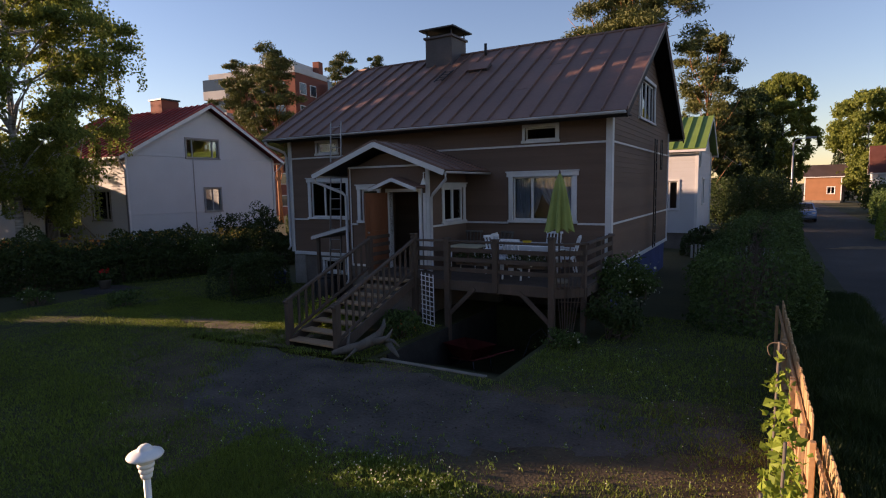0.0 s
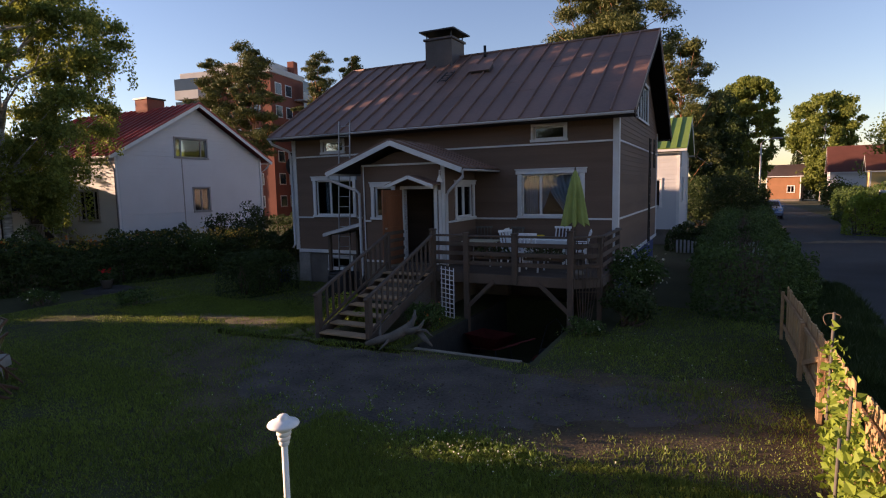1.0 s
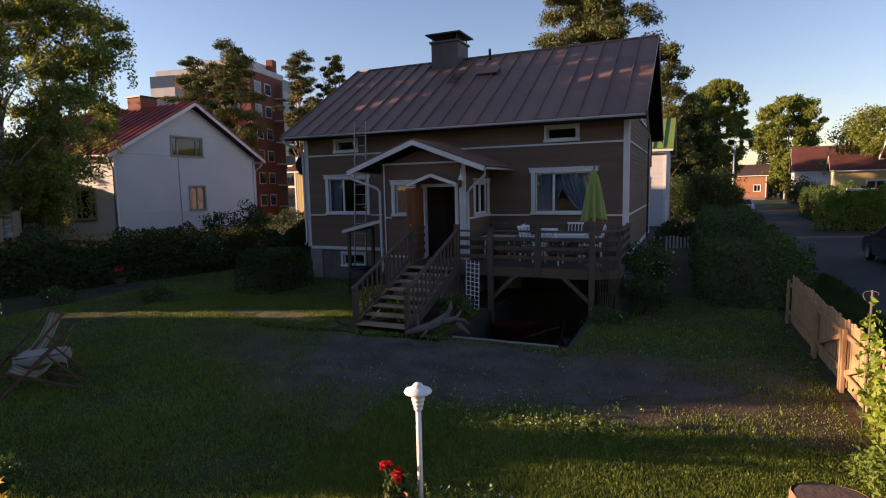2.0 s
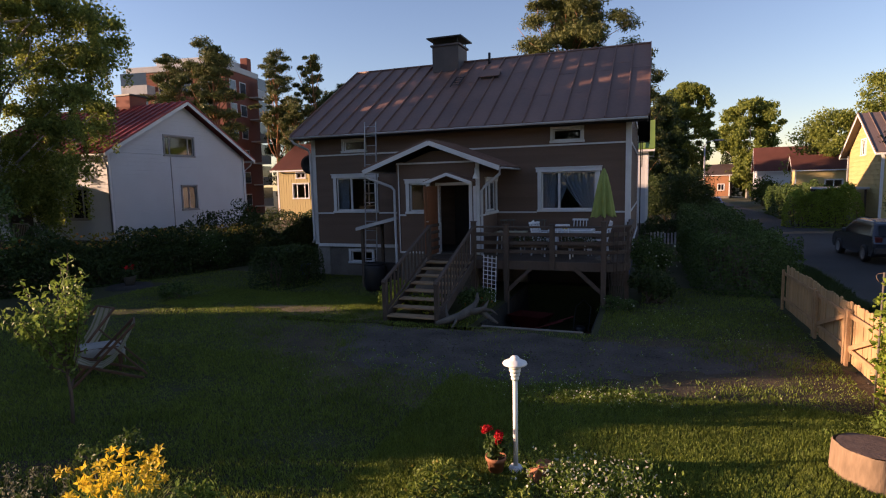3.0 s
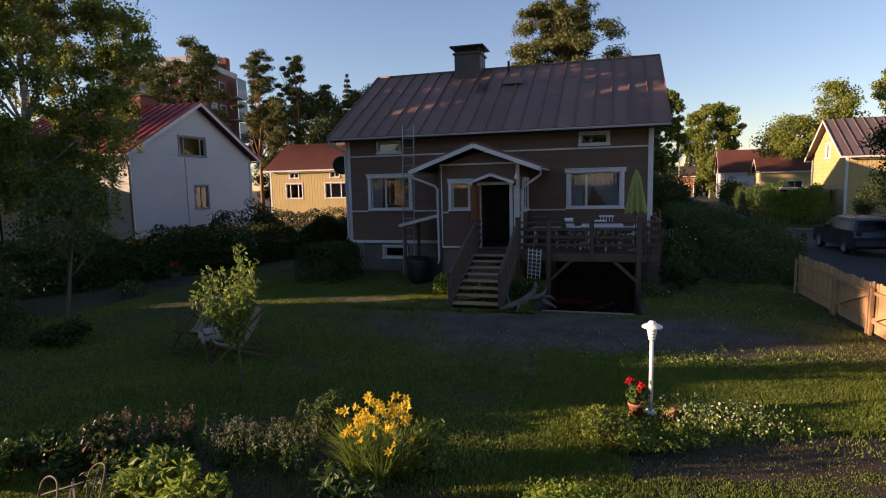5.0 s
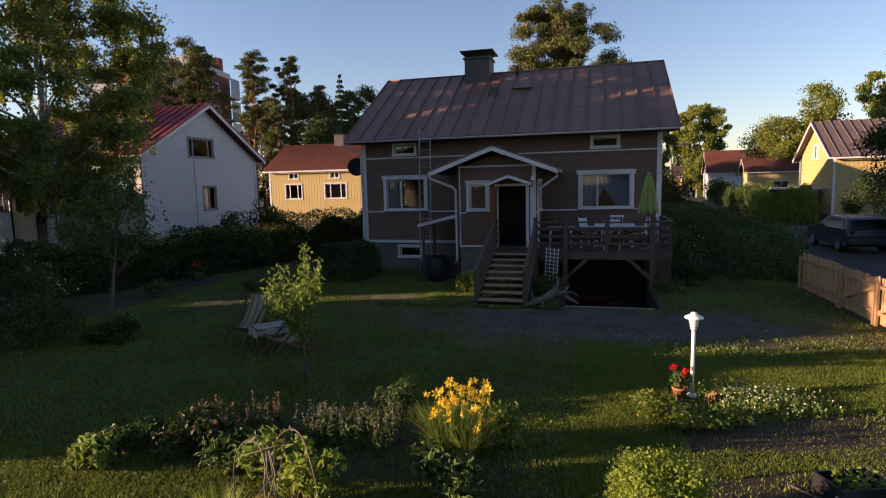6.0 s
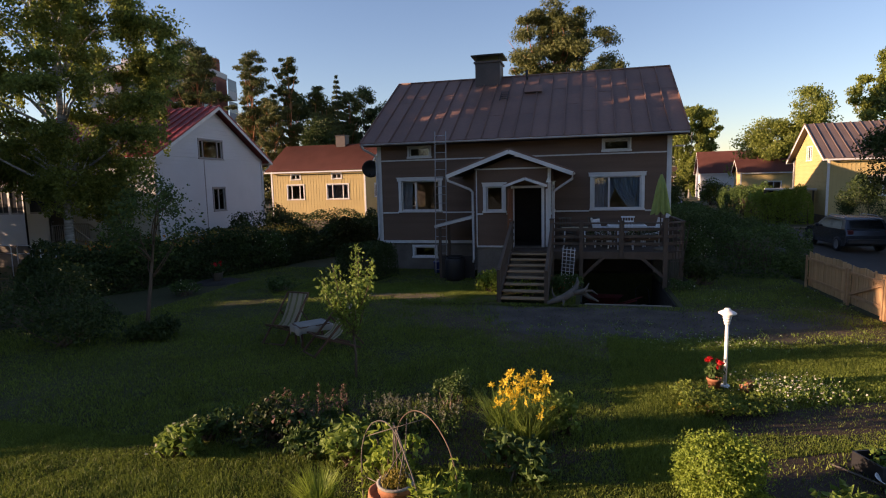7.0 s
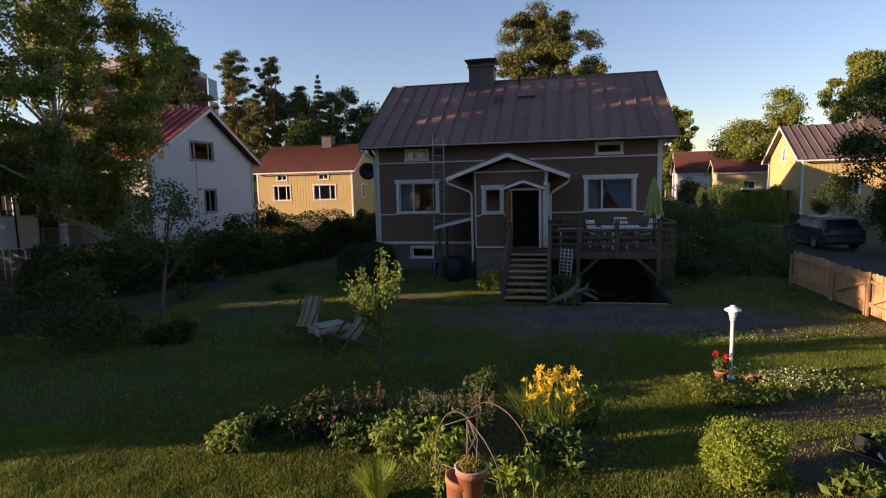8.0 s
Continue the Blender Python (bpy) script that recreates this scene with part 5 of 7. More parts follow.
simple_house("yellow_house", "yellow boarded house with a dull red roof behind hedges", (-18.2, 22.2, 0), 0, 8.6, 7.0, 4.8, 7.2, M_YELLOW, M_TILE, 0.6, 0.45, 0.9,
             [("f", 1.5, 3.0, 2.4, 3.6, T3), ("f", 5.2, 7.1, 2.4, 3.6, T3), ("f", 1.9, 2.7, 4.1, 4.5, T2), ("f", 5.7, 6.5, 4.1, 4.5, T2), ("r", 2.2, 3.0, 2.5, 3.6, T2)], 0.3, (5.2, 3.5, 0.9, 7.9, M_CHIM), seams=False, battens=0.26)
simple_house("green_roofed_house", "white house with a green seamed metal roof", (2.15, 16.0, 0), 0, 9.2, 7.2, 4.98, 6.9, M_WHITEH, M_GREENROOF, 0.8, 0.4, 0.5,
             [("f", 6.75, 8.35, 2.0, 3.4, T3), ("f", 6.7, 7.5, 4.05, 4.4, T2), ("r", 2.6, 3.6, 2.2, 3.5, T2), ("r", 1.0, 1.6, 4.2, 5.0, T2)], 0.25)
simple_house("yellow_gable_house", "sunlit yellow house with a brown metal roof beside the street", (24.6, 23.2, 0), -4, 12.0, 8.4, 4.6, 7.35, M_YELLOW, M_GREYROOF, 0.6, 0.5, 0.6,
             [("l", 3.4, 4.6, 4.6, 5.6, T2), ("f", 2.2, 3.6, 2.0, 3.3, T3), ("f", 7, 8.4, 2.0, 3.3, T3)], 0.3, (5.6, 4.2, 1.2, 8.3, M_CHIM), battens=0.26)
cp = thing("carport", "low flat-roofed carport beside the yellow house", "carport", (22.3, 25.2, 0))
part("roof", bx(0, 2.2, -0.5, 4.0, 2.35, 2.5, bevel=0.02), M_PALE, cp)
for x in (0.1, 2.0):
    for y in (-0.3, 3.8):
        part("post", bx(x, x + 0.1, y, y + 0.1, 0, 2.35), M_DECK, cp)
part("back_wall", bx(0, 2.2, 3.9, 4.0, 0, 2.35), M_DARKWOOD, cp)
simple_house("annex_house", "low pale yellow building with a red-brown roof", (25.6, 49.5, 0), -8, 8.8, 7.0, 4.0, 5.6, M_YELLOW, M_TILE, 0.4, 0.4, 0.9,
             [("f", 2.6, 4.0, 2.0, 2.9, T2), ("f", 5.2, 7.0, 1.4, 2.9, T3)], 0.3, seams=False)
simple_house("red_roofed_house", "white house with a red tiled roof down the street", (25.6, 72.0, 0), -6, 18.0, 9.0, 4.2, 7.7, M_WHITEH, M_TILE, 0.4, 0.4, 0.9,
             [("l", 4.0, 5.0, 3.8, 4.8, T2)], 0.3, (11.0, 4.5, 1.6, 8.8, M_BRICK), seams=False)
simple_house("ochre_house", "small orange-ochre house at the end of the street", (19.4, 88.0, 0), -12, 4.6, 6.0, 4.0, 5.8, M_ORANGEH, M_GREYROOF, 0.4, 0.4, 0.9,
             [("f", 2.9, 3.8, 1.4, 2.4, T2)], 0.3, seams=False)


def apartment_block():
    """A six-storey block: one lit long face with balconies, one end face with windows."""
    ax, ay = -37.3, 38.4
    ang = math.degrees(math.atan2(12.6, -2.2))
    h = thing("apartment_block", "six-storey red brick apartment block with pale balconies", "apartment building", (ax, ay, 0), ang)
    L, D, H = 8.0, 13.4, 18.0
    part("wall", bx(0, L, 0, 0.3, 0, H), M_BRICK, h)
    part("wall", bx(0, 0.3, 0.3, D, 0, H), M_BRICK, h)
    part("wall", bx(L - 0.3, L, 0.3, D, 0, H), M_BRICK, h)
    part("wall", bx(0.3, L - 0.3, D - 0.3, D, 0, H), M_BRICK, h)
    part("parapet", bx(-0.1, L + 0.1, -0.1, D + 0.1, H, H + 0.75, bevel=0.05), M_PALE, h)
    pent = part("roof_house", bx(1.6, L - 1.0, 1.5, D - 3, H + 0.75, H + 1.9, bevel=0.05), M_PALE, h)
    part("chimney", bx(6.4, 7.4, 0.5, 1.5, H + 0.7, H + 2.6, bevel=0.03), M_BRICK, h)
    for k in range(6):
        z = 1.2 + 2.85 * k
        for u in (0.9, 3.2):
            w = new("window")
            w.parent = h
            part("frame", box(bmesh.new(), u, u + 1.5, -0.06, 0.0, z, z + 1.5, 0.02), M_TRIM, w)
            part("pane", bx(u + 0.12, u + 1.38, -0.075, -0.061, z + 0.12, z + 1.38), M_DKGLASS, w)
        for v in (1.6, 4.6, 7.4):
            w = new("window")
            w.parent = h
            part("frame", bx(-0.06, 0.0, v, v + 1.7, z, z + 1.5, bevel=0.02), M_TRIM, w)
            part("pane", bx(-0.075, -0.061, v + 0.12, v + 1.58, z + 0.12, z + 1.38), M_DKGLASS, w)
        for v in (9.6,):
            bc = new("balcony")
            bc.parent = h
            part("slab", bx(-1.5, 0.0, v, v + 3.6, z - 0.25, z - 0.1), M_PALE, bc)
            part("front", bx(-1.5, -1.44, v, v + 3.6, z - 0.1, z + 0.85), M_PALE, bc)
            part("side", bx(-1.44, 0.0, v, v + 0.06, z - 0.1, z + 0.85), M_PALE, bc)
            part("glazing", bx(-1.48, -1.46, v, v + 3.6, z + 0.85, z + 2.3), M_DKGLASS, bc)
        bc = new("balcony")
        bc.parent = h
        part("slab", bx(5.4, 7.9, -1.4, 0, z - 0.25, z - 0.1), M_PALE, bc)
        part("front", bx(5.4, 7.9, -1.4, -1.34, z - 0.1, z + 0.85), M_PALE, bc)
        part("glazing", bx(5.4, 7.9, -1.38, -1.36, z + 0.85, z + 2.3), M_DKGLASS, bc)
    return h


apartment_block()

# ---------- street things ----------
sl = thing("street_lamp", "grey steel street lamp beside the road", "street lamp", (16.05, 38.0, 0))
part("pole", tube(bmesh.new(), [(0, 0, 0), (0, 0, 3.0), (0, 0, 6.3)], [0.09, 0.075, 0.06], 10), M_METAL, sl)
part("arm", tube(bmesh.new(), [(0, 0, 6.25), (0.15, 0, 6.5), (0.5, 0, 6.62), (0.9, 0, 6.65)], 0.035, 8), M_METAL, sl)
part("head", bx(0.75, 1.5, -0.13, 0.13, 6.58, 6.74, bevel=0.05), M_METAL, sl)


def estate_car(name, label, at, rz, paint):
    """A parked estate car; its nose looks to local +y."""
    c = thing(name, label, "car", at, rz)
    prof = [(-2.15, 0.45), (-2.2, 0.75), (-2.12, 0.95), (-1.95, 1.02), (-1.72, 1.42), (-1.5, 1.50), (0.1, 1.52), (0.35, 1.46), (1.05, 1.0), (1.9, 0.90), (2.18, 0.72), (2.22, 0.45), (2.1, 0.28), (-2.0, 0.28)]
    bm = bmesh.new()
    rings = []
    for x, sc in ((-0.86, 0.94), (-0.8, 1.0), (0.8, 1.0), (0.86, 0.94)):
        ring = []
        for y, z in prof:
            inward = 0.17 * max(0, (z - 0.95) / 0.55)
            ring.append(bm.verts.new((math.copysign(abs(x) - inward, x), y * (0.985 if abs(x) > 0.83 else 1), 0.28 + (z - 0.28) * (0.985 if abs(x) > 0.83 else 1))))
        rings.append(ring)
    n = len(prof)
    for r0, r1 in zip(rings, rings[1:]):
        for k in range(n):
            bm.faces.new((r0[k], r0[(k + 1) % n], r1[(k + 1) % n], r1[k]))
    bm.faces.new(rings[0][::-1])
    bm.faces.new(rings[-1])
    bmesh.ops.recalc_face_normals(bm, faces=bm.faces[:])
    body = part("body", bm, paint, c)
    glass = mat("car_glass", (0.02, 0.022, 0.025), 0.08, 0.1, 1, 5, 0, spec=0.9)
    for s in (-1, 1):
        for pts in (((-1.62, 1.0), (-1.48, 1.38), (-0.62, 1.42), (-0.62, 1.0)), ((-0.54, 1.0), (-0.54, 1.42), (0.12, 1.42), (0.32, 1.36), (0.82, 1.0))):
            g = bmesh.new()
            f = g.faces.new([g.verts.new((s * (0.868 - 0.17 * max(0, (z - 0.95) / 0.55)), y, z)) for y, z in pts])
            bmesh.ops.solidify(g, geom=[f], thickness=0.012)
            part("side_window", g, glass, body)
        for y in (-1.32, 1.32):
            w = bmesh.new()
            lathe(w, [(0.20, -0.09), (0.31, -0.10), (0.325, 0.0), (0.31, 0.10), (0.20, 0.09)], 22)
            bmesh.ops.transform(w, matrix=Matrix.Translation((s * 0.80, y, 0.325)) @ Matrix.Rotation(radians(90), 4, "Y"), verts=w.verts[:])
            wh_ = part("wheel", w, M_BLACK, c)
            r = bmesh.new()
            lathe(r, [(0.0, 0.075), (0.06, 0.08), (0.19, 0.06), (0.21, 0.08)], 18)
            bmesh.ops.transform(r, matrix=Matrix.Translation((s * 0.82, y, 0.325)) @ Matrix.Rotation(radians(90 * s), 4, "Y"), verts=r.verts[:])
            part("rim", r, M_METAL, wh_)
        part("roof_rail", tube(bmesh.new(), [(s * 0.62, -1.5, 1.50), (s * 0.63, -1.3, 1.57), (s * 0.63, -0.1, 1.58), (s * 0.62, 0.1, 1.52)], 0.018, 6), M_METAL, body)
        part("tail_light", bx(s * 0.60, s * 0.82, -2.19, -2.02, 0.80, 0.98, bevel=0.02), M_RED, body)
        part("head_light", bx(s * 0.50, s * 0.82, 2.0, 2.16, 0.68, 0.82, bevel=0.02), M_LAMPW, body)
        part("mirror", bx(s * 0.86, s * 1.0, 0.55, 0.68, 0.98, 1.12, bevel=0.03), paint, body)
    g = bmesh.new()
    f = g.faces.new([g.verts.new(p) for p in ((-0.66, -1.96, 1.04), (0.66, -1.96, 1.04), (0.60, -1.76, 1.38), (-0.60, -1.76, 1.38))])
    bmesh.ops.solidify(g, geom=[f], thickness=-0.012)
    part("rear_window", g, glass, body)
    g = bmesh.new()
    f = g.faces.new([g.verts.new(p) for p in ((-0.68, 1.02, 1.04), (0.68, 1.02, 1.04), (0.60, 0.40, 1.45), (-0.60, 0.40, 1.45))])
    bmesh.ops.solidify(g, geom=[f], thickness=0.012)
    part("windscreen", g, glass, body)
    part("bumper", bx(-0.84, 0.84, -2.26, -2.1, 0.38, 0.62, bevel=0.04), paint, body)
    part("bumper", bx(-0.82, 0.82, 2.12, 2.27, 0.32, 0.58, bevel=0.04), paint, body)
    return c


P_GREY = mat("dark_grey_car_paint", (0.075, 0.08, 0.095), 0.25, 0.08, 2, 30, 0, metal=0.5, spec=0.6)
P_BLUE = mat("blue_silver_car_paint", (0.16, 0.22, 0.34), 0.25, 0.08, 2, 30, 0, metal=0.4, spec=0.6)
estate_car("parked_car", "dark grey estate car parked by the street", (19.82, 8.25, 0.03), 1.5, P_GREY)
estate_car("parked_car", "blue-silver car parked down the street", (17.0, 40.5, 0.03), 180, P_BLUE)
low_fence = thing("garden_fence", "low pale picket fence beyond the lawn", "fence")
for k in range(22):
    part("picket", bx(11.6 + 0.16 * k, 11.69 + 0.16 * k, 12.0, 12.03, 0.05, 0.62 + 0.03 * math.sin(k), bevel=0.004), M_PALE, low_fence)
for z in (0.2, 0.5):
    part("rail", bx(11.5, 15.1, 12.03, 12.07, z, z + 0.06), M_DECK, low_fence)

# ---------- trees, hedges, shrubs ----------
def limb_points(rng, a, b, bend, n=5):
    a, b = np.array(a, float), np.array(b, float)
    k = np.linspace(0, 1, n)[:, None]
    p = a + (b - a) * k
    p += np.sin(k * math.pi) * rng.normal(0, bend, 3)
    return p


def clumps_tree(name, label, at, height, crown, bark, leaf, n_leaf, size, seed, trunk_r=0.16, crown_base=0.35, clumps=40, clump_r=0.9, droop=0.3, lean=(0, 0), category="tree", flat=0.75, limbs=12, group="", shape=1.0, strands=0, clear=0.0, puff=0.21):
    """A tree: tapered bent trunk, limbs that leave it, and a crown of many leaf clumps round the limb ends.
    crown: half width; shape over 1 widens the lower crown; strands hang below the clumps."""
    rng = np.random.default_rng(seed)
    t = thing(name, label, category, at, group=group)
    z0 = height * crown_base
    trunk = [(lean[0] * f * height + 0.05 * height * 0.3 * math.sin(3 * f + seed) * f, lean[1] * f * height + 0.04 * height * 0.3 * math.cos(4 * f + seed) * f, height * 0.93 * f - (0.15 if f == 0 else 0)) for f in np.linspace(0, 1, 9)]
    part("trunk", tube(bmesh.new(), trunk, [trunk_r * (1.25 if i == 0 else 1) * (1 - 0.9 * i / 8) + 0.01 for i in range(9)], 10), bark, t)
    centres = []
    for k in range(clumps):
        f = rng.uniform(0, 1) ** 0.85
        z = z0 + (height - z0) * f
        w = crown * math.sin(math.pi * min(1, max(0.04, (1 - f) ** shape * 0.93 + 0.05))) ** 0.7
        a = rng.uniform(0, 2 * math.pi)
        r = w * math.sqrt(rng.uniform(0.12, 1))
        i = min(8, int(8 * z / height))
        centres.append((trunk[i][0] + r * math.cos(a), trunk[i][1] + r * math.sin(a), z))
    order = np.argsort([c[2] for c in centres])
    for k in order[:: max(1, clumps // limbs)]:
        c = np.array(centres[k])
        zb = max(height * (0.27 if strands else 0.12), c[2] - 0.55 * np.linalg.norm(c[:2]) - 0.3)
        i = min(7, int(8 * zb / height / 0.93))
        b = trunk[i]
        pts = limb_points(rng, b, c, 0.12 * crown)
        part("limb", tube(bmesh.new(), pts, [max(0.012, trunk_r * 0.38 * (1 - j / 4.6)) for j in range(5)], 6), bark, t)
    clump_r = max(clump_r, puff * crown)
    per = n_leaf // clumps
    pts = []
    for k, c in enumerate(centres):
        rr = clump_r * rng.uniform(0.6, 1.3)
        pts.append(soft_points(rng, per, c, (rr * 1.25, rr * 1.25, rr * flat * 1.15)))
    if strands:
        m = n_leaf // 2 // strands
        for k in range(strands):
            c = np.array(centres[rng.integers(clumps)])
            l = rng.uniform(0.8, 2.6)
            s = rng.uniform(0, 1, (m, 1))
            p = c + rng.normal(0, 0.35, 3) + np.hstack([rng.normal(0, 0.10, (m, 2)), -l * s])
            pts.append(p)
    pts = np.vstack(pts)
    # hanging twigs end above head height, lowest on the sunny open side
    low = height * (clear - 0.12 * np.clip((pts[:, 0] + 0.4 * pts[:, 1]) / crown, -0.3, 1)) if clear else 0.3
    pts = pts[pts[:, 2] > low]
    leaves("crown", pts, size, leaf, t, rng, aspect=0.6, droop=droop)
    return t


def pine(name, label, at, height, crown, n_leaf, size, seed, base=0.5, clumps=26, group="pines", puff=1.0):
    """A Scots pine: bare reddish trunk, bent limbs, flat needle clouds with sky between."""
    rng = np.random.default_rng(seed)
    t = thing(name, label, "pine tree", at, group=group)
    trunk = [(0.02 * height * math.sin(2.2 * f + seed) * f, 0.02 * height * math.cos(2.7 * f + seed) * f, height * 0.96 * f - (0.2 if f == 0 else 0)) for f in np.linspace(0, 1, 9)]
    r = height * 0.014
    part("trunk", tube(bmesh.new(), trunk, [r * (1 - 0.85 * i / 8) for i in range(9)], 10), M_PINEBARK, t)
    pts = []
    for k in range(clumps):
        f = (k + rng.uniform(0, 1)) / clumps
        z = height * (base + (1.0 - base) * f)
        w = crown * (0.48 + 0.55 * math.sin(math.pi * (0.15 + 0.72 * f)))
        a = k * 2.4 + rng.uniform(-0.4, 0.4)
        rad = w * rng.uniform(0.2, 1.0)
        c = np.array((rad * math.cos(a), rad * math.sin(a), z))
        i = min(7, int(8 * f * (1 - base) + 8 * base) - 1)
        part("limb", tube(bmesh.new(), limb_points(rng, trunk[i], c, 0.1 * crown), [max(0.015, r * 0.34 * (1 - j / 4.5)) for j in range(5)], 5), M_PINEBARK, t)
        for m in range(4):
            cc = c * np.array((1 - 0.2 * m, 1 - 0.2 * m, 1)) + rng.normal(0, 0.20 * crown, 3) * np.array((1, 1, 0.7))
            rr = crown * rng.uniform(0.10, 0.25) * puff
            pts.append(soft_points(rng, n_leaf // clumps // 4, cc, (rr * 1.25, rr * 1.25, rr * 0.68)))
    leaves("crown", np.vstack(pts), size, L_PINE, t, rng, aspect=0.28, upright=0.1)
    return t


def spruce(name, label, at, height, width, n_leaf, size, seed):
    rng = np.random.default_rng(seed)
    t = thing(name, label, "spruce tree", at, group="spruces")
    part("trunk", tube(bmesh.new(), [(0, 0, -0.1), (0, 0, height * 0.98)], [height * 0.014, 0.02], 8), M_BARK, t)
    layers = 26
    pts = []
    for k in range(layers):
        f = k / layers
        z = height * (0.08 + 0.92 * f)
        w = width * (1 - f) ** 0.85
        m = int(n_leaf * 2 * (1 - f) / layers) + 12
        a = rng.uniform(0, 2 * math.pi, m)
        arms = np.round(a / (2 * math.pi / 9)) * (2 * math.pi / 9) + rng.normal(0, 0.18, m) + k
        rr = w * np.sqrt(rng.uniform(0, 1, m))
        pts.append(np.stack([rr * np.cos(arms), rr * np.sin(arms), z - 0.28 * rr + rng.normal(0, 0.10, m)], 1))
    leaves("crown", np.vstack(pts), size, L_SPRUCE, t, rng, aspect=0.35, droop=0.25)
    return t


def hedge(name, label, path, width, height, leaf, n_leaf, size, seed, lumps=0.18, category="hedge", stems=1.0):
    """A clipped or loose hedge along a line: leaves in its outer skin, dark stems inside."""
    rng = np.random.default_rng(seed)
    h = thing(name, label, category)
    path = np.array(path, float)
    seg = np.linalg.norm(np.diff(path, axis=0), axis=1)
    cum = np.r_[0, np.cumsum(seg)]
    d = rng.uniform(0, cum[-1], n_leaf)
    i = np.clip(np.searchsorted(cum, d) - 1, 0, len(seg) - 1)
    f = ((d - cum[i]) / seg[i])[:, None]
    base = path[i] * (1 - f) + path[i + 1] * f
    tang = (path[i + 1] - path[i]) / seg[i][:, None]
    nrm = np.stack([-tang[:, 1], tang[:, 0]], 1)
    a = rng.uniform(-0.15, math.pi + 0.15, n_leaf)
    k = np.array([noise.noise(Vector((float(dd) * 0.55, float(aa) * 1.1, seed))) + 0.5 * noise.noise(Vector((float(dd) * 1.7, float(aa) * 2.5, seed + 5))) for dd, aa in zip(d, a)])
    c, s = np.cos(a), np.sin(a)
    p = 0.45
    u = np.sign(c) * np.abs(c) ** p
    v = np.abs(s) ** p * np.sign(s)
    rad = (0.78 + 0.24 * rng.uniform(0, 1, n_leaf) ** 0.5) * (1 + lumps * k)
    hh = height * (1 + 0.6 * lumps * k)
    pos = np.empty((n_leaf, 3))
    pos[:, :2] = base + nrm * (u * rad * width / 2)[:, None]
    pos[:, 2] = np.maximum(0.02, v * rad * hh)
    ends = rng.uniform(0, 1, n_leaf) < 0.12
    e = np.where(rng.uniform(0, 1, n_leaf) < 0.5, 0, -1)
    m = int(ends.sum())
    q = np.where(e[ends] == 0, 0, len(path) - 1)
    tt = np.where((e[ends] == 0)[:, None], -(path[1] - path[0]) / seg[0], (path[-1] - path[-2]) / seg[-1])
    nn = np.stack([-tt[:, 1], tt[:, 0]], 1)
    uu, zz = rng.uniform(-1, 1, m), rng.uniform(0.02, 1, m)
    bulge = width * 0.32 * np.sqrt(np.clip(1 - uu ** 2, 0, 1)) * np.sqrt(np.clip(1 - zz ** 3, 0, 1)) * rng.uniform(0.75, 1.05, m)
    pos[ends, :2] = path[q] + nn * (uu * width * 0.5 * 0.95)[:, None] + tt * bulge[:, None]
    pos[ends, 2] = zz * height * rng.uniform(0.9, 1.05, m)
    core = rng.uniform(0, 1, n_leaf) < 0.16
    pos[core, 2] *= rng.uniform(0.1, 1, int(core.sum()))
    leaves("foliage", pos, size, leaf, h, rng)
    bm = bmesh.new()
    total = int(cum[-1] / 0.45 * stems) + 1
    for j in range(total):
        dd = cum[-1] * (j + 0.5) / total
        ii = min(len(seg) - 1, int(np.searchsorted(cum, dd) - 1))
        b = path[ii] + (path[ii + 1] - path[ii]) * (dd - cum[ii]) / seg[ii]
        for w in range(3):
            x, y = b + rng.normal(0, width * 0.12, 2)
            tube(bm, [(x, y, -0.05), (x + rng.normal(0, 0.1), y + rng.normal(0, 0.1), height * 0.45), (x + rng.normal(0, width * 0.12), y + rng.normal(0, width * 0.12), height * 0.78)], [0.03, 0.02, 0.008], 5, index=0)
    st = part("stem_mass", bm, M_BARK, h)
    st["kind"] = "stuff"
    return h


def shrub(name, label, at, r, height, leaf, n, size, seed, category="shrub", clumps=14, droop=0.0, bloom=None, nb=0, bs=0.05, group=""):
    """A many-stemmed shrub with lumpy foliage and, if given, blooms."""
    rng = np.random.default_rng(seed)
    s = thing(name, label, category, at, group=group)
    pts, cs = [], []
    bm = bmesh.new()
    for k in range(clumps):
        a, rr = rng.uniform(0, 2 * math.pi), r * math.sqrt(rng.uniform(0, 1)) * 0.72
        z = height * rng.uniform(0.30, 0.84) * (1 - 0.35 * (rr / r) ** 2)
        c = (rr * math.cos(a), rr * math.sin(a), z)
        cs.append(c)
        w = r * rng.uniform(0.28, 0.45)
        pts.append(blob_points(rng, n // clumps, c, (w, w, min(w, height * 0.3)), 0.35, 0.3, seed + k))
        tube(bm, limb_points(rng, (rng.normal(0, r * 0.15), rng.normal(0, r * 0.15), -0.05), c, 0.1 * r, 4), [0.022 * height ** 0.5, 0.016, 0.01, 0.006], 5)
    st = part("stem_mass", bm, M_BARK, s)
    st["kind"] = "stuff"
    pts = np.vstack(pts)
    pts[:, 2] = np.maximum(pts[:, 2], 0.03)
    leaves("foliage", pts, size, leaf, s, rng, droop=droop)
    if bloom:
        b = np.vstack([blob_points(rng, max(1, nb // clumps), c, (r * 0.42, r * 0.42, height * 0.3), 0.9, 0.3, seed) for c in cs])
        b = b[b[:, 2] > height * 0.25]
        leaves("bloom_cover", b, bs, bloom, s, rng, aspect=0.9)["kind"] = "stuff"
    return s


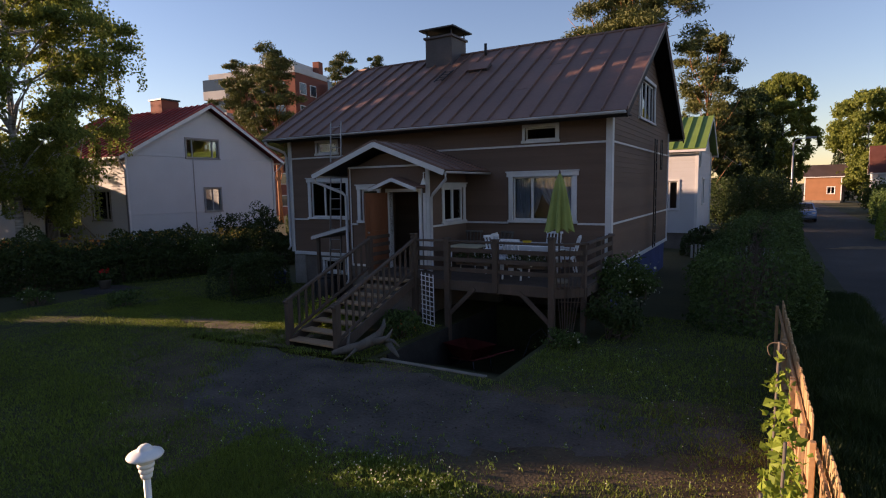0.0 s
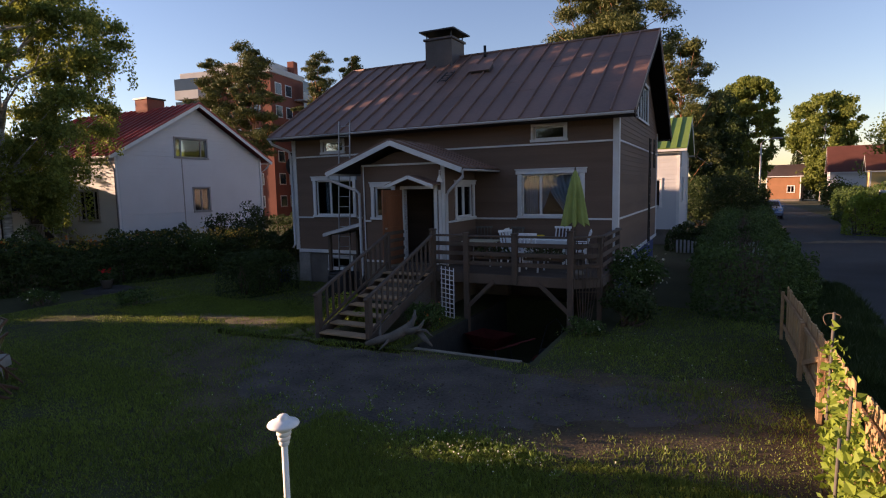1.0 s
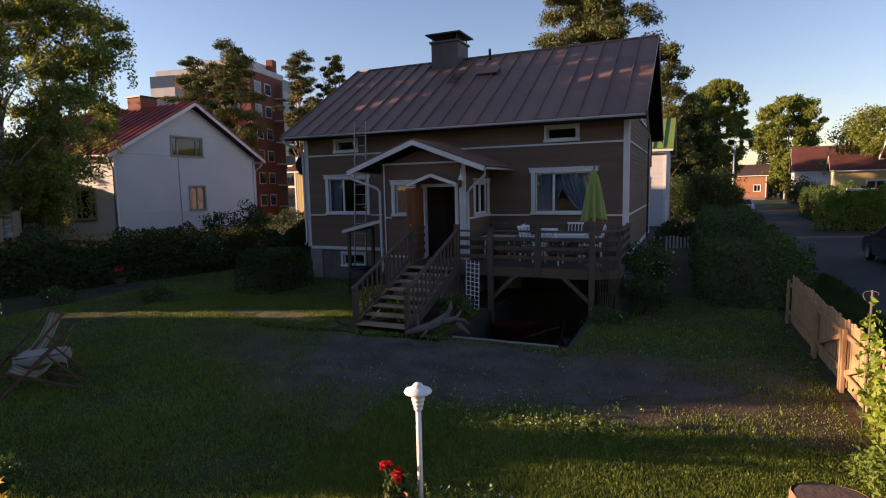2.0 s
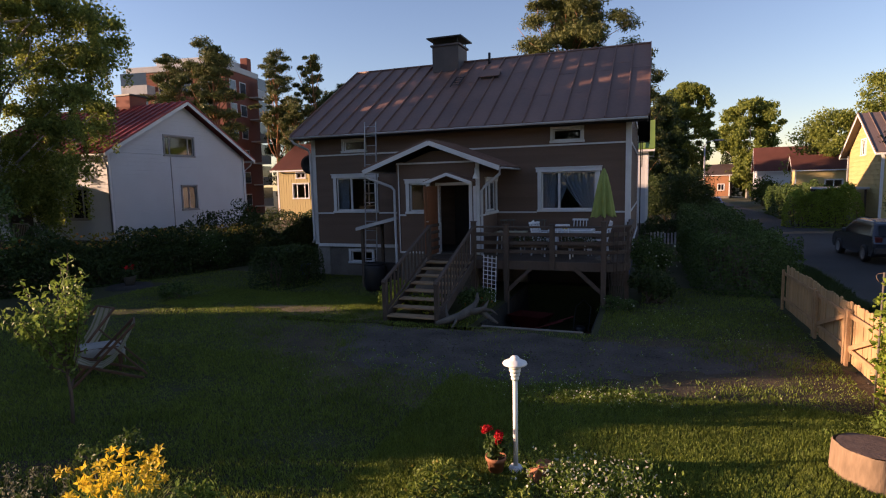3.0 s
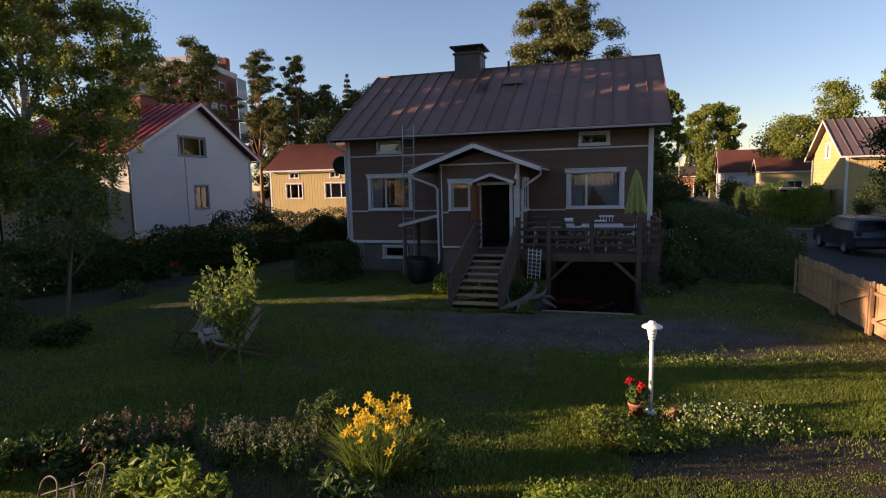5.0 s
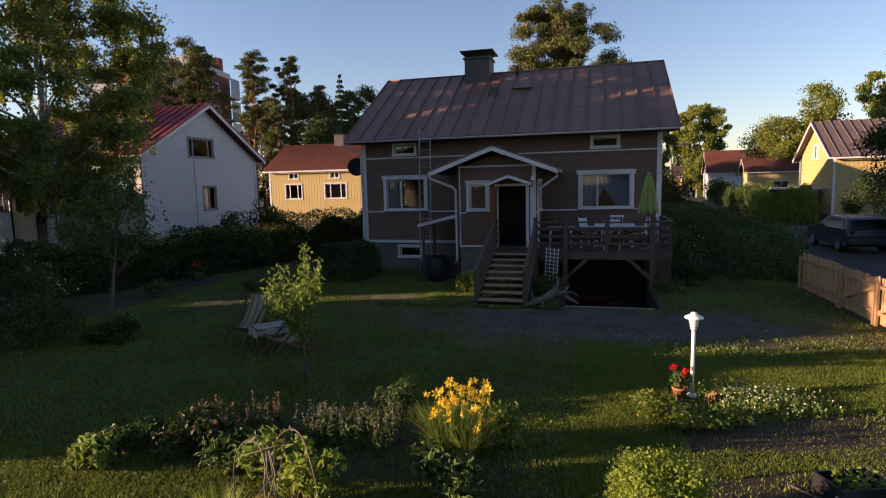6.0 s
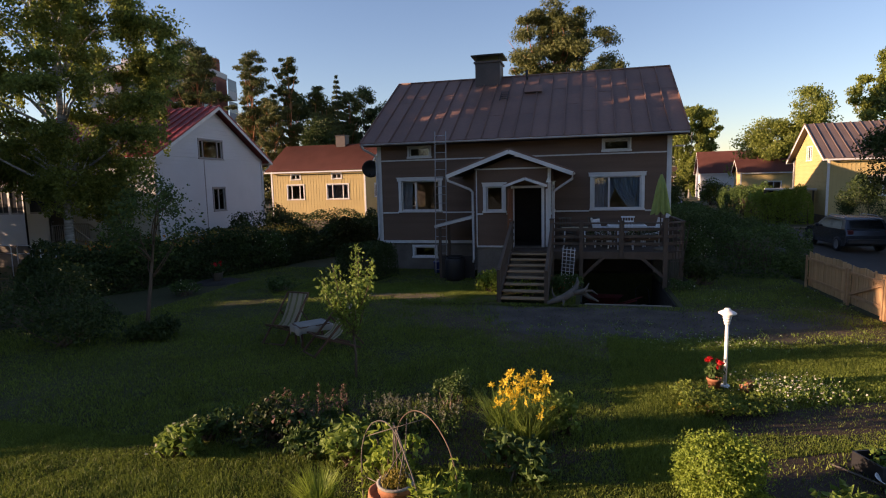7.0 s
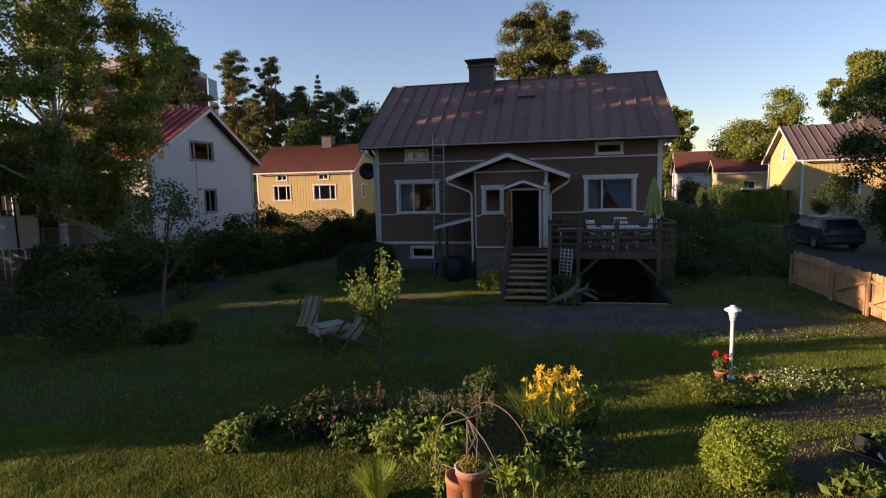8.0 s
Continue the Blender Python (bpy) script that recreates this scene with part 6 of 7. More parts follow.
# the large birch in the neighbouring yard
clumps_tree("birch", "tall white-trunked birch with drooping leafy branches", (-12.2, -3.2, 0), 16.5, 4.5, M_BIRCHBARK, L_BIRCH, 140000, 0.125, 11, 0.17, 0.17, 200, 0.60, 0.35, (0.012, 0.0), "birch tree", 0.52, 60, shape=1.35, strands=420, clear=0.15, puff=0.14)
# unseen trees and tall hedges added to the west, to throw long shadows over the yard
for k, (x, y, h, r, base) in enumerate(((-22.5, -11.4, 10.6, 3.7, 0.45), (-20.5, -15.0, 12.0, 3.6, 0.42), (-31.3, -1.7, 10.0, 3.2, 0.10))):
    clumps_tree("maple", "unseen leafy maple placed to shade the yard and houses", (x, y, 0), h, r, M_BARK, L_DARK, 24000, 0.32, 40 + k, 0.22, base, 70, 1.3, 0.2, (0, 0), "maple tree", 0.9, 12, group="west trees", shape=1.2)


def west(u, v):
    """A place u metres across and v metres along the way of the sunlight."""
    return (0.339 * u + 0.941 * v, -0.941 * u + 0.339 * v)


# added shade casters: heights and gaps shape the sunlit strips on the lawn
for k, (u0, u1, h) in enumerate(((-2.0, 5.1, 7.0), (5.1, 6.9, 2.1), (6.9, 9.5, 6.5), (9.3, 11.6, 4.8), (11.6, 13.2, 4.1), (13.1, 14.0, 4.1), (14.0, 14.9, 3.0))):
    hedge("tall_hedge", "unseen tall hedge placed to shade the yard", [west(u0, -18.0), west((u0 + u1) / 2, -18.2), west(u1, -18.0)], 1.6, h, L_DARK, int(2600 * (u1 - u0 + 0.8) * h / 5), 0.30, 50 + k, lumps=0.1)

# another unseen hedge, added to keep sun off the veranda
hedge("tall_hedge", "unseen tall hedge placed to shade the veranda", [(-23.4, -9.0), (-25.4, -4.0), (-26.4, 1.0)], 1.6, 3.9, L_DARK, 12000, 0.30, 58, lumps=0.1)

# pines, spruces and birches behind the houses
pine("scots_pine", "tall Scots pine with a rounded crown", (5.9, 24.6, 0), 16.3, 4.1, 54000, 0.24, 21, 0.70, 26, puff=0.8)
pine("scots_pine", "tall Scots pine before the apartment block", (-27.8, 26.0, 0), 16.7, 3.0, 36000, 0.28, 22, 0.42, 26)
pine("scots_pine", "tall Scots pine before the apartment block", (-33.0, 26.6, 0), 16.2, 2.8, 32000, 0.28, 23, 0.40, 26)
pine("scots_pine", "slender pine beside the apartment block", (-30.5, 38.8, 0), 18.8, 2.5, 20000, 0.30, 24, 0.52, 20)
pine("scots_pine", "slender pale-trunked pine beside the apartment block", (-26.9, 41.3, 0), 18.7, 2.2, 22000, 0.30, 25, 0.45, 24)
for k, (x, y, h, r) in enumerate(((-26.5, 37.0, 13.0, 2.4), (-24.0, 44.0, 15.6, 2.6), (-21.5, 39.0, 11.5, 2.3), (-21.0, 46.5, 15.2, 2.6))):
    pine("scots_pine", "dense pine among the trees behind the houses", (x, y, 0), h, r, 22000, 0.32, 130 + k, 0.15, 26)
for k, (x, y, h, r) in enumerate(((-20.0, 35.5, 10.0, 2.4), (-26.0, 48.0, 14.5, 2.8), (-31.0, 51.0, 16.0, 2.8), (-15.0, 42.5, 10.8, 2.6), (-33.5, 45.0, 14.0, 2.8), (-18.3, 52.0, 14.0, 2.8))):
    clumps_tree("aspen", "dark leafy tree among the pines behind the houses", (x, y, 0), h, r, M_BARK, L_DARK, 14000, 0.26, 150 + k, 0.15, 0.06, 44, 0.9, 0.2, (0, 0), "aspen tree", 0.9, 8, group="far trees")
spruce("spruce", "tall dark spruce behind the yellow house", (-28.5, 59.0, 0), 20.8, 3.2, 14000, 0.42, 27)
spruce("spruce", "dark spruce behind the yellow house", (-24.0, 53.0, 0), 15.0, 3.0, 10000, 0.42, 28)
# birches away from the sun: their shade is put into the dark leaf colour
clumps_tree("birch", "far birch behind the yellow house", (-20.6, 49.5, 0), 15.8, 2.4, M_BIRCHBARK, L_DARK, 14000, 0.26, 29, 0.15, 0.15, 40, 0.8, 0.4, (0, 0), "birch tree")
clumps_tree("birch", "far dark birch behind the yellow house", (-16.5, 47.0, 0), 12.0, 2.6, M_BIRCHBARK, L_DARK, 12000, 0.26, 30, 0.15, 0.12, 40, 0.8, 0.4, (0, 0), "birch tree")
pine("scots_pine", "dark pine leaning over the green roof", (10.2, 34.0, 0), 14.2, 2.9, 30000, 0.28, 33, 0.35, 26)
# street birches: sunlit ones in bright leaves, shaded ones coloured dark
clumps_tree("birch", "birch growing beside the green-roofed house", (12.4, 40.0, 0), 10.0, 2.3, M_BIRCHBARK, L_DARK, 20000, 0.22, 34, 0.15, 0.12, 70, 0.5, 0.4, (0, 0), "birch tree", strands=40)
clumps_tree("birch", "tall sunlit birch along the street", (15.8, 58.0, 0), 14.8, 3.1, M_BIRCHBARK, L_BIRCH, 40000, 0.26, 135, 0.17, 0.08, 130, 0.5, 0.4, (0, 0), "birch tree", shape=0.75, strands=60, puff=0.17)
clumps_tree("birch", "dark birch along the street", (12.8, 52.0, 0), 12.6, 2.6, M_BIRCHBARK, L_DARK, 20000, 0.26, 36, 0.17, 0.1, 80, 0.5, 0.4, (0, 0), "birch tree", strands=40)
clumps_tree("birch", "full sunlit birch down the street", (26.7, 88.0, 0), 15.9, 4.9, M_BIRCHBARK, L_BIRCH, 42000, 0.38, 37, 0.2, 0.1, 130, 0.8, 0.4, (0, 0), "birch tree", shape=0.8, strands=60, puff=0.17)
clumps_tree("linden", "rounded green tree behind the annex", (30.2, 55.5, 0), 10.0, 4.0, M_BARK, L_BIRCH, 24000, 0.26, 38, 0.2, 0.1, 60, 1.1, 0.2, (0, 0), "linden tree")
clumps_tree("birch", "tall birch behind the yellow house", (33.9, 53.5, 0), 13.4, 2.4, M_BIRCHBARK, L_BIRCH, 18000, 0.26, 39, 0.2, 0.1, 70, 1.0, 0.4, (0, 0), "birch tree")
clumps_tree("birch", "tall drooping birch beyond the yellow house", (34.6, 37.5, 0), 14.2, 3.3, M_BIRCHBARK, L_BIRCH, 32000, 0.22, 61, 0.2, 0.12, 90, 0.5, 0.6, (0, 0), "birch tree", strands=110, puff=0.16)
clumps_tree("maple", "dark leafy maple by the parked car", (22.6, 6.4, 0), 8.0, 2.7, M_BARK, L_DARK, 40000, 0.13, 62, 0.16, 0.08, 90, 0.5, 0.2, (0, 0), "maple tree")
# unseen trees added behind the camera, to darken window reflections and the facade
for k, (x, y, h, r) in enumerate(((-20, -36, 13, 5.0), (-9, -41, 14, 5.2), (3, -38, 12.5, 5.0), (14, -42, 14.5, 5.4), (25, -37, 12, 5.0), (36, -32, 13, 5.0))):
    clumps_tree("maple", "unseen leafy maple added behind the camera", (x, y, 0), h, r, M_BARK, L_DARK, 12000, 0.42, 140 + k, 0.24, 0.08, 50, 1.5, 0.2, (0, 0), "maple tree", 0.9, 10, group="south trees", shape=1.2)
shrub("tall_bush", "dark leafy bush by the yellow house", (24.6, 18.0, 0), 1.5, 4.0, L_DARK, 5000, 0.12, 63)
shrub("tall_bush", "dark dense bush under the maple by the car", (21.6, 4.4, 0), 1.2, 2.7, L_DARK, 7000, 0.11, 64, clumps=24)
spruce("spruce", "small far spruce above the roofs", (24.0, 92.0, 0), 11.0, 2.2, 2500, 0.5, 64)

# hedges
hedge("hedge", "broad dark green clipped hedge along the street", [(14.2, -0.2), (14.1, 6.0), (14.3, 14.0), (14.9, 26.0)], 2.7, 1.62, L_HEDGE, 52000, 0.085, 70)
hedge("hedge", "dark garden hedge between the two yards", [(-8.6, -7.5), (-6.6, -2.5), (-5.0, 3.5), (-4.4, 10.0), (-4.2, 19.0)], 2.2, 1.34, L_DARK, 120000, 0.115, 71, lumps=0.34, stems=0.5)
hedge("hedge", "dark hedge before the yellow house", [(-17.0, 17.0), (-10.0, 16.5), (-3.0, 16.0)], 1.6, 1.45, L_DARK, 12000, 0.13, 72, lumps=0.3)
hedge("hedge", "sunlit lime-green hedge by the street", [(20.3, 24.2), (21.8, 24.1), (23.4, 24.0)], 2.0, 2.25, L_LIME, 14000, 0.13, 73, lumps=0.25)
hedge("hedge", "dark green hedge further down the street", [(22.4, 31.5), (22.8, 42.0)], 2.6, 2.4, L_HEDGE, 9000, 0.17, 74, lumps=0.3)
hedge("hedge", "dark shrubs before the white neighbour", [(11.4, 13.4), (13.0, 13.2), (14.6, 13.6)], 1.2, 1.05, L_DARK, 6000, 0.12, 75, lumps=0.35)
for k, (x, y, r, h) in enumerate(((13.8, 27.0, 2.6, 4.4), (12.2, 30.0, 2.4, 3.8), (15.2, 34.0, 1.7, 3.2))):
    shrub("lilac", "large dark lilac by the street", (x, y, 0), r, h, L_DARK, 9000, 0.14, 80 + k, clumps=20, group="street lilacs")
for k, (x, y, r, h) in enumerate(((24.2, 57.0, 2.2, 3.4), (27.2, 47.0, 1.5, 2.6))):
    shrub("lilac", "dark rounded lilac before the far houses", (x, y, 0), r, h, L_HEDGE, 5000, 0.2, 280 + k, clumps=20, group="far lilacs")
for k, (x, y, r, h) in enumerate(((-9.9, 5.4, 1.0, 3.0), (-8.4, 6.3, 1.0, 3.2))):
    shrub("rose_bush", "tall arching dark rose bush before the white gable", (x, y, 0), r, h, L_DARK, 1800, 0.12, 84 + k, clumps=16, group="rose bushes")
shrub("white_rose", "loose shrub with small white flowers", (-5.4, 0.0, 0), 1.1, 1.7, L_HEDGE, 2600, 0.09, 86, bloom=F_WHITE, nb=120, bs=0.06)
hedge("clipped_bush", "dense clipped square bush on the lawn", [(0.05, -2.95), (0.25, -2.2), (0.45, -1.45)], 1.65, 1.22, L_DARK, 16000, 0.06, 87, lumps=0.07, category="bush")
shrub("mock_orange", "pale flowering shrub at the house corner", (11.55, -1.0, 0), 0.9, 1.75, L_HEDGE, 3600, 0.085, 88, clumps=9, bloom=F_WHITE, nb=130, bs=0.06)
shrub("dark_shrub", "dark leafy shrub below the terrace corner", (11.6, -2.3, 0), 0.7, 1.0, L_DARK, 2400, 0.08, 89)
shrub("climbing_plant", "green climber beside the terrace stairs", (7.55, -4.2, 0), 0.62, 0.62, L_HEDGE, 1500, 0.07, 90, bloom=F_ORANGE, nb=30, bs=0.05)
shrub("rock_plants", "low trailing plants and white flowers by the corner post", (10.85, -3.35, 0), 0.5, 0.32, L_HEDGE, 1100, 0.06, 190, bloom=F_WHITE, nb=40, bs=0.05)
shrub("fern", "bright green fern clump beside the stairs", (5.2, -4.3, 0), 0.55, 0.65, L_LIME, 1500, 0.10, 91)
shrub("fern", "green leaves growing under the open stairs", (6.35, -4.6, 0), 0.55, 0.5, L_LIME, 1300, 0.10, 92)
for k, (x, y, r, h) in enumerate(((-3.2, -11.6, 1.3, 1.15), (-5.6, -10.0, 1.6, 1.5), (-1.5, -10.9, 0.6, 0.5), (-7.8, -11.5, 1.8, 2.0))):
    shrub("currant_bush", "low dark currant bush on the lawn", (x, y, 0), r, h, L_DARK, 3600, 0.08, 93 + k, clumps=18, group="currant bushes")
shrub("phlox", "small leafy plant on the open lawn", (-1.6, -5.2, 0), 0.6, 0.5, L_HEDGE, 900, 0.08, 98)
shrub("phlox", "small leafy plant on the open lawn", (-4.4, -6.2, 0), 0.5, 0.5, L_HEDGE, 800, 0.08, 99, bloom=F_WHITE, nb=30, bs=0.06)
# flowers along the hedge; yellow tips also put its sunlit top into colour
rng = np.random.default_rng(5)
fp = thing("hedge_flowers", "orange blooms and sunlit-yellow tips along the garden hedge", "flowers", kind="stuff")
s = rng.uniform(0, 1, (900, 1))
line = np.array((-8.6, -7.0)) * (1 - s) + np.array((-5.2, 2.5)) * s
leaves("yellow_tips", np.hstack([line + rng.normal(0, 0.45, (900, 2)), rng.uniform(1.25, 1.75, (900, 1))]), 0.12, F_YGREEN, fp, rng)
s = rng.uniform(0, 0.6, (90, 1))
line = np.array((-8.0, -6.6)) * (1 - s) + np.array((-5.4, 2.0)) * s
leaves("orange_blooms", np.hstack([line + rng.normal(0, 0.35, (90, 2)), rng.uniform(1.2, 1.75, (90, 1))]), 0.09, F_ORANGE, fp, rng, aspect=0.9)

# young tree on the lawn, and the crooked old one
def sapling(at, seed):
    """A young fruit tree: a thin stem and steep whippy shoots, leafy along their length."""
    rng = np.random.default_rng(seed)
    t = thing("young_apple_tree", "young apple tree with fresh sunlit leaves", "apple tree", at)
    part("trunk", tube(bmesh.new(), [(0, 0, -0.05), (0.015, 0.01, 0.4), (-0.01, 0.0, 0.8), (0.01, 0.0, 1.3)], [0.026, 0.022, 0.019, 0.010], 8), M_BARK, t)
    pts = []
    for k in range(26):
        a, q = k * 2.4 + rng.uniform(-0.3, 0.3), rng.uniform(0.12, 0.72)
        tip = np.array((q * math.cos(a), q * math.sin(a), rng.uniform(1.75, 2.4) - 1.0 * q ** 1.3 * rng.uniform(0.3, 1.1)))
        foot = np.array((0, 0, rng.uniform(0.6, 1.2)))
        s = np.linspace(0, 1, 6)[:, None]
        line = foot + (tip - foot) * np.hstack([s ** 0.65, s ** 0.65, s ** 1.15])
        part("limb", tube(bmesh.new(), line, [0.010, 0.009, 0.007, 0.006, 0.004, 0.003], 5), M_BARK, t)
        f = rng.uniform(0.10, 1.02, (76, 1))
        pts.append(foot + (tip - foot) * np.hstack([f ** 0.65, f ** 0.65, f ** 1.15]) + rng.normal(0, 0.046, (76, 3)))
    leaves("crown", np.vstack(pts), 0.078, L_FRESH, t, rng, aspect=0.5, upright=0.15)
    return t


sapling((4.12, -12.46, 0), 101)
clumps_tree("crooked_apple_tree", "crooked sparse old apple tree on the lawn", (-2.5, -10.0, 0), 3.5, 1.0, M_BARK, L_HEDGE, 2400, 0.085, 102, 0.045, 0.48, 26, 0.30, 0.1, (0.10, 0.10), "apple tree", 1.0, 9)
# patio stone with a potted plant near the hedge
ps = thing("stone_slab", "grey stone slab set in the lawn", "stone slab", (-4.9, -3.9, 0))
part("slab", lathe(bmesh.new(), [(0.0, 0.08), (0.66, 0.08), (0.72, 0.04), (0.84, -0.05)], 9), M_DARKSTONE, ps)
pp = thing("potted_geranium", "red-flowered potted plant on the stone slab", "potted plant", (-4.9, -3.9, 0.08))
part("pot", lathe(bmesh.new(), [(0, 0), (0.14, 0), (0.2, 0.28), (0.22, 0.3), (0.19, 0.3), (0.15, 0.2), (0, 0.2)], 16), M_LOG, pp)
leaves("foliage", blob_points(rng, 300, (0, 0, 0.42), (0.3, 0.3, 0.2), 0.2), 0.09, L_DARK, pp, rng)
leaves("blooms", blob_points(rng, 22, (0, 0, 0.6), (0.2, 0.2, 0.1), 0.3), 0.08, F_RED, pp, rng, aspect=0.9)


# ---------- garden things ----------
gl = thing("garden_lamp", "white post lamp with a wide shade on the lawn", "garden lamp", (10.23, -11.78, 0))
part("post", tube(bmesh.new(), [(0, 0, -0.05), (0.0, 0, 1.06)], 0.027, 14), M_LAMPW, gl)
part("base_plate", lathe(bmesh.new(), [(0.0, 0.05), (0.06, 0.05), (0.09, 0.0)], 16), M_LAMPW, gl)
for z0, q in ((1.035, 0.044), (1.078, 0.054), (1.121, 0.063), (1.164, 0.072)):
    part("neck_ring", lathe(bmesh.new(), [(0.0, z0), (q * 0.72, z0), (q * 0.9, z0 + 0.006), (q, z0 + 0.020), (q, z0 + 0.034), (q * 0.86, z0 + 0.043), (0.0, z0 + 0.043)], 24), M_LAMPW, gl)
part("shade", lathe(bmesh.new(), [(0.05, 1.205), (0.130, 1.215), (0.136, 1.225), (0.128, 1.24), (0.07, 1.268), (0.052, 1.272), (0.05, 1.29), (0.036, 1.305), (0.0, 1.31)], 28), M_LAMPW, gl)


def terracotta(at, r, h, name="flower_pot", label="small empty terracotta flower pot", lying=False):
    p = thing(name, label, "flower pot", at, group="terracotta pots")
    if lying:
        p.matrix_basis = pose(*at, 80, 0, 60)
    part("pot", lathe(bmesh.new(), [(0, 0), (r * 0.68, 0), (r * 0.92, h * 0.78), (r, h * 0.78), (r, h), (r * 0.9, h), (r * 0.84, h * 0.8), (0, h * 0.78)], 22), M_TERRA, p)
    return p


def geranium(at, seed):
    p = terracotta(at, 0.115, 0.17, "potted_geranium", "scarlet geranium in a terracotta pot beside the lamp")
    rng = np.random.default_rng(seed)
    part("soil", lathe(bmesh.new(), [(0.0, 0.145), (0.098, 0.142)], 16), M_SOIL, p)
    leaves("foliage", blob_points(rng, 260, (0, 0, 0.27), (0.14, 0.14, 0.12), 0.2), 0.055, L_HEDGE, p, rng, aspect=0.9)
    for k in range(7):
        a, r, z = rng.uniform(0, 6.28), rng.uniform(0.02, 0.14), rng.uniform(0.36, 0.50)
        c = (r * math.cos(a), r * math.sin(a), z)
        f = part("flower_stem", tube(bmesh.new(), [(c[0] * 0.3, c[1] * 0.3, 0.2), c], 0.004, 5), L_HEDGE, p)
        leaves("flower_head", blob_points(rng, 46, c, (0.04, 0.04, 0.034), 0.4), 0.028, F_RED, f, rng, aspect=0.9)
    return p


geranium((10.04, -11.92, 0.03), 3)
terracotta((10.42, -11.90, 0.05), 0.085, 0.15, lying=True)
terracotta((10.56, -11.82, 0.03), 0.09, 0.12)

stump = thing("tree_stump", "pale sawn tree stump standing on the lawn", "stump", (13.82, -10.8, 0))
bm = bmesh.new()
rr = [0.34 * (1 + 0.05 * math.sin(3 * a) + 0.03 * math.sin(7 * a + 1)) for a in np.linspace(0, 2 * math.pi, 28, endpoint=False)]
rings = [[bm.verts.new((rr[k] * s * math.cos(2 * math.pi * k / 28), rr[k] * s * math.sin(2 * math.pi * k / 28), z)) for k in range(28)] for z, s in ((-0.05, 1.06), (0.05, 1.02), (0.33, 0.98), (0.355, 0.95))]
for r0, r1 in zip(rings, rings[1:]):
    for k in range(28):
        bm.faces.new((r0[k], r0[(k + 1) % 28], r1[(k + 1) % 28], r1[k])).smooth = True
part("bark", bm, M_STUMP, stump)
part("cut_face", lathe(bmesh.new(), [(0.315, 0.352), (0.25, 0.356), (0.1, 0.35), (0.0, 0.353)], 28), M_STUMPTOP, stump)

# vine on its pole by the fence
vine = thing("climbing_vine", "sunlit broad-leaved vine climbing stakes by the fence", "vine", (14.50, -8.7, 0))
for k, (x, y, h) in enumerate(((0, 0, 1.9), (0.05, -0.7, 1.3), (-0.1, -1.2, 1.1))):
    part("stake", tube(bmesh.new(), [(x, y, -0.1), (x + 0.02, y, h)], 0.014, 6), M_LOG, vine)
part("tendril", tube(bmesh.new(), [(0.02 + 0.10 * math.sin(a) * (0.4 + 0.1 * a), 0.03 * math.sin(2 * a), 1.72 + 0.11 * a - 0.018 * a * a) for a in np.linspace(0, 5.6, 24)], 0.005, 5), M_BARK, vine)
rng = np.random.default_rng(15)
pts = np.vstack([soft_points(rng, 220, (0.05, 0, 0.9), (0.13, 0.18, 0.8)), soft_points(rng, 420, (0.08, -0.6, 0.6), (0.18, 0.5, 0.7)), soft_points(rng, 420, (0.08, -1.3, 0.45), (0.2, 0.5, 0.6)), blob_points(rng, 14, (0.0, 0, 1.6), (0.08, 0.08, 0.25), 0.1)])
pts = pts[pts[:, 2] > 0.05]
lc = leaves("leaf_cover", pts, 0.085, L_LIME, vine, rng, aspect=0.85, droop=0.25)
lc["kind"] = "stuff"
shrub("fence_shrub", "leafy green growth at the fence foot", (14.45, -10.1, 0), 0.42, 0.6, L_FRESH, 1600, 0.06, 104)


def deckchair(at, rz, label):
    """A folding deckchair: two crossed frames and a sagging striped canvas."""
    c = thing("deckchair", label, "deckchair", at, rz, group="deckchairs")
    for s in (-0.28, 0.28):
        part("frame_leg", beam(bmesh.new(), (s, -0.55, 0.02), (s, 0.42, 0.98), 0.03, 0.045, 0.005), M_CHAIRWOOD, c)
        part("frame_leg", beam(bmesh.new(), (s * 0.88, 0.50, 0.02), (s * 0.88, -0.45, 0.42), 0.03, 0.045, 0.005), M_CHAIRWOOD, c)
        part("prop", beam(bmesh.new(), (s * 1.05, 0.10, 0.64), (s * 1.05, 0.55, 0.10), 0.02, 0.03, 0.004), M_CHAIRWOOD, c)
    part("crossbar", beam(bmesh.new(), (-0.28, 0.42, 0.98), (0.28, 0.42, 0.98), 0.03, 0.03, 0.004), M_CHAIRWOOD, c)
    part("crossbar", beam(bmesh.new(), (-0.26, -0.45, 0.42), (0.26, -0.45, 0.42), 0.03, 0.03, 0.004), M_CHAIRWOOD, c)
    part("crossbar", beam(bmesh.new(), (-0.28, -0.55, 0.03), (0.28, -0.55, 0.03), 0.03, 0.03, 0.004), M_CHAIRWOOD, c)
    curve = [(0.42, 0.99), (0.34, 0.80), (0.22, 0.58), (0.06, 0.38), (-0.10, 0.29), (-0.28, 0.32), (-0.45, 0.44)]
    n = 9
    for k in range(n):
        a, b = -0.24 + 0.48 * k / n, -0.24 + 0.48 * (k + 1) / n
        bm = bmesh.new()
        rows = [[bm.verts.new((x, y, z)) for x in (a, b)] for y, z in curve]
        for r0, r1 in zip(rows, rows[1:]):
            bm.faces.new((r0[0], r0[1], r1[1], r1[0])).smooth = True
        bmesh.ops.solidify(bm, geom=bm.faces[:], thickness=0.004)
        part("canvas_stripe", bm, M_STRIPE2 if k % 3 == 1 else M_STRIPE, c)
    return c


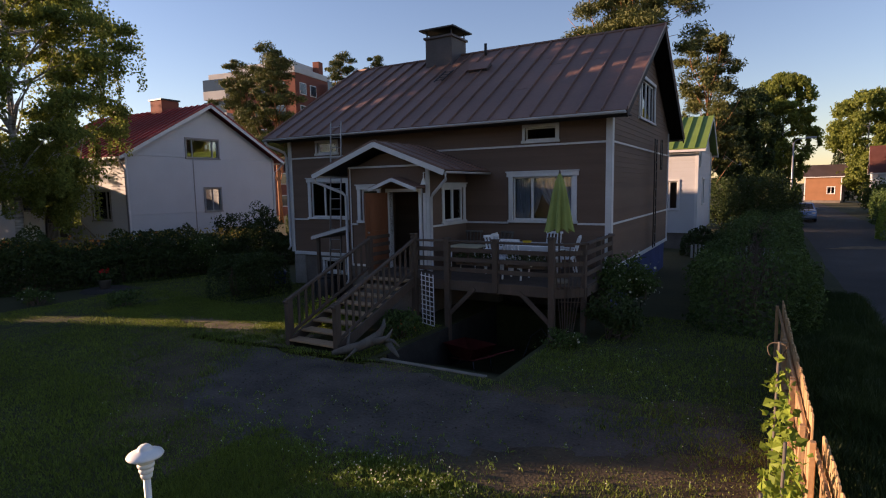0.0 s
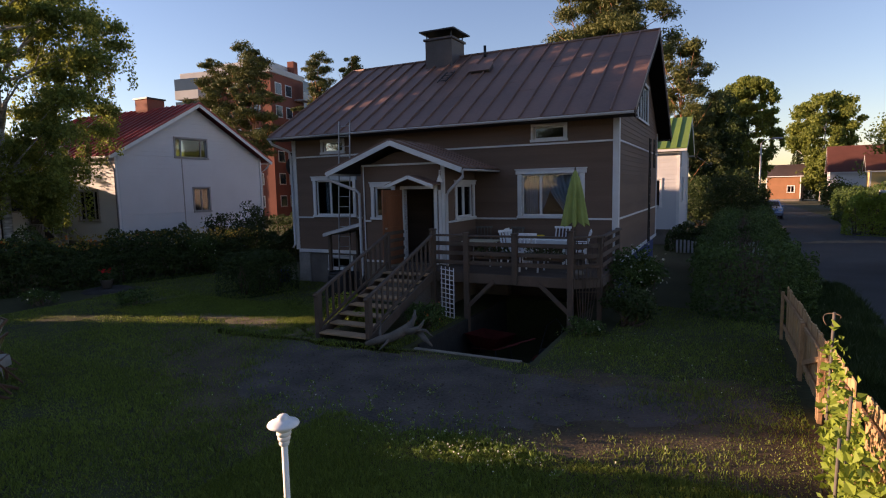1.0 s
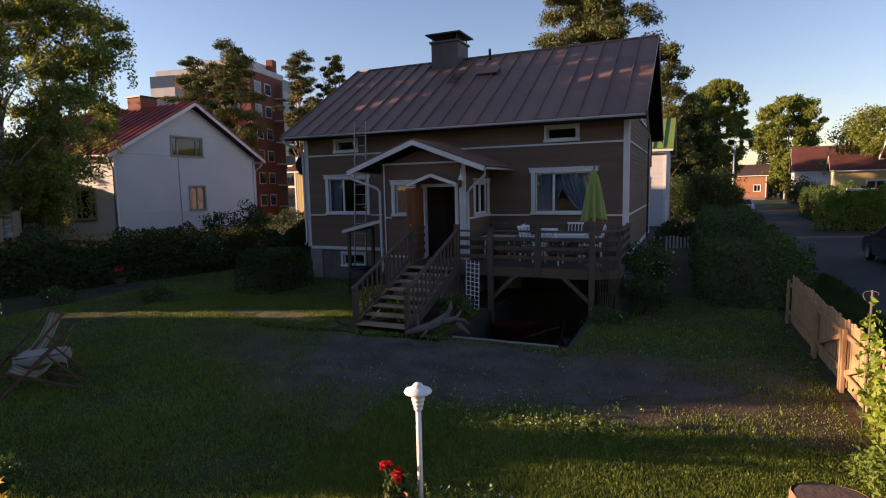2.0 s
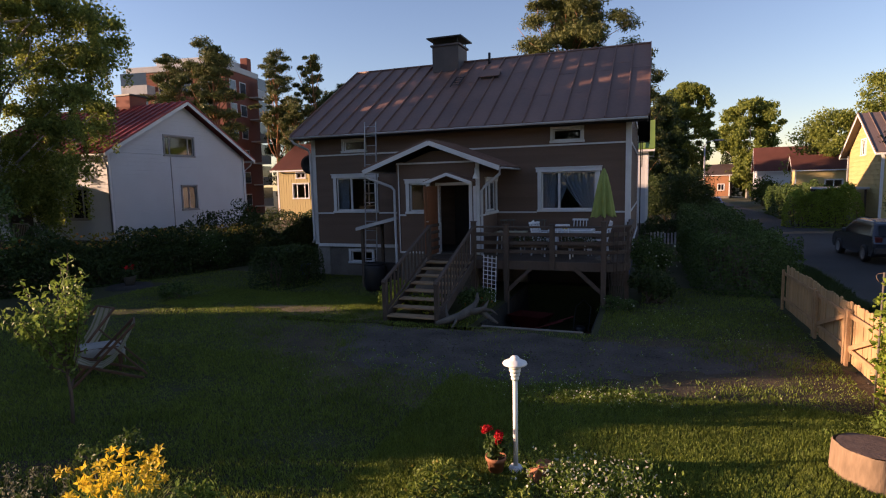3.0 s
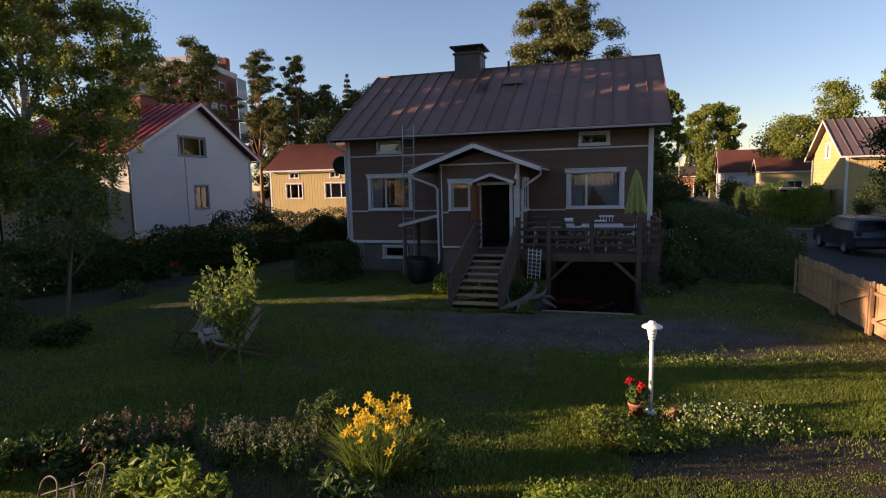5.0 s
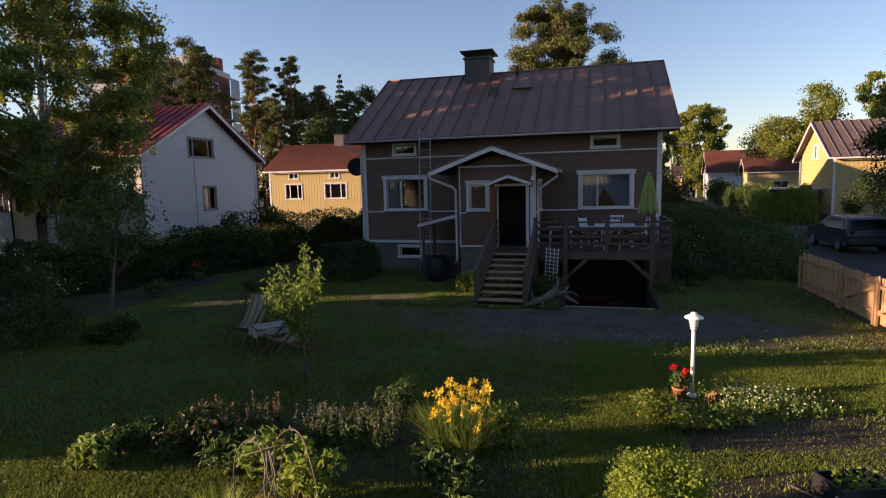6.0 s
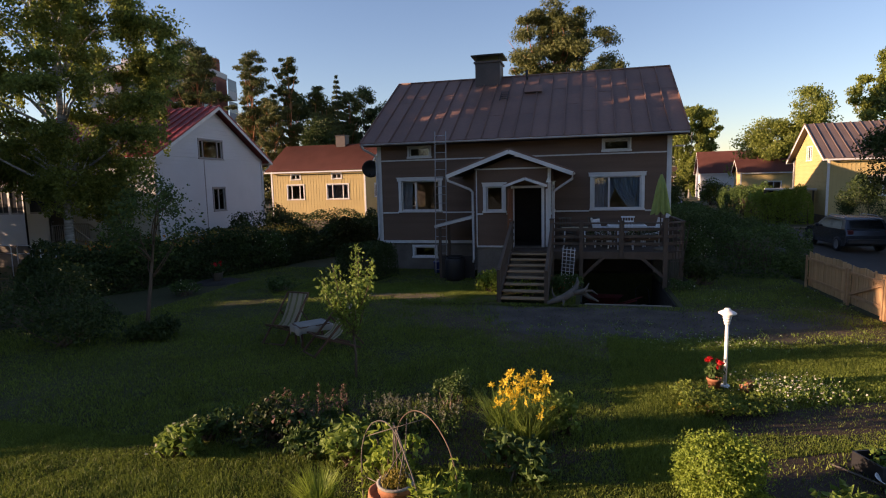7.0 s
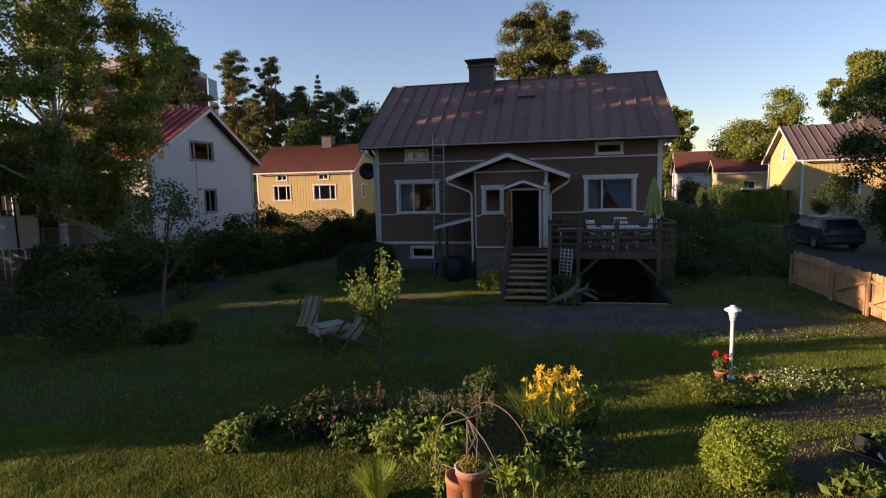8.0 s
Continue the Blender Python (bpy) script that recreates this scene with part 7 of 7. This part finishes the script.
deckchair((1.62, -10.35, 0.0), -8, "striped folding deckchair with wooden frame on the lawn")
deckchair((3.0, -10.98, 0.0), -40, "striped folding deckchair beside the young tree")
tt = thing("side_table", "low table covered by a pale grey cloth between deckchairs", "table", (2.34, -10.62, 0), 48)
for x in (-0.3, 0.3):
    for y in (-0.2, 0.2):
        part("leg", bx(x - 0.02, x + 0.02, y - 0.02, y + 0.02, 0, 0.44), M_CHAIRWOOD, tt)
part("tabletop", bx(-0.36, 0.36, -0.25, 0.25, 0.44, 0.465, bevel=0.006), M_CHAIRWOOD, tt)
bm = bmesh.new()
g = []
for j in range(11):
    row = []
    for i in range(15):
        u, v = -0.54 + 1.08 * i / 14, -0.40 + 0.8 * j / 10
        over = max(abs(u) - 0.36, 0) + max(abs(v) - 0.25, 0)
        row.append(bm.verts.new((max(-0.375, min(0.375, u)) + 0.025 * math.sin(14 * v) * (over > 0), max(-0.265, min(0.265, v)) + 0.025 * math.sin(14 * u) * (over > 0), 0.472 - over)))
    g.append(row)
for j in range(10):
    for i in range(14):
        bm.faces.new((g[j][i], g[j][i + 1], g[j + 1][i + 1], g[j + 1][i])).smooth = True
tc = tagged(link("tablecloth", bm, M_LINEN), "pale grey cloth hanging over the garden table", "tablecloth")
tc.matrix_basis = pose(2.34, -10.62, 0, 0, 0, 48)

def eased(pts, k=4):
    """A smooth line through points."""
    p = np.array([pts[0], *pts, pts[-1]], float)
    out = []
    for a, b, c, d in zip(p, p[1:], p[2:], p[3:]):
        for t in np.arange(k) / k:
            out.append(tuple(0.5 * (2 * b + (c - a) * t + (2 * a - 5 * b + 4 * c - d) * t ** 2 + (3 * b - a - 3 * c + d) * t ** 3)))
    return out + [tuple(p[-1])]


# hanging basket on its arched stand
hs = thing("arched_stand", "pale thin arched willow rods that carry a hanging pot", "plant stand", (6.52, -17.2, 0))
for rod in (((-0.27, -0.02, 0.0), (-0.28, -0.02, 0.6), (-0.29, -0.02, 1.05), (-0.26, -0.04, 1.28), (-0.19, -0.05, 1.43), (-0.10, -0.06, 1.485), (0.0, -0.10, 1.47), (0.12, -0.22, 1.40), (0.24, -0.42, 1.36), (0.33, -0.50, 1.20), (0.42, -0.50, 0.7), (0.50, -0.48, 0.0)),
            ((-0.06, 0.18, 0.0), (-0.04, 0.14, 0.7), (-0.02, 0.10, 1.25), (0.03, 0.08, 1.44), (0.12, 0.07, 1.525), (0.20, 0.05, 1.54), (0.32, -0.06, 1.54), (0.44, -0.20, 1.50), (0.55, -0.32, 1.38), (0.60, -0.36, 1.1), (0.62, -0.36, 0.0))):
    part("rod", tube(bmesh.new(), eased(rod), 0.0055, 7), M_BARK if rod[0][1] > 0 else M_LOG, hs)
for a, b in (((-0.28, -0.02, 0.98), (0.4, -0.4, 1.0)), ((-0.24, -0.04, 1.33), (0.3, 0.0, 1.52))):
    part("tie", tube(bmesh.new(), [a, b], 0.004, 5), M_LOG, hs)
vine_rng = np.random.default_rng(61)
leaves("climbing_leaves", np.vstack([soft_points(vine_rng, 90, (0.40, -0.48, 1.18), (0.13, 0.13, 0.14)), soft_points(vine_rng, 50, (0.58, -0.34, 1.22), (0.09, 0.09, 0.16)), soft_points(vine_rng, 40, (-0.28, 0.0, 0.8), (0.06, 0.06, 0.35))]), 0.075, L_LIME, hs, vine_rng, aspect=0.4, droop=0.3)
leaves("broad_leaves", np.vstack([soft_points(vine_rng, 16, (0.62, -0.30, 1.05), (0.10, 0.10, 0.16)), soft_points(vine_rng, 14, (0.66, -0.45, 0.72), (0.10, 0.10, 0.12))]), 0.13, L_FRESH, hs, vine_rng, aspect=0.8, droop=0.4)
hp = terracotta((6.58, -17.38, 0.80), 0.142, 0.245, "hanging_pot", "hanging terracotta pot with dry moss and grass")
part("liner", lathe(bmesh.new(), [(0.120, 0.235), (0.146, 0.240), (0.150, 0.254), (0.128, 0.258), (0.112, 0.236)], 22), M_LINEN, hp)
for k in range(4):
    a = 1.57 * k + 0.5
    part("cord", tube(bmesh.new(), [(0.115 * math.cos(a), 0.115 * math.sin(a), 0.25), (-0.05 * math.sin(a), 0.10, 0.46), (-0.07, 0.19, 0.645)], 0.006, 5), M_LOG, hp)
rng = np.random.default_rng(16)
leaves("moss", blob_points(rng, 620, (0.0, 0, 0.27), (0.125, 0.125, 0.075), 0.1), 0.045, F_YGREEN, hp, rng, aspect=0.22, upright=0.7)
op = terracotta((6.45, -17.33, 0.68), 0.150, 0.25, "hanging_pot", "tilted terracotta pot hung beside the mossy pot")
op.matrix_basis = pose(6.45, -17.33, 0.68, 0, 9, 0)
part("wire", tube(bmesh.new(), [(0.12, 0.0, 0.25), (0.10, 0.06, 0.45), (0.02, 0.24, 0.78)], 0.004, 5), M_LOG, op)


# ---------- flower bed ----------
def blades(name, rng, n, centre, r, h, wide, material, parent, arch=0.5):
    """Long arching strap leaves from one crown."""
    verts, faces = [], []
    seg = 5
    for k in range(n):
        a = rng.uniform(0, 2 * math.pi)
        d = np.array((math.cos(a), math.sin(a), 0))
        s = np.array((-d[1], d[0], 0))
        hh, out = h * rng.uniform(0.6, 1.1), r * rng.uniform(0.5, 1.15)
        base = np.array(centre) + d * rng.uniform(0, 0.10)
        o = len(verts)
        for j in range(seg + 1):
            f = j / seg
            p = base + d * out * f ** 1.4 + np.array((0, 0, hh * (f * (1 + arch) - arch * f * f * 1.15)))
            w = wide * (1 - f) ** 0.6 * 0.5 + 0.0015
            verts += [p - s * w, p + s * w]
        for j in range(seg):
            b = o + 2 * j
            faces.append((b, b + 1, b + 3, b + 2))
    return sheet(name, verts, faces, material, parent, True)


lily = thing("day_lily", "clump of yellow-orange day lilies in full bloom", "flowers", (7.2, -14.35, 0))
rng = np.random.default_rng(17)
for k, (x, y) in enumerate(((-0.15, 0.0), (0.15, -0.1), (0.3, 0.15), (0.0, 0.25), (-0.35, 0.25))):
    blades("strap_leaves", rng, 100, (x, y, 0), 0.36, 0.55, 0.011, L_FRESH, lily, 0.35)
PETAL = bmesh.new()
for k in range(6):
    a = k * math.pi / 3
    q = Matrix.Rotation(a, 4, "Z")
    pv = [PETAL.verts.new(q @ Vector(v)) for v in ((0.004, 0, 0), (0.032, -0.014, 0.030), (0.036, 0, 0.026), (0.032, 0.014, 0.030), (0.066, 0, 0.030))]
    PETAL.faces.new((pv[0], pv[1], pv[2]))
    PETAL.faces.new((pv[0], pv[2], pv[3]))
    PETAL.faces.new((pv[1], pv[4], pv[2]))
    PETAL.faces.new((pv[2], pv[4], pv[3]))
petal = bpy.data.meshes.new("flower")
PETAL.to_mesh(petal)
PETAL.free()
petal.materials.append(F_YELLOW)
for k in range(70):
    a, r = rng.uniform(0, 2 * math.pi), 0.42 * math.sqrt(rng.uniform(0, 1))
    x, y = r * math.cos(a) - 0.02 + 0.05, r * math.sin(a) + 0.08
    z = rng.uniform(0.58, 0.95) - 0.25 * (r / 0.42) ** 2 * rng.uniform(0.2, 1)
    if k < 44:
        part("flower_stem", tube(bmesh.new(), [(x * 0.35, y * 0.35, 0.0), (x * 0.8, y * 0.8, z * 0.6), (x, y, z)], 0.004, 4, False), L_FRESH, lily)
    ob = new("flower", petal)
    ob.parent = lily
    ob.matrix_basis = Matrix.Translation((x, y, z)) @ Euler((rng.uniform(-1.2, 1.2), rng.uniform(-1.2, 1.2), rng.uniform(0, 6))).to_matrix().to_4x4() @ Matrix.Scale(rng.uniform(0.8, 1.25), 4)


def spikes(name, label, at, r, n, h, material, bloom, seed):
    """Upright flower spikes over low leaves."""
    rng = np.random.default_rng(seed)
    t = thing(name, label, "flowers", at)
    pts, bl = [], []
    for k in range(n):
        a, q = rng.uniform(0, 2 * math.pi), r * math.sqrt(rng.uniform(0, 1))
        x, y, hh = q * math.cos(a) * 1.6, q * math.sin(a), h * rng.uniform(0.7, 1.1)
        zz = rng.uniform(0.05, 1, 26)
        pts.append(np.stack([x + rng.normal(0, 0.03, 26), y + rng.normal(0, 0.03, 26), hh * zz * 0.7], 1))
        zz = rng.uniform(0.65, 1, 18)
        bl.append(np.stack([x + rng.normal(0, 0.014, 18), y + rng.normal(0, 0.014, 18), hh * zz], 1))
    leaves("foliage", np.vstack(pts), 0.07, material, t, rng, aspect=0.35, upright=0.4)
    leaves("spike_cover", np.vstack(bl), 0.028, bloom, t, rng, upright=0.4)["kind"] = "stuff"
    return t


F_GREYGREEN = leaf_mat("grey_green_seed_spikes", (0.13, 0.14, 0.085), (0.24, 0.24, 0.16), 0.3)
spikes("lupin", "grey-green faded lupin spikes in the bed", (5.75, -14.3, 0), 0.45, 60, 0.50, L_HEDGE, F_GREYGREEN, 18)
spikes("astilbe", "dusky pink astilbe plumes in the bed", (4.35, -14.45, 0), 0.40, 40, 0.48, L_HEDGE, F_PINK, 19)
shrub("peony", "dark reddish leafy peony in the bed", (3.95, -14.9, 0), 0.5, 0.5, L_DARK, 1200, 0.09, 110, "flowers", bloom=F_PINK, nb=60, bs=0.07)
shrub("hosta", "broad-leaved pale green hosta clump", (5.3, -15.35, 0), 0.42, 0.62, L_FRESH, 620, 0.10, 111, "flowers", clumps=22)
shrub("hosta", "broad-leaved lime green plant by the bed edge", (5.95, -15.65, 0), 0.36, 0.72, L_LIME, 420, 0.10, 112, "flowers", clumps=18)
shrub("hosta", "broad-leaved green plant before the lilies", (7.25, -15.2, 0), 0.48, 0.5, L_HEDGE, 640, 0.11, 113, "flowers", clumps=20)
shrub("lady_mantle", "low green leafy plant in the bed", (3.1, -15.1, 0), 0.5, 0.42, L_HEDGE, 900, 0.08, 114, "flowers")
shrub("lady_mantle", "low green leafy plant in the bed", (4.8, -15.1, 0), 0.5, 0.4, L_HEDGE, 900, 0.08, 115, "flowers")
shrub("tall_herb", "fresh green tall herb behind the lilies", (6.1, -13.45, 0), 0.36, 0.55, L_HEDGE, 1300, 0.055, 116, "flowers")
shrub("tall_herb", "fresh green tall herb beside the lilies", (7.75, -14.0, 0), 0.30, 0.6, L_FRESH, 700, 0.07, 117, "flowers")
shrub("white_iris", "pale-flowered plant at the bed edge", (3.0, -15.55, 0), 0.35, 0.45, L_FRESH, 500, 0.10, 118, "flowers", bloom=F_WHITE, nb=24, bs=0.07)
gt = thing("grass_tuft", "tall pale grass tuft at the bed edge", "grass", (5.35, -16.35, 0))
blades("strap_leaves", np.random.default_rng(20), 420, (0, 0, 0), 0.24, 0.40, 0.006, L_LIME, gt, 0.15)
shrub("sunlit_bush", "round lime-green sunlit shrub on the lawn", (9.36, -15.4, 0), 0.47, 0.80, L_LIME, 19000, 0.036, 119, clumps=46)
shrub("squash_plant", "broad pale green vegetable leaves by the bed", (10.45, -15.6, 0), 0.42, 0.42, L_FRESH, 330, 0.13, 120, "vegetables")
shrub("squash_plant", "broad green vegetable leaves by the bed", (11.25, -15.5, 0), 0.42, 0.45, L_FRESH, 330, 0.13, 121, "vegetables")
fb = thing("garden_stick", "pale cane lying across the garden bed", "cane", (10.9, -14.6, 0.03))
part("cane", tube(bmesh.new(), [(-0.1, 0.35, 0.0), (0.25, -0.15, 0.03), (0.42, -0.5, 0.02)], 0.012, 6), M_LOG, fb)
wbk = thing("basin", "white enamel basin standing in the garden bed", "basin", (11.25, -14.72, 0.01))
part("bowl", lathe(bmesh.new(), [(0, 0), (0.12, 0), (0.19, 0.12), (0.205, 0.125), (0.18, 0.115), (0.11, 0.015), (0, 0.015)], 20), M_LAMPW, wbk)
cr = thing("plant_crate", "black plastic crate with seedlings beside the basin", "crate", (11.35, -14.35, 0.0), 20)
for x0, x1, y0, y1 in ((-0.3, 0.3, -0.2, -0.18), (-0.3, 0.3, 0.18, 0.2), (-0.3, -0.28, -0.18, 0.18), (0.28, 0.3, -0.18, 0.18)):
    part("side", bx(x0, x1, y0, y1, 0, 0.22), M_BLACK, cr)
part("bottom", bx(-0.28, 0.28, -0.18, 0.18, 0.0, 0.03), M_BLACK, cr)
leaves("seedlings", np.random.default_rng(3).uniform((-0.26, -0.16, 0.1), (0.26, 0.16, 0.32), (120, 3)), 0.07, L_FRESH, cr)["kind"] = "stuff"

# ---------- grass and small wild flowers ----------
def grass(name, label, n, boxes, h, seed, material=None):
    """Single upright blades scattered over areas x0, x1, y0, y1, in patches."""
    rng = np.random.default_rng(seed)
    area = np.array([(b[1] - b[0]) * (b[3] - b[2]) * b[4] for b in boxes])
    pts = []
    for b, m in zip(boxes, (n * area / area.sum()).astype(int)):
        pts.append(np.stack([rng.uniform(b[0], b[1], m), rng.uniform(b[2], b[3], m)], 1))
    p = np.vstack(pts)
    keep = ~((p[:, 0] > PIT[0] - 0.15) & (p[:, 0] < PIT[1] + 0.15) & (p[:, 1] > PIT[2] - 0.15)) & ~((p[:, 0] > 5.6) & (p[:, 0] < 7.05) & (p[:, 1] > -5.9)) & ~((p[:, 0] > 4.2) & (p[:, 0] < 7.05) & (p[:, 1] > -2.2))
    k = np.array([noise.noise(Vector((x * 0.8, y * 0.8, 3.0))) + 0.5 * noise.noise(Vector((x * 2.5, y * 2.5, 8.0))) for x, y in p])
    ring = np.sqrt((np.abs(p[:, 1] + 7.6 - 0.05 * (p[:, 0] - 9)) / 2.1) ** 2 + ((p[:, 0] - 9.2) / 5.6) ** 2)
    keep &= (rng.uniform(0, 1, len(p)) < np.clip((ring - 0.55) / 0.5 + 0.5 * k, 0.05, 1)) & (k > -0.95)
    ring = np.sqrt(((p[:, 0] - 2.8) / 2.7) ** 2 + ((p[:, 1] + 5.4) / 0.6) ** 2)
    keep &= rng.uniform(0, 1, len(p)) < np.clip((ring - 0.4) / 0.6 + 0.5 * k, 0.14, 1)
    # dug soil strips stay nearly bare
    s = p[:, 1] - 0.35 * (p[:, 0] - 11)
    dug = (p[:, 0] > 9.9 + 0.4 * k) & (p[:, 0] < 13.0) & (((s > -13.35 + 0.2 * k) & (s < -12.55 + 0.2 * k)) | ((s > -15.2) & (s < -13.95 + 0.2 * k)))
    keep &= ~dug | (rng.uniform(0, 1, len(p)) < 0.10)
    p, k = p[keep], k[keep]
    m = len(p)
    hh = h * rng.uniform(0.5, 1.3, m) * (1 + 0.8 * k)
    a = rng.uniform(0, 2 * math.pi, m)
    w = rng.uniform(0.005, 0.011, m)
    v = np.zeros((m, 3, 3))
    v[:, 0, :2] = p + np.stack([np.cos(a), np.sin(a)], 1) * w[:, None]
    v[:, 1, :2] = p - np.stack([np.cos(a), np.sin(a)], 1) * w[:, None]
    v[:, 2, :2] = p + rng.normal(0, 0.4, (m, 2)) * hh[:, None]
    v[:, 2, 2] = hh
    ob = sheet(name, v.reshape(-1, 3), np.arange(3 * m).reshape(m, 3), material or L_GRASS)
    return tagged(ob, label, "grass", kind="stuff")


grass("grass", "short uneven blades of lawn grass", 1050000, [(-6, 16.0, -23.0, -18.0, 0.5), (14.6, 16.0, -18.0, -9.0, 0.5), (-1.5, 6.2, -5.9, -3.4, 2.2), (-1.5, 14.6, -18.0, -15.2, 6.5), (1, 9.6, -15.2, -11.0, 2.0), (8.5, 14.6, -15.2, -9.0, 5.5), (1, 8.5, -11.0, -9.0, 1.6), (-4, 14.6, -9.0, -3.0, 1.0), (-6, 1.0, -18.0, -9.0, 1.2), (-6, 4.4, -3.0, 0.0, 0.6), (11.4, 14.6, -3.0, 0.0, 0.7)], 0.045, 31)
# verge grass in dark leaf colour, to put the shade beyond the fence into it
grass("verge_grass", "long grass along the fence foot, coloured dark as if unlit", 90000, [(14.95, 16.7, -12.0, 5.0, 1.0)], 0.17, 37, L_DARK)


def daisies(label, centre, spread, n, seed, mat_=F_WHITE, h=0.16, size=0.032):
    rng = np.random.default_rng(seed)
    d = thing("wild_flowers", label, "flowers", kind="stuff")
    p = rng.normal(0, 1, (n, 2)) * np.array(spread) + np.array(centre)
    z = rng.uniform(0.4, 1.2, (n, 1)) * h
    leaves("heads", np.hstack([p, z]), size, mat_, d, rng, aspect=0.95)
    q = np.repeat(p, 6, 0) + rng.normal(0, 0.03, (6 * n, 2))
    leaves("stalks", np.hstack([q, rng.uniform(0.0, 1.0, (6 * n, 1)) * h]), 0.06, L_FRESH, d, rng, aspect=0.3, upright=0.5)
    return d


daisies("white daisies growing beside the lamp", (11.08, -11.98), (0.36, 0.28), 400, 33, h=0.2, size=0.030)
daisies("white clover flowers in the lit grass", (10.9, -9.3), (0.6, 0.25), 150, 34, h=0.09, size=0.024)
daisies("small white flowers across the gravel edge", (9.4, -8.9), (2.0, 0.6), 190, 35, h=0.07, size=0.022)
daisies("scattered white flowers in shaded grass", (12.6, -4.6), (1.2, 1.1), 110, 36, h=0.09, size=0.024)
shrub("weed_clump", "tall green weeds growing behind the lamp", (9.75, -12.75, 0), 0.6, 0.30, L_GRASS, 2400, 0.05, 122, "weeds", bloom=F_YGREEN, nb=80, bs=0.04)
shrub("weed_clump", "tall weeds around the lamp foot", (10.35, -12.75, 0), 0.45, 0.24, L_GRASS, 1500, 0.05, 123, "weeds")

# loose stones on the gravel
rng = np.random.default_rng(44)
n = 600
c = np.stack([rng.normal(9.0, 1.9, n), rng.normal(-7.5, 0.75, n), rng.uniform(0.004, 0.016, n)], 1)
c = c[(c[:, 1] < -6.2)]
n = len(c)
o = np.array([(1, 0, 0), (0, 1, 0), (-1, 0, 0), (0, -1, 0), (0, 0, 0.7), (0, 0, -0.7)])
v = c[:, None, :] + o[None] * rng.uniform(0.007, 0.024, (n, 1, 1)) * rng.uniform(0.7, 1.3, (n, 6, 1))
f = np.array([(0, 1, 4), (1, 2, 4), (2, 3, 4), (3, 0, 4), (1, 0, 5), (2, 1, 5), (3, 2, 5), (0, 3, 5)])
peb = sheet("pebbles", v.reshape(-1, 3), (np.arange(n)[:, None, None] * 6 + f[None]).reshape(-1, 3), M_GRAVEL)
tagged(peb, "loose grey stones scattered over the gravel", "pebbles", kind="stuff")
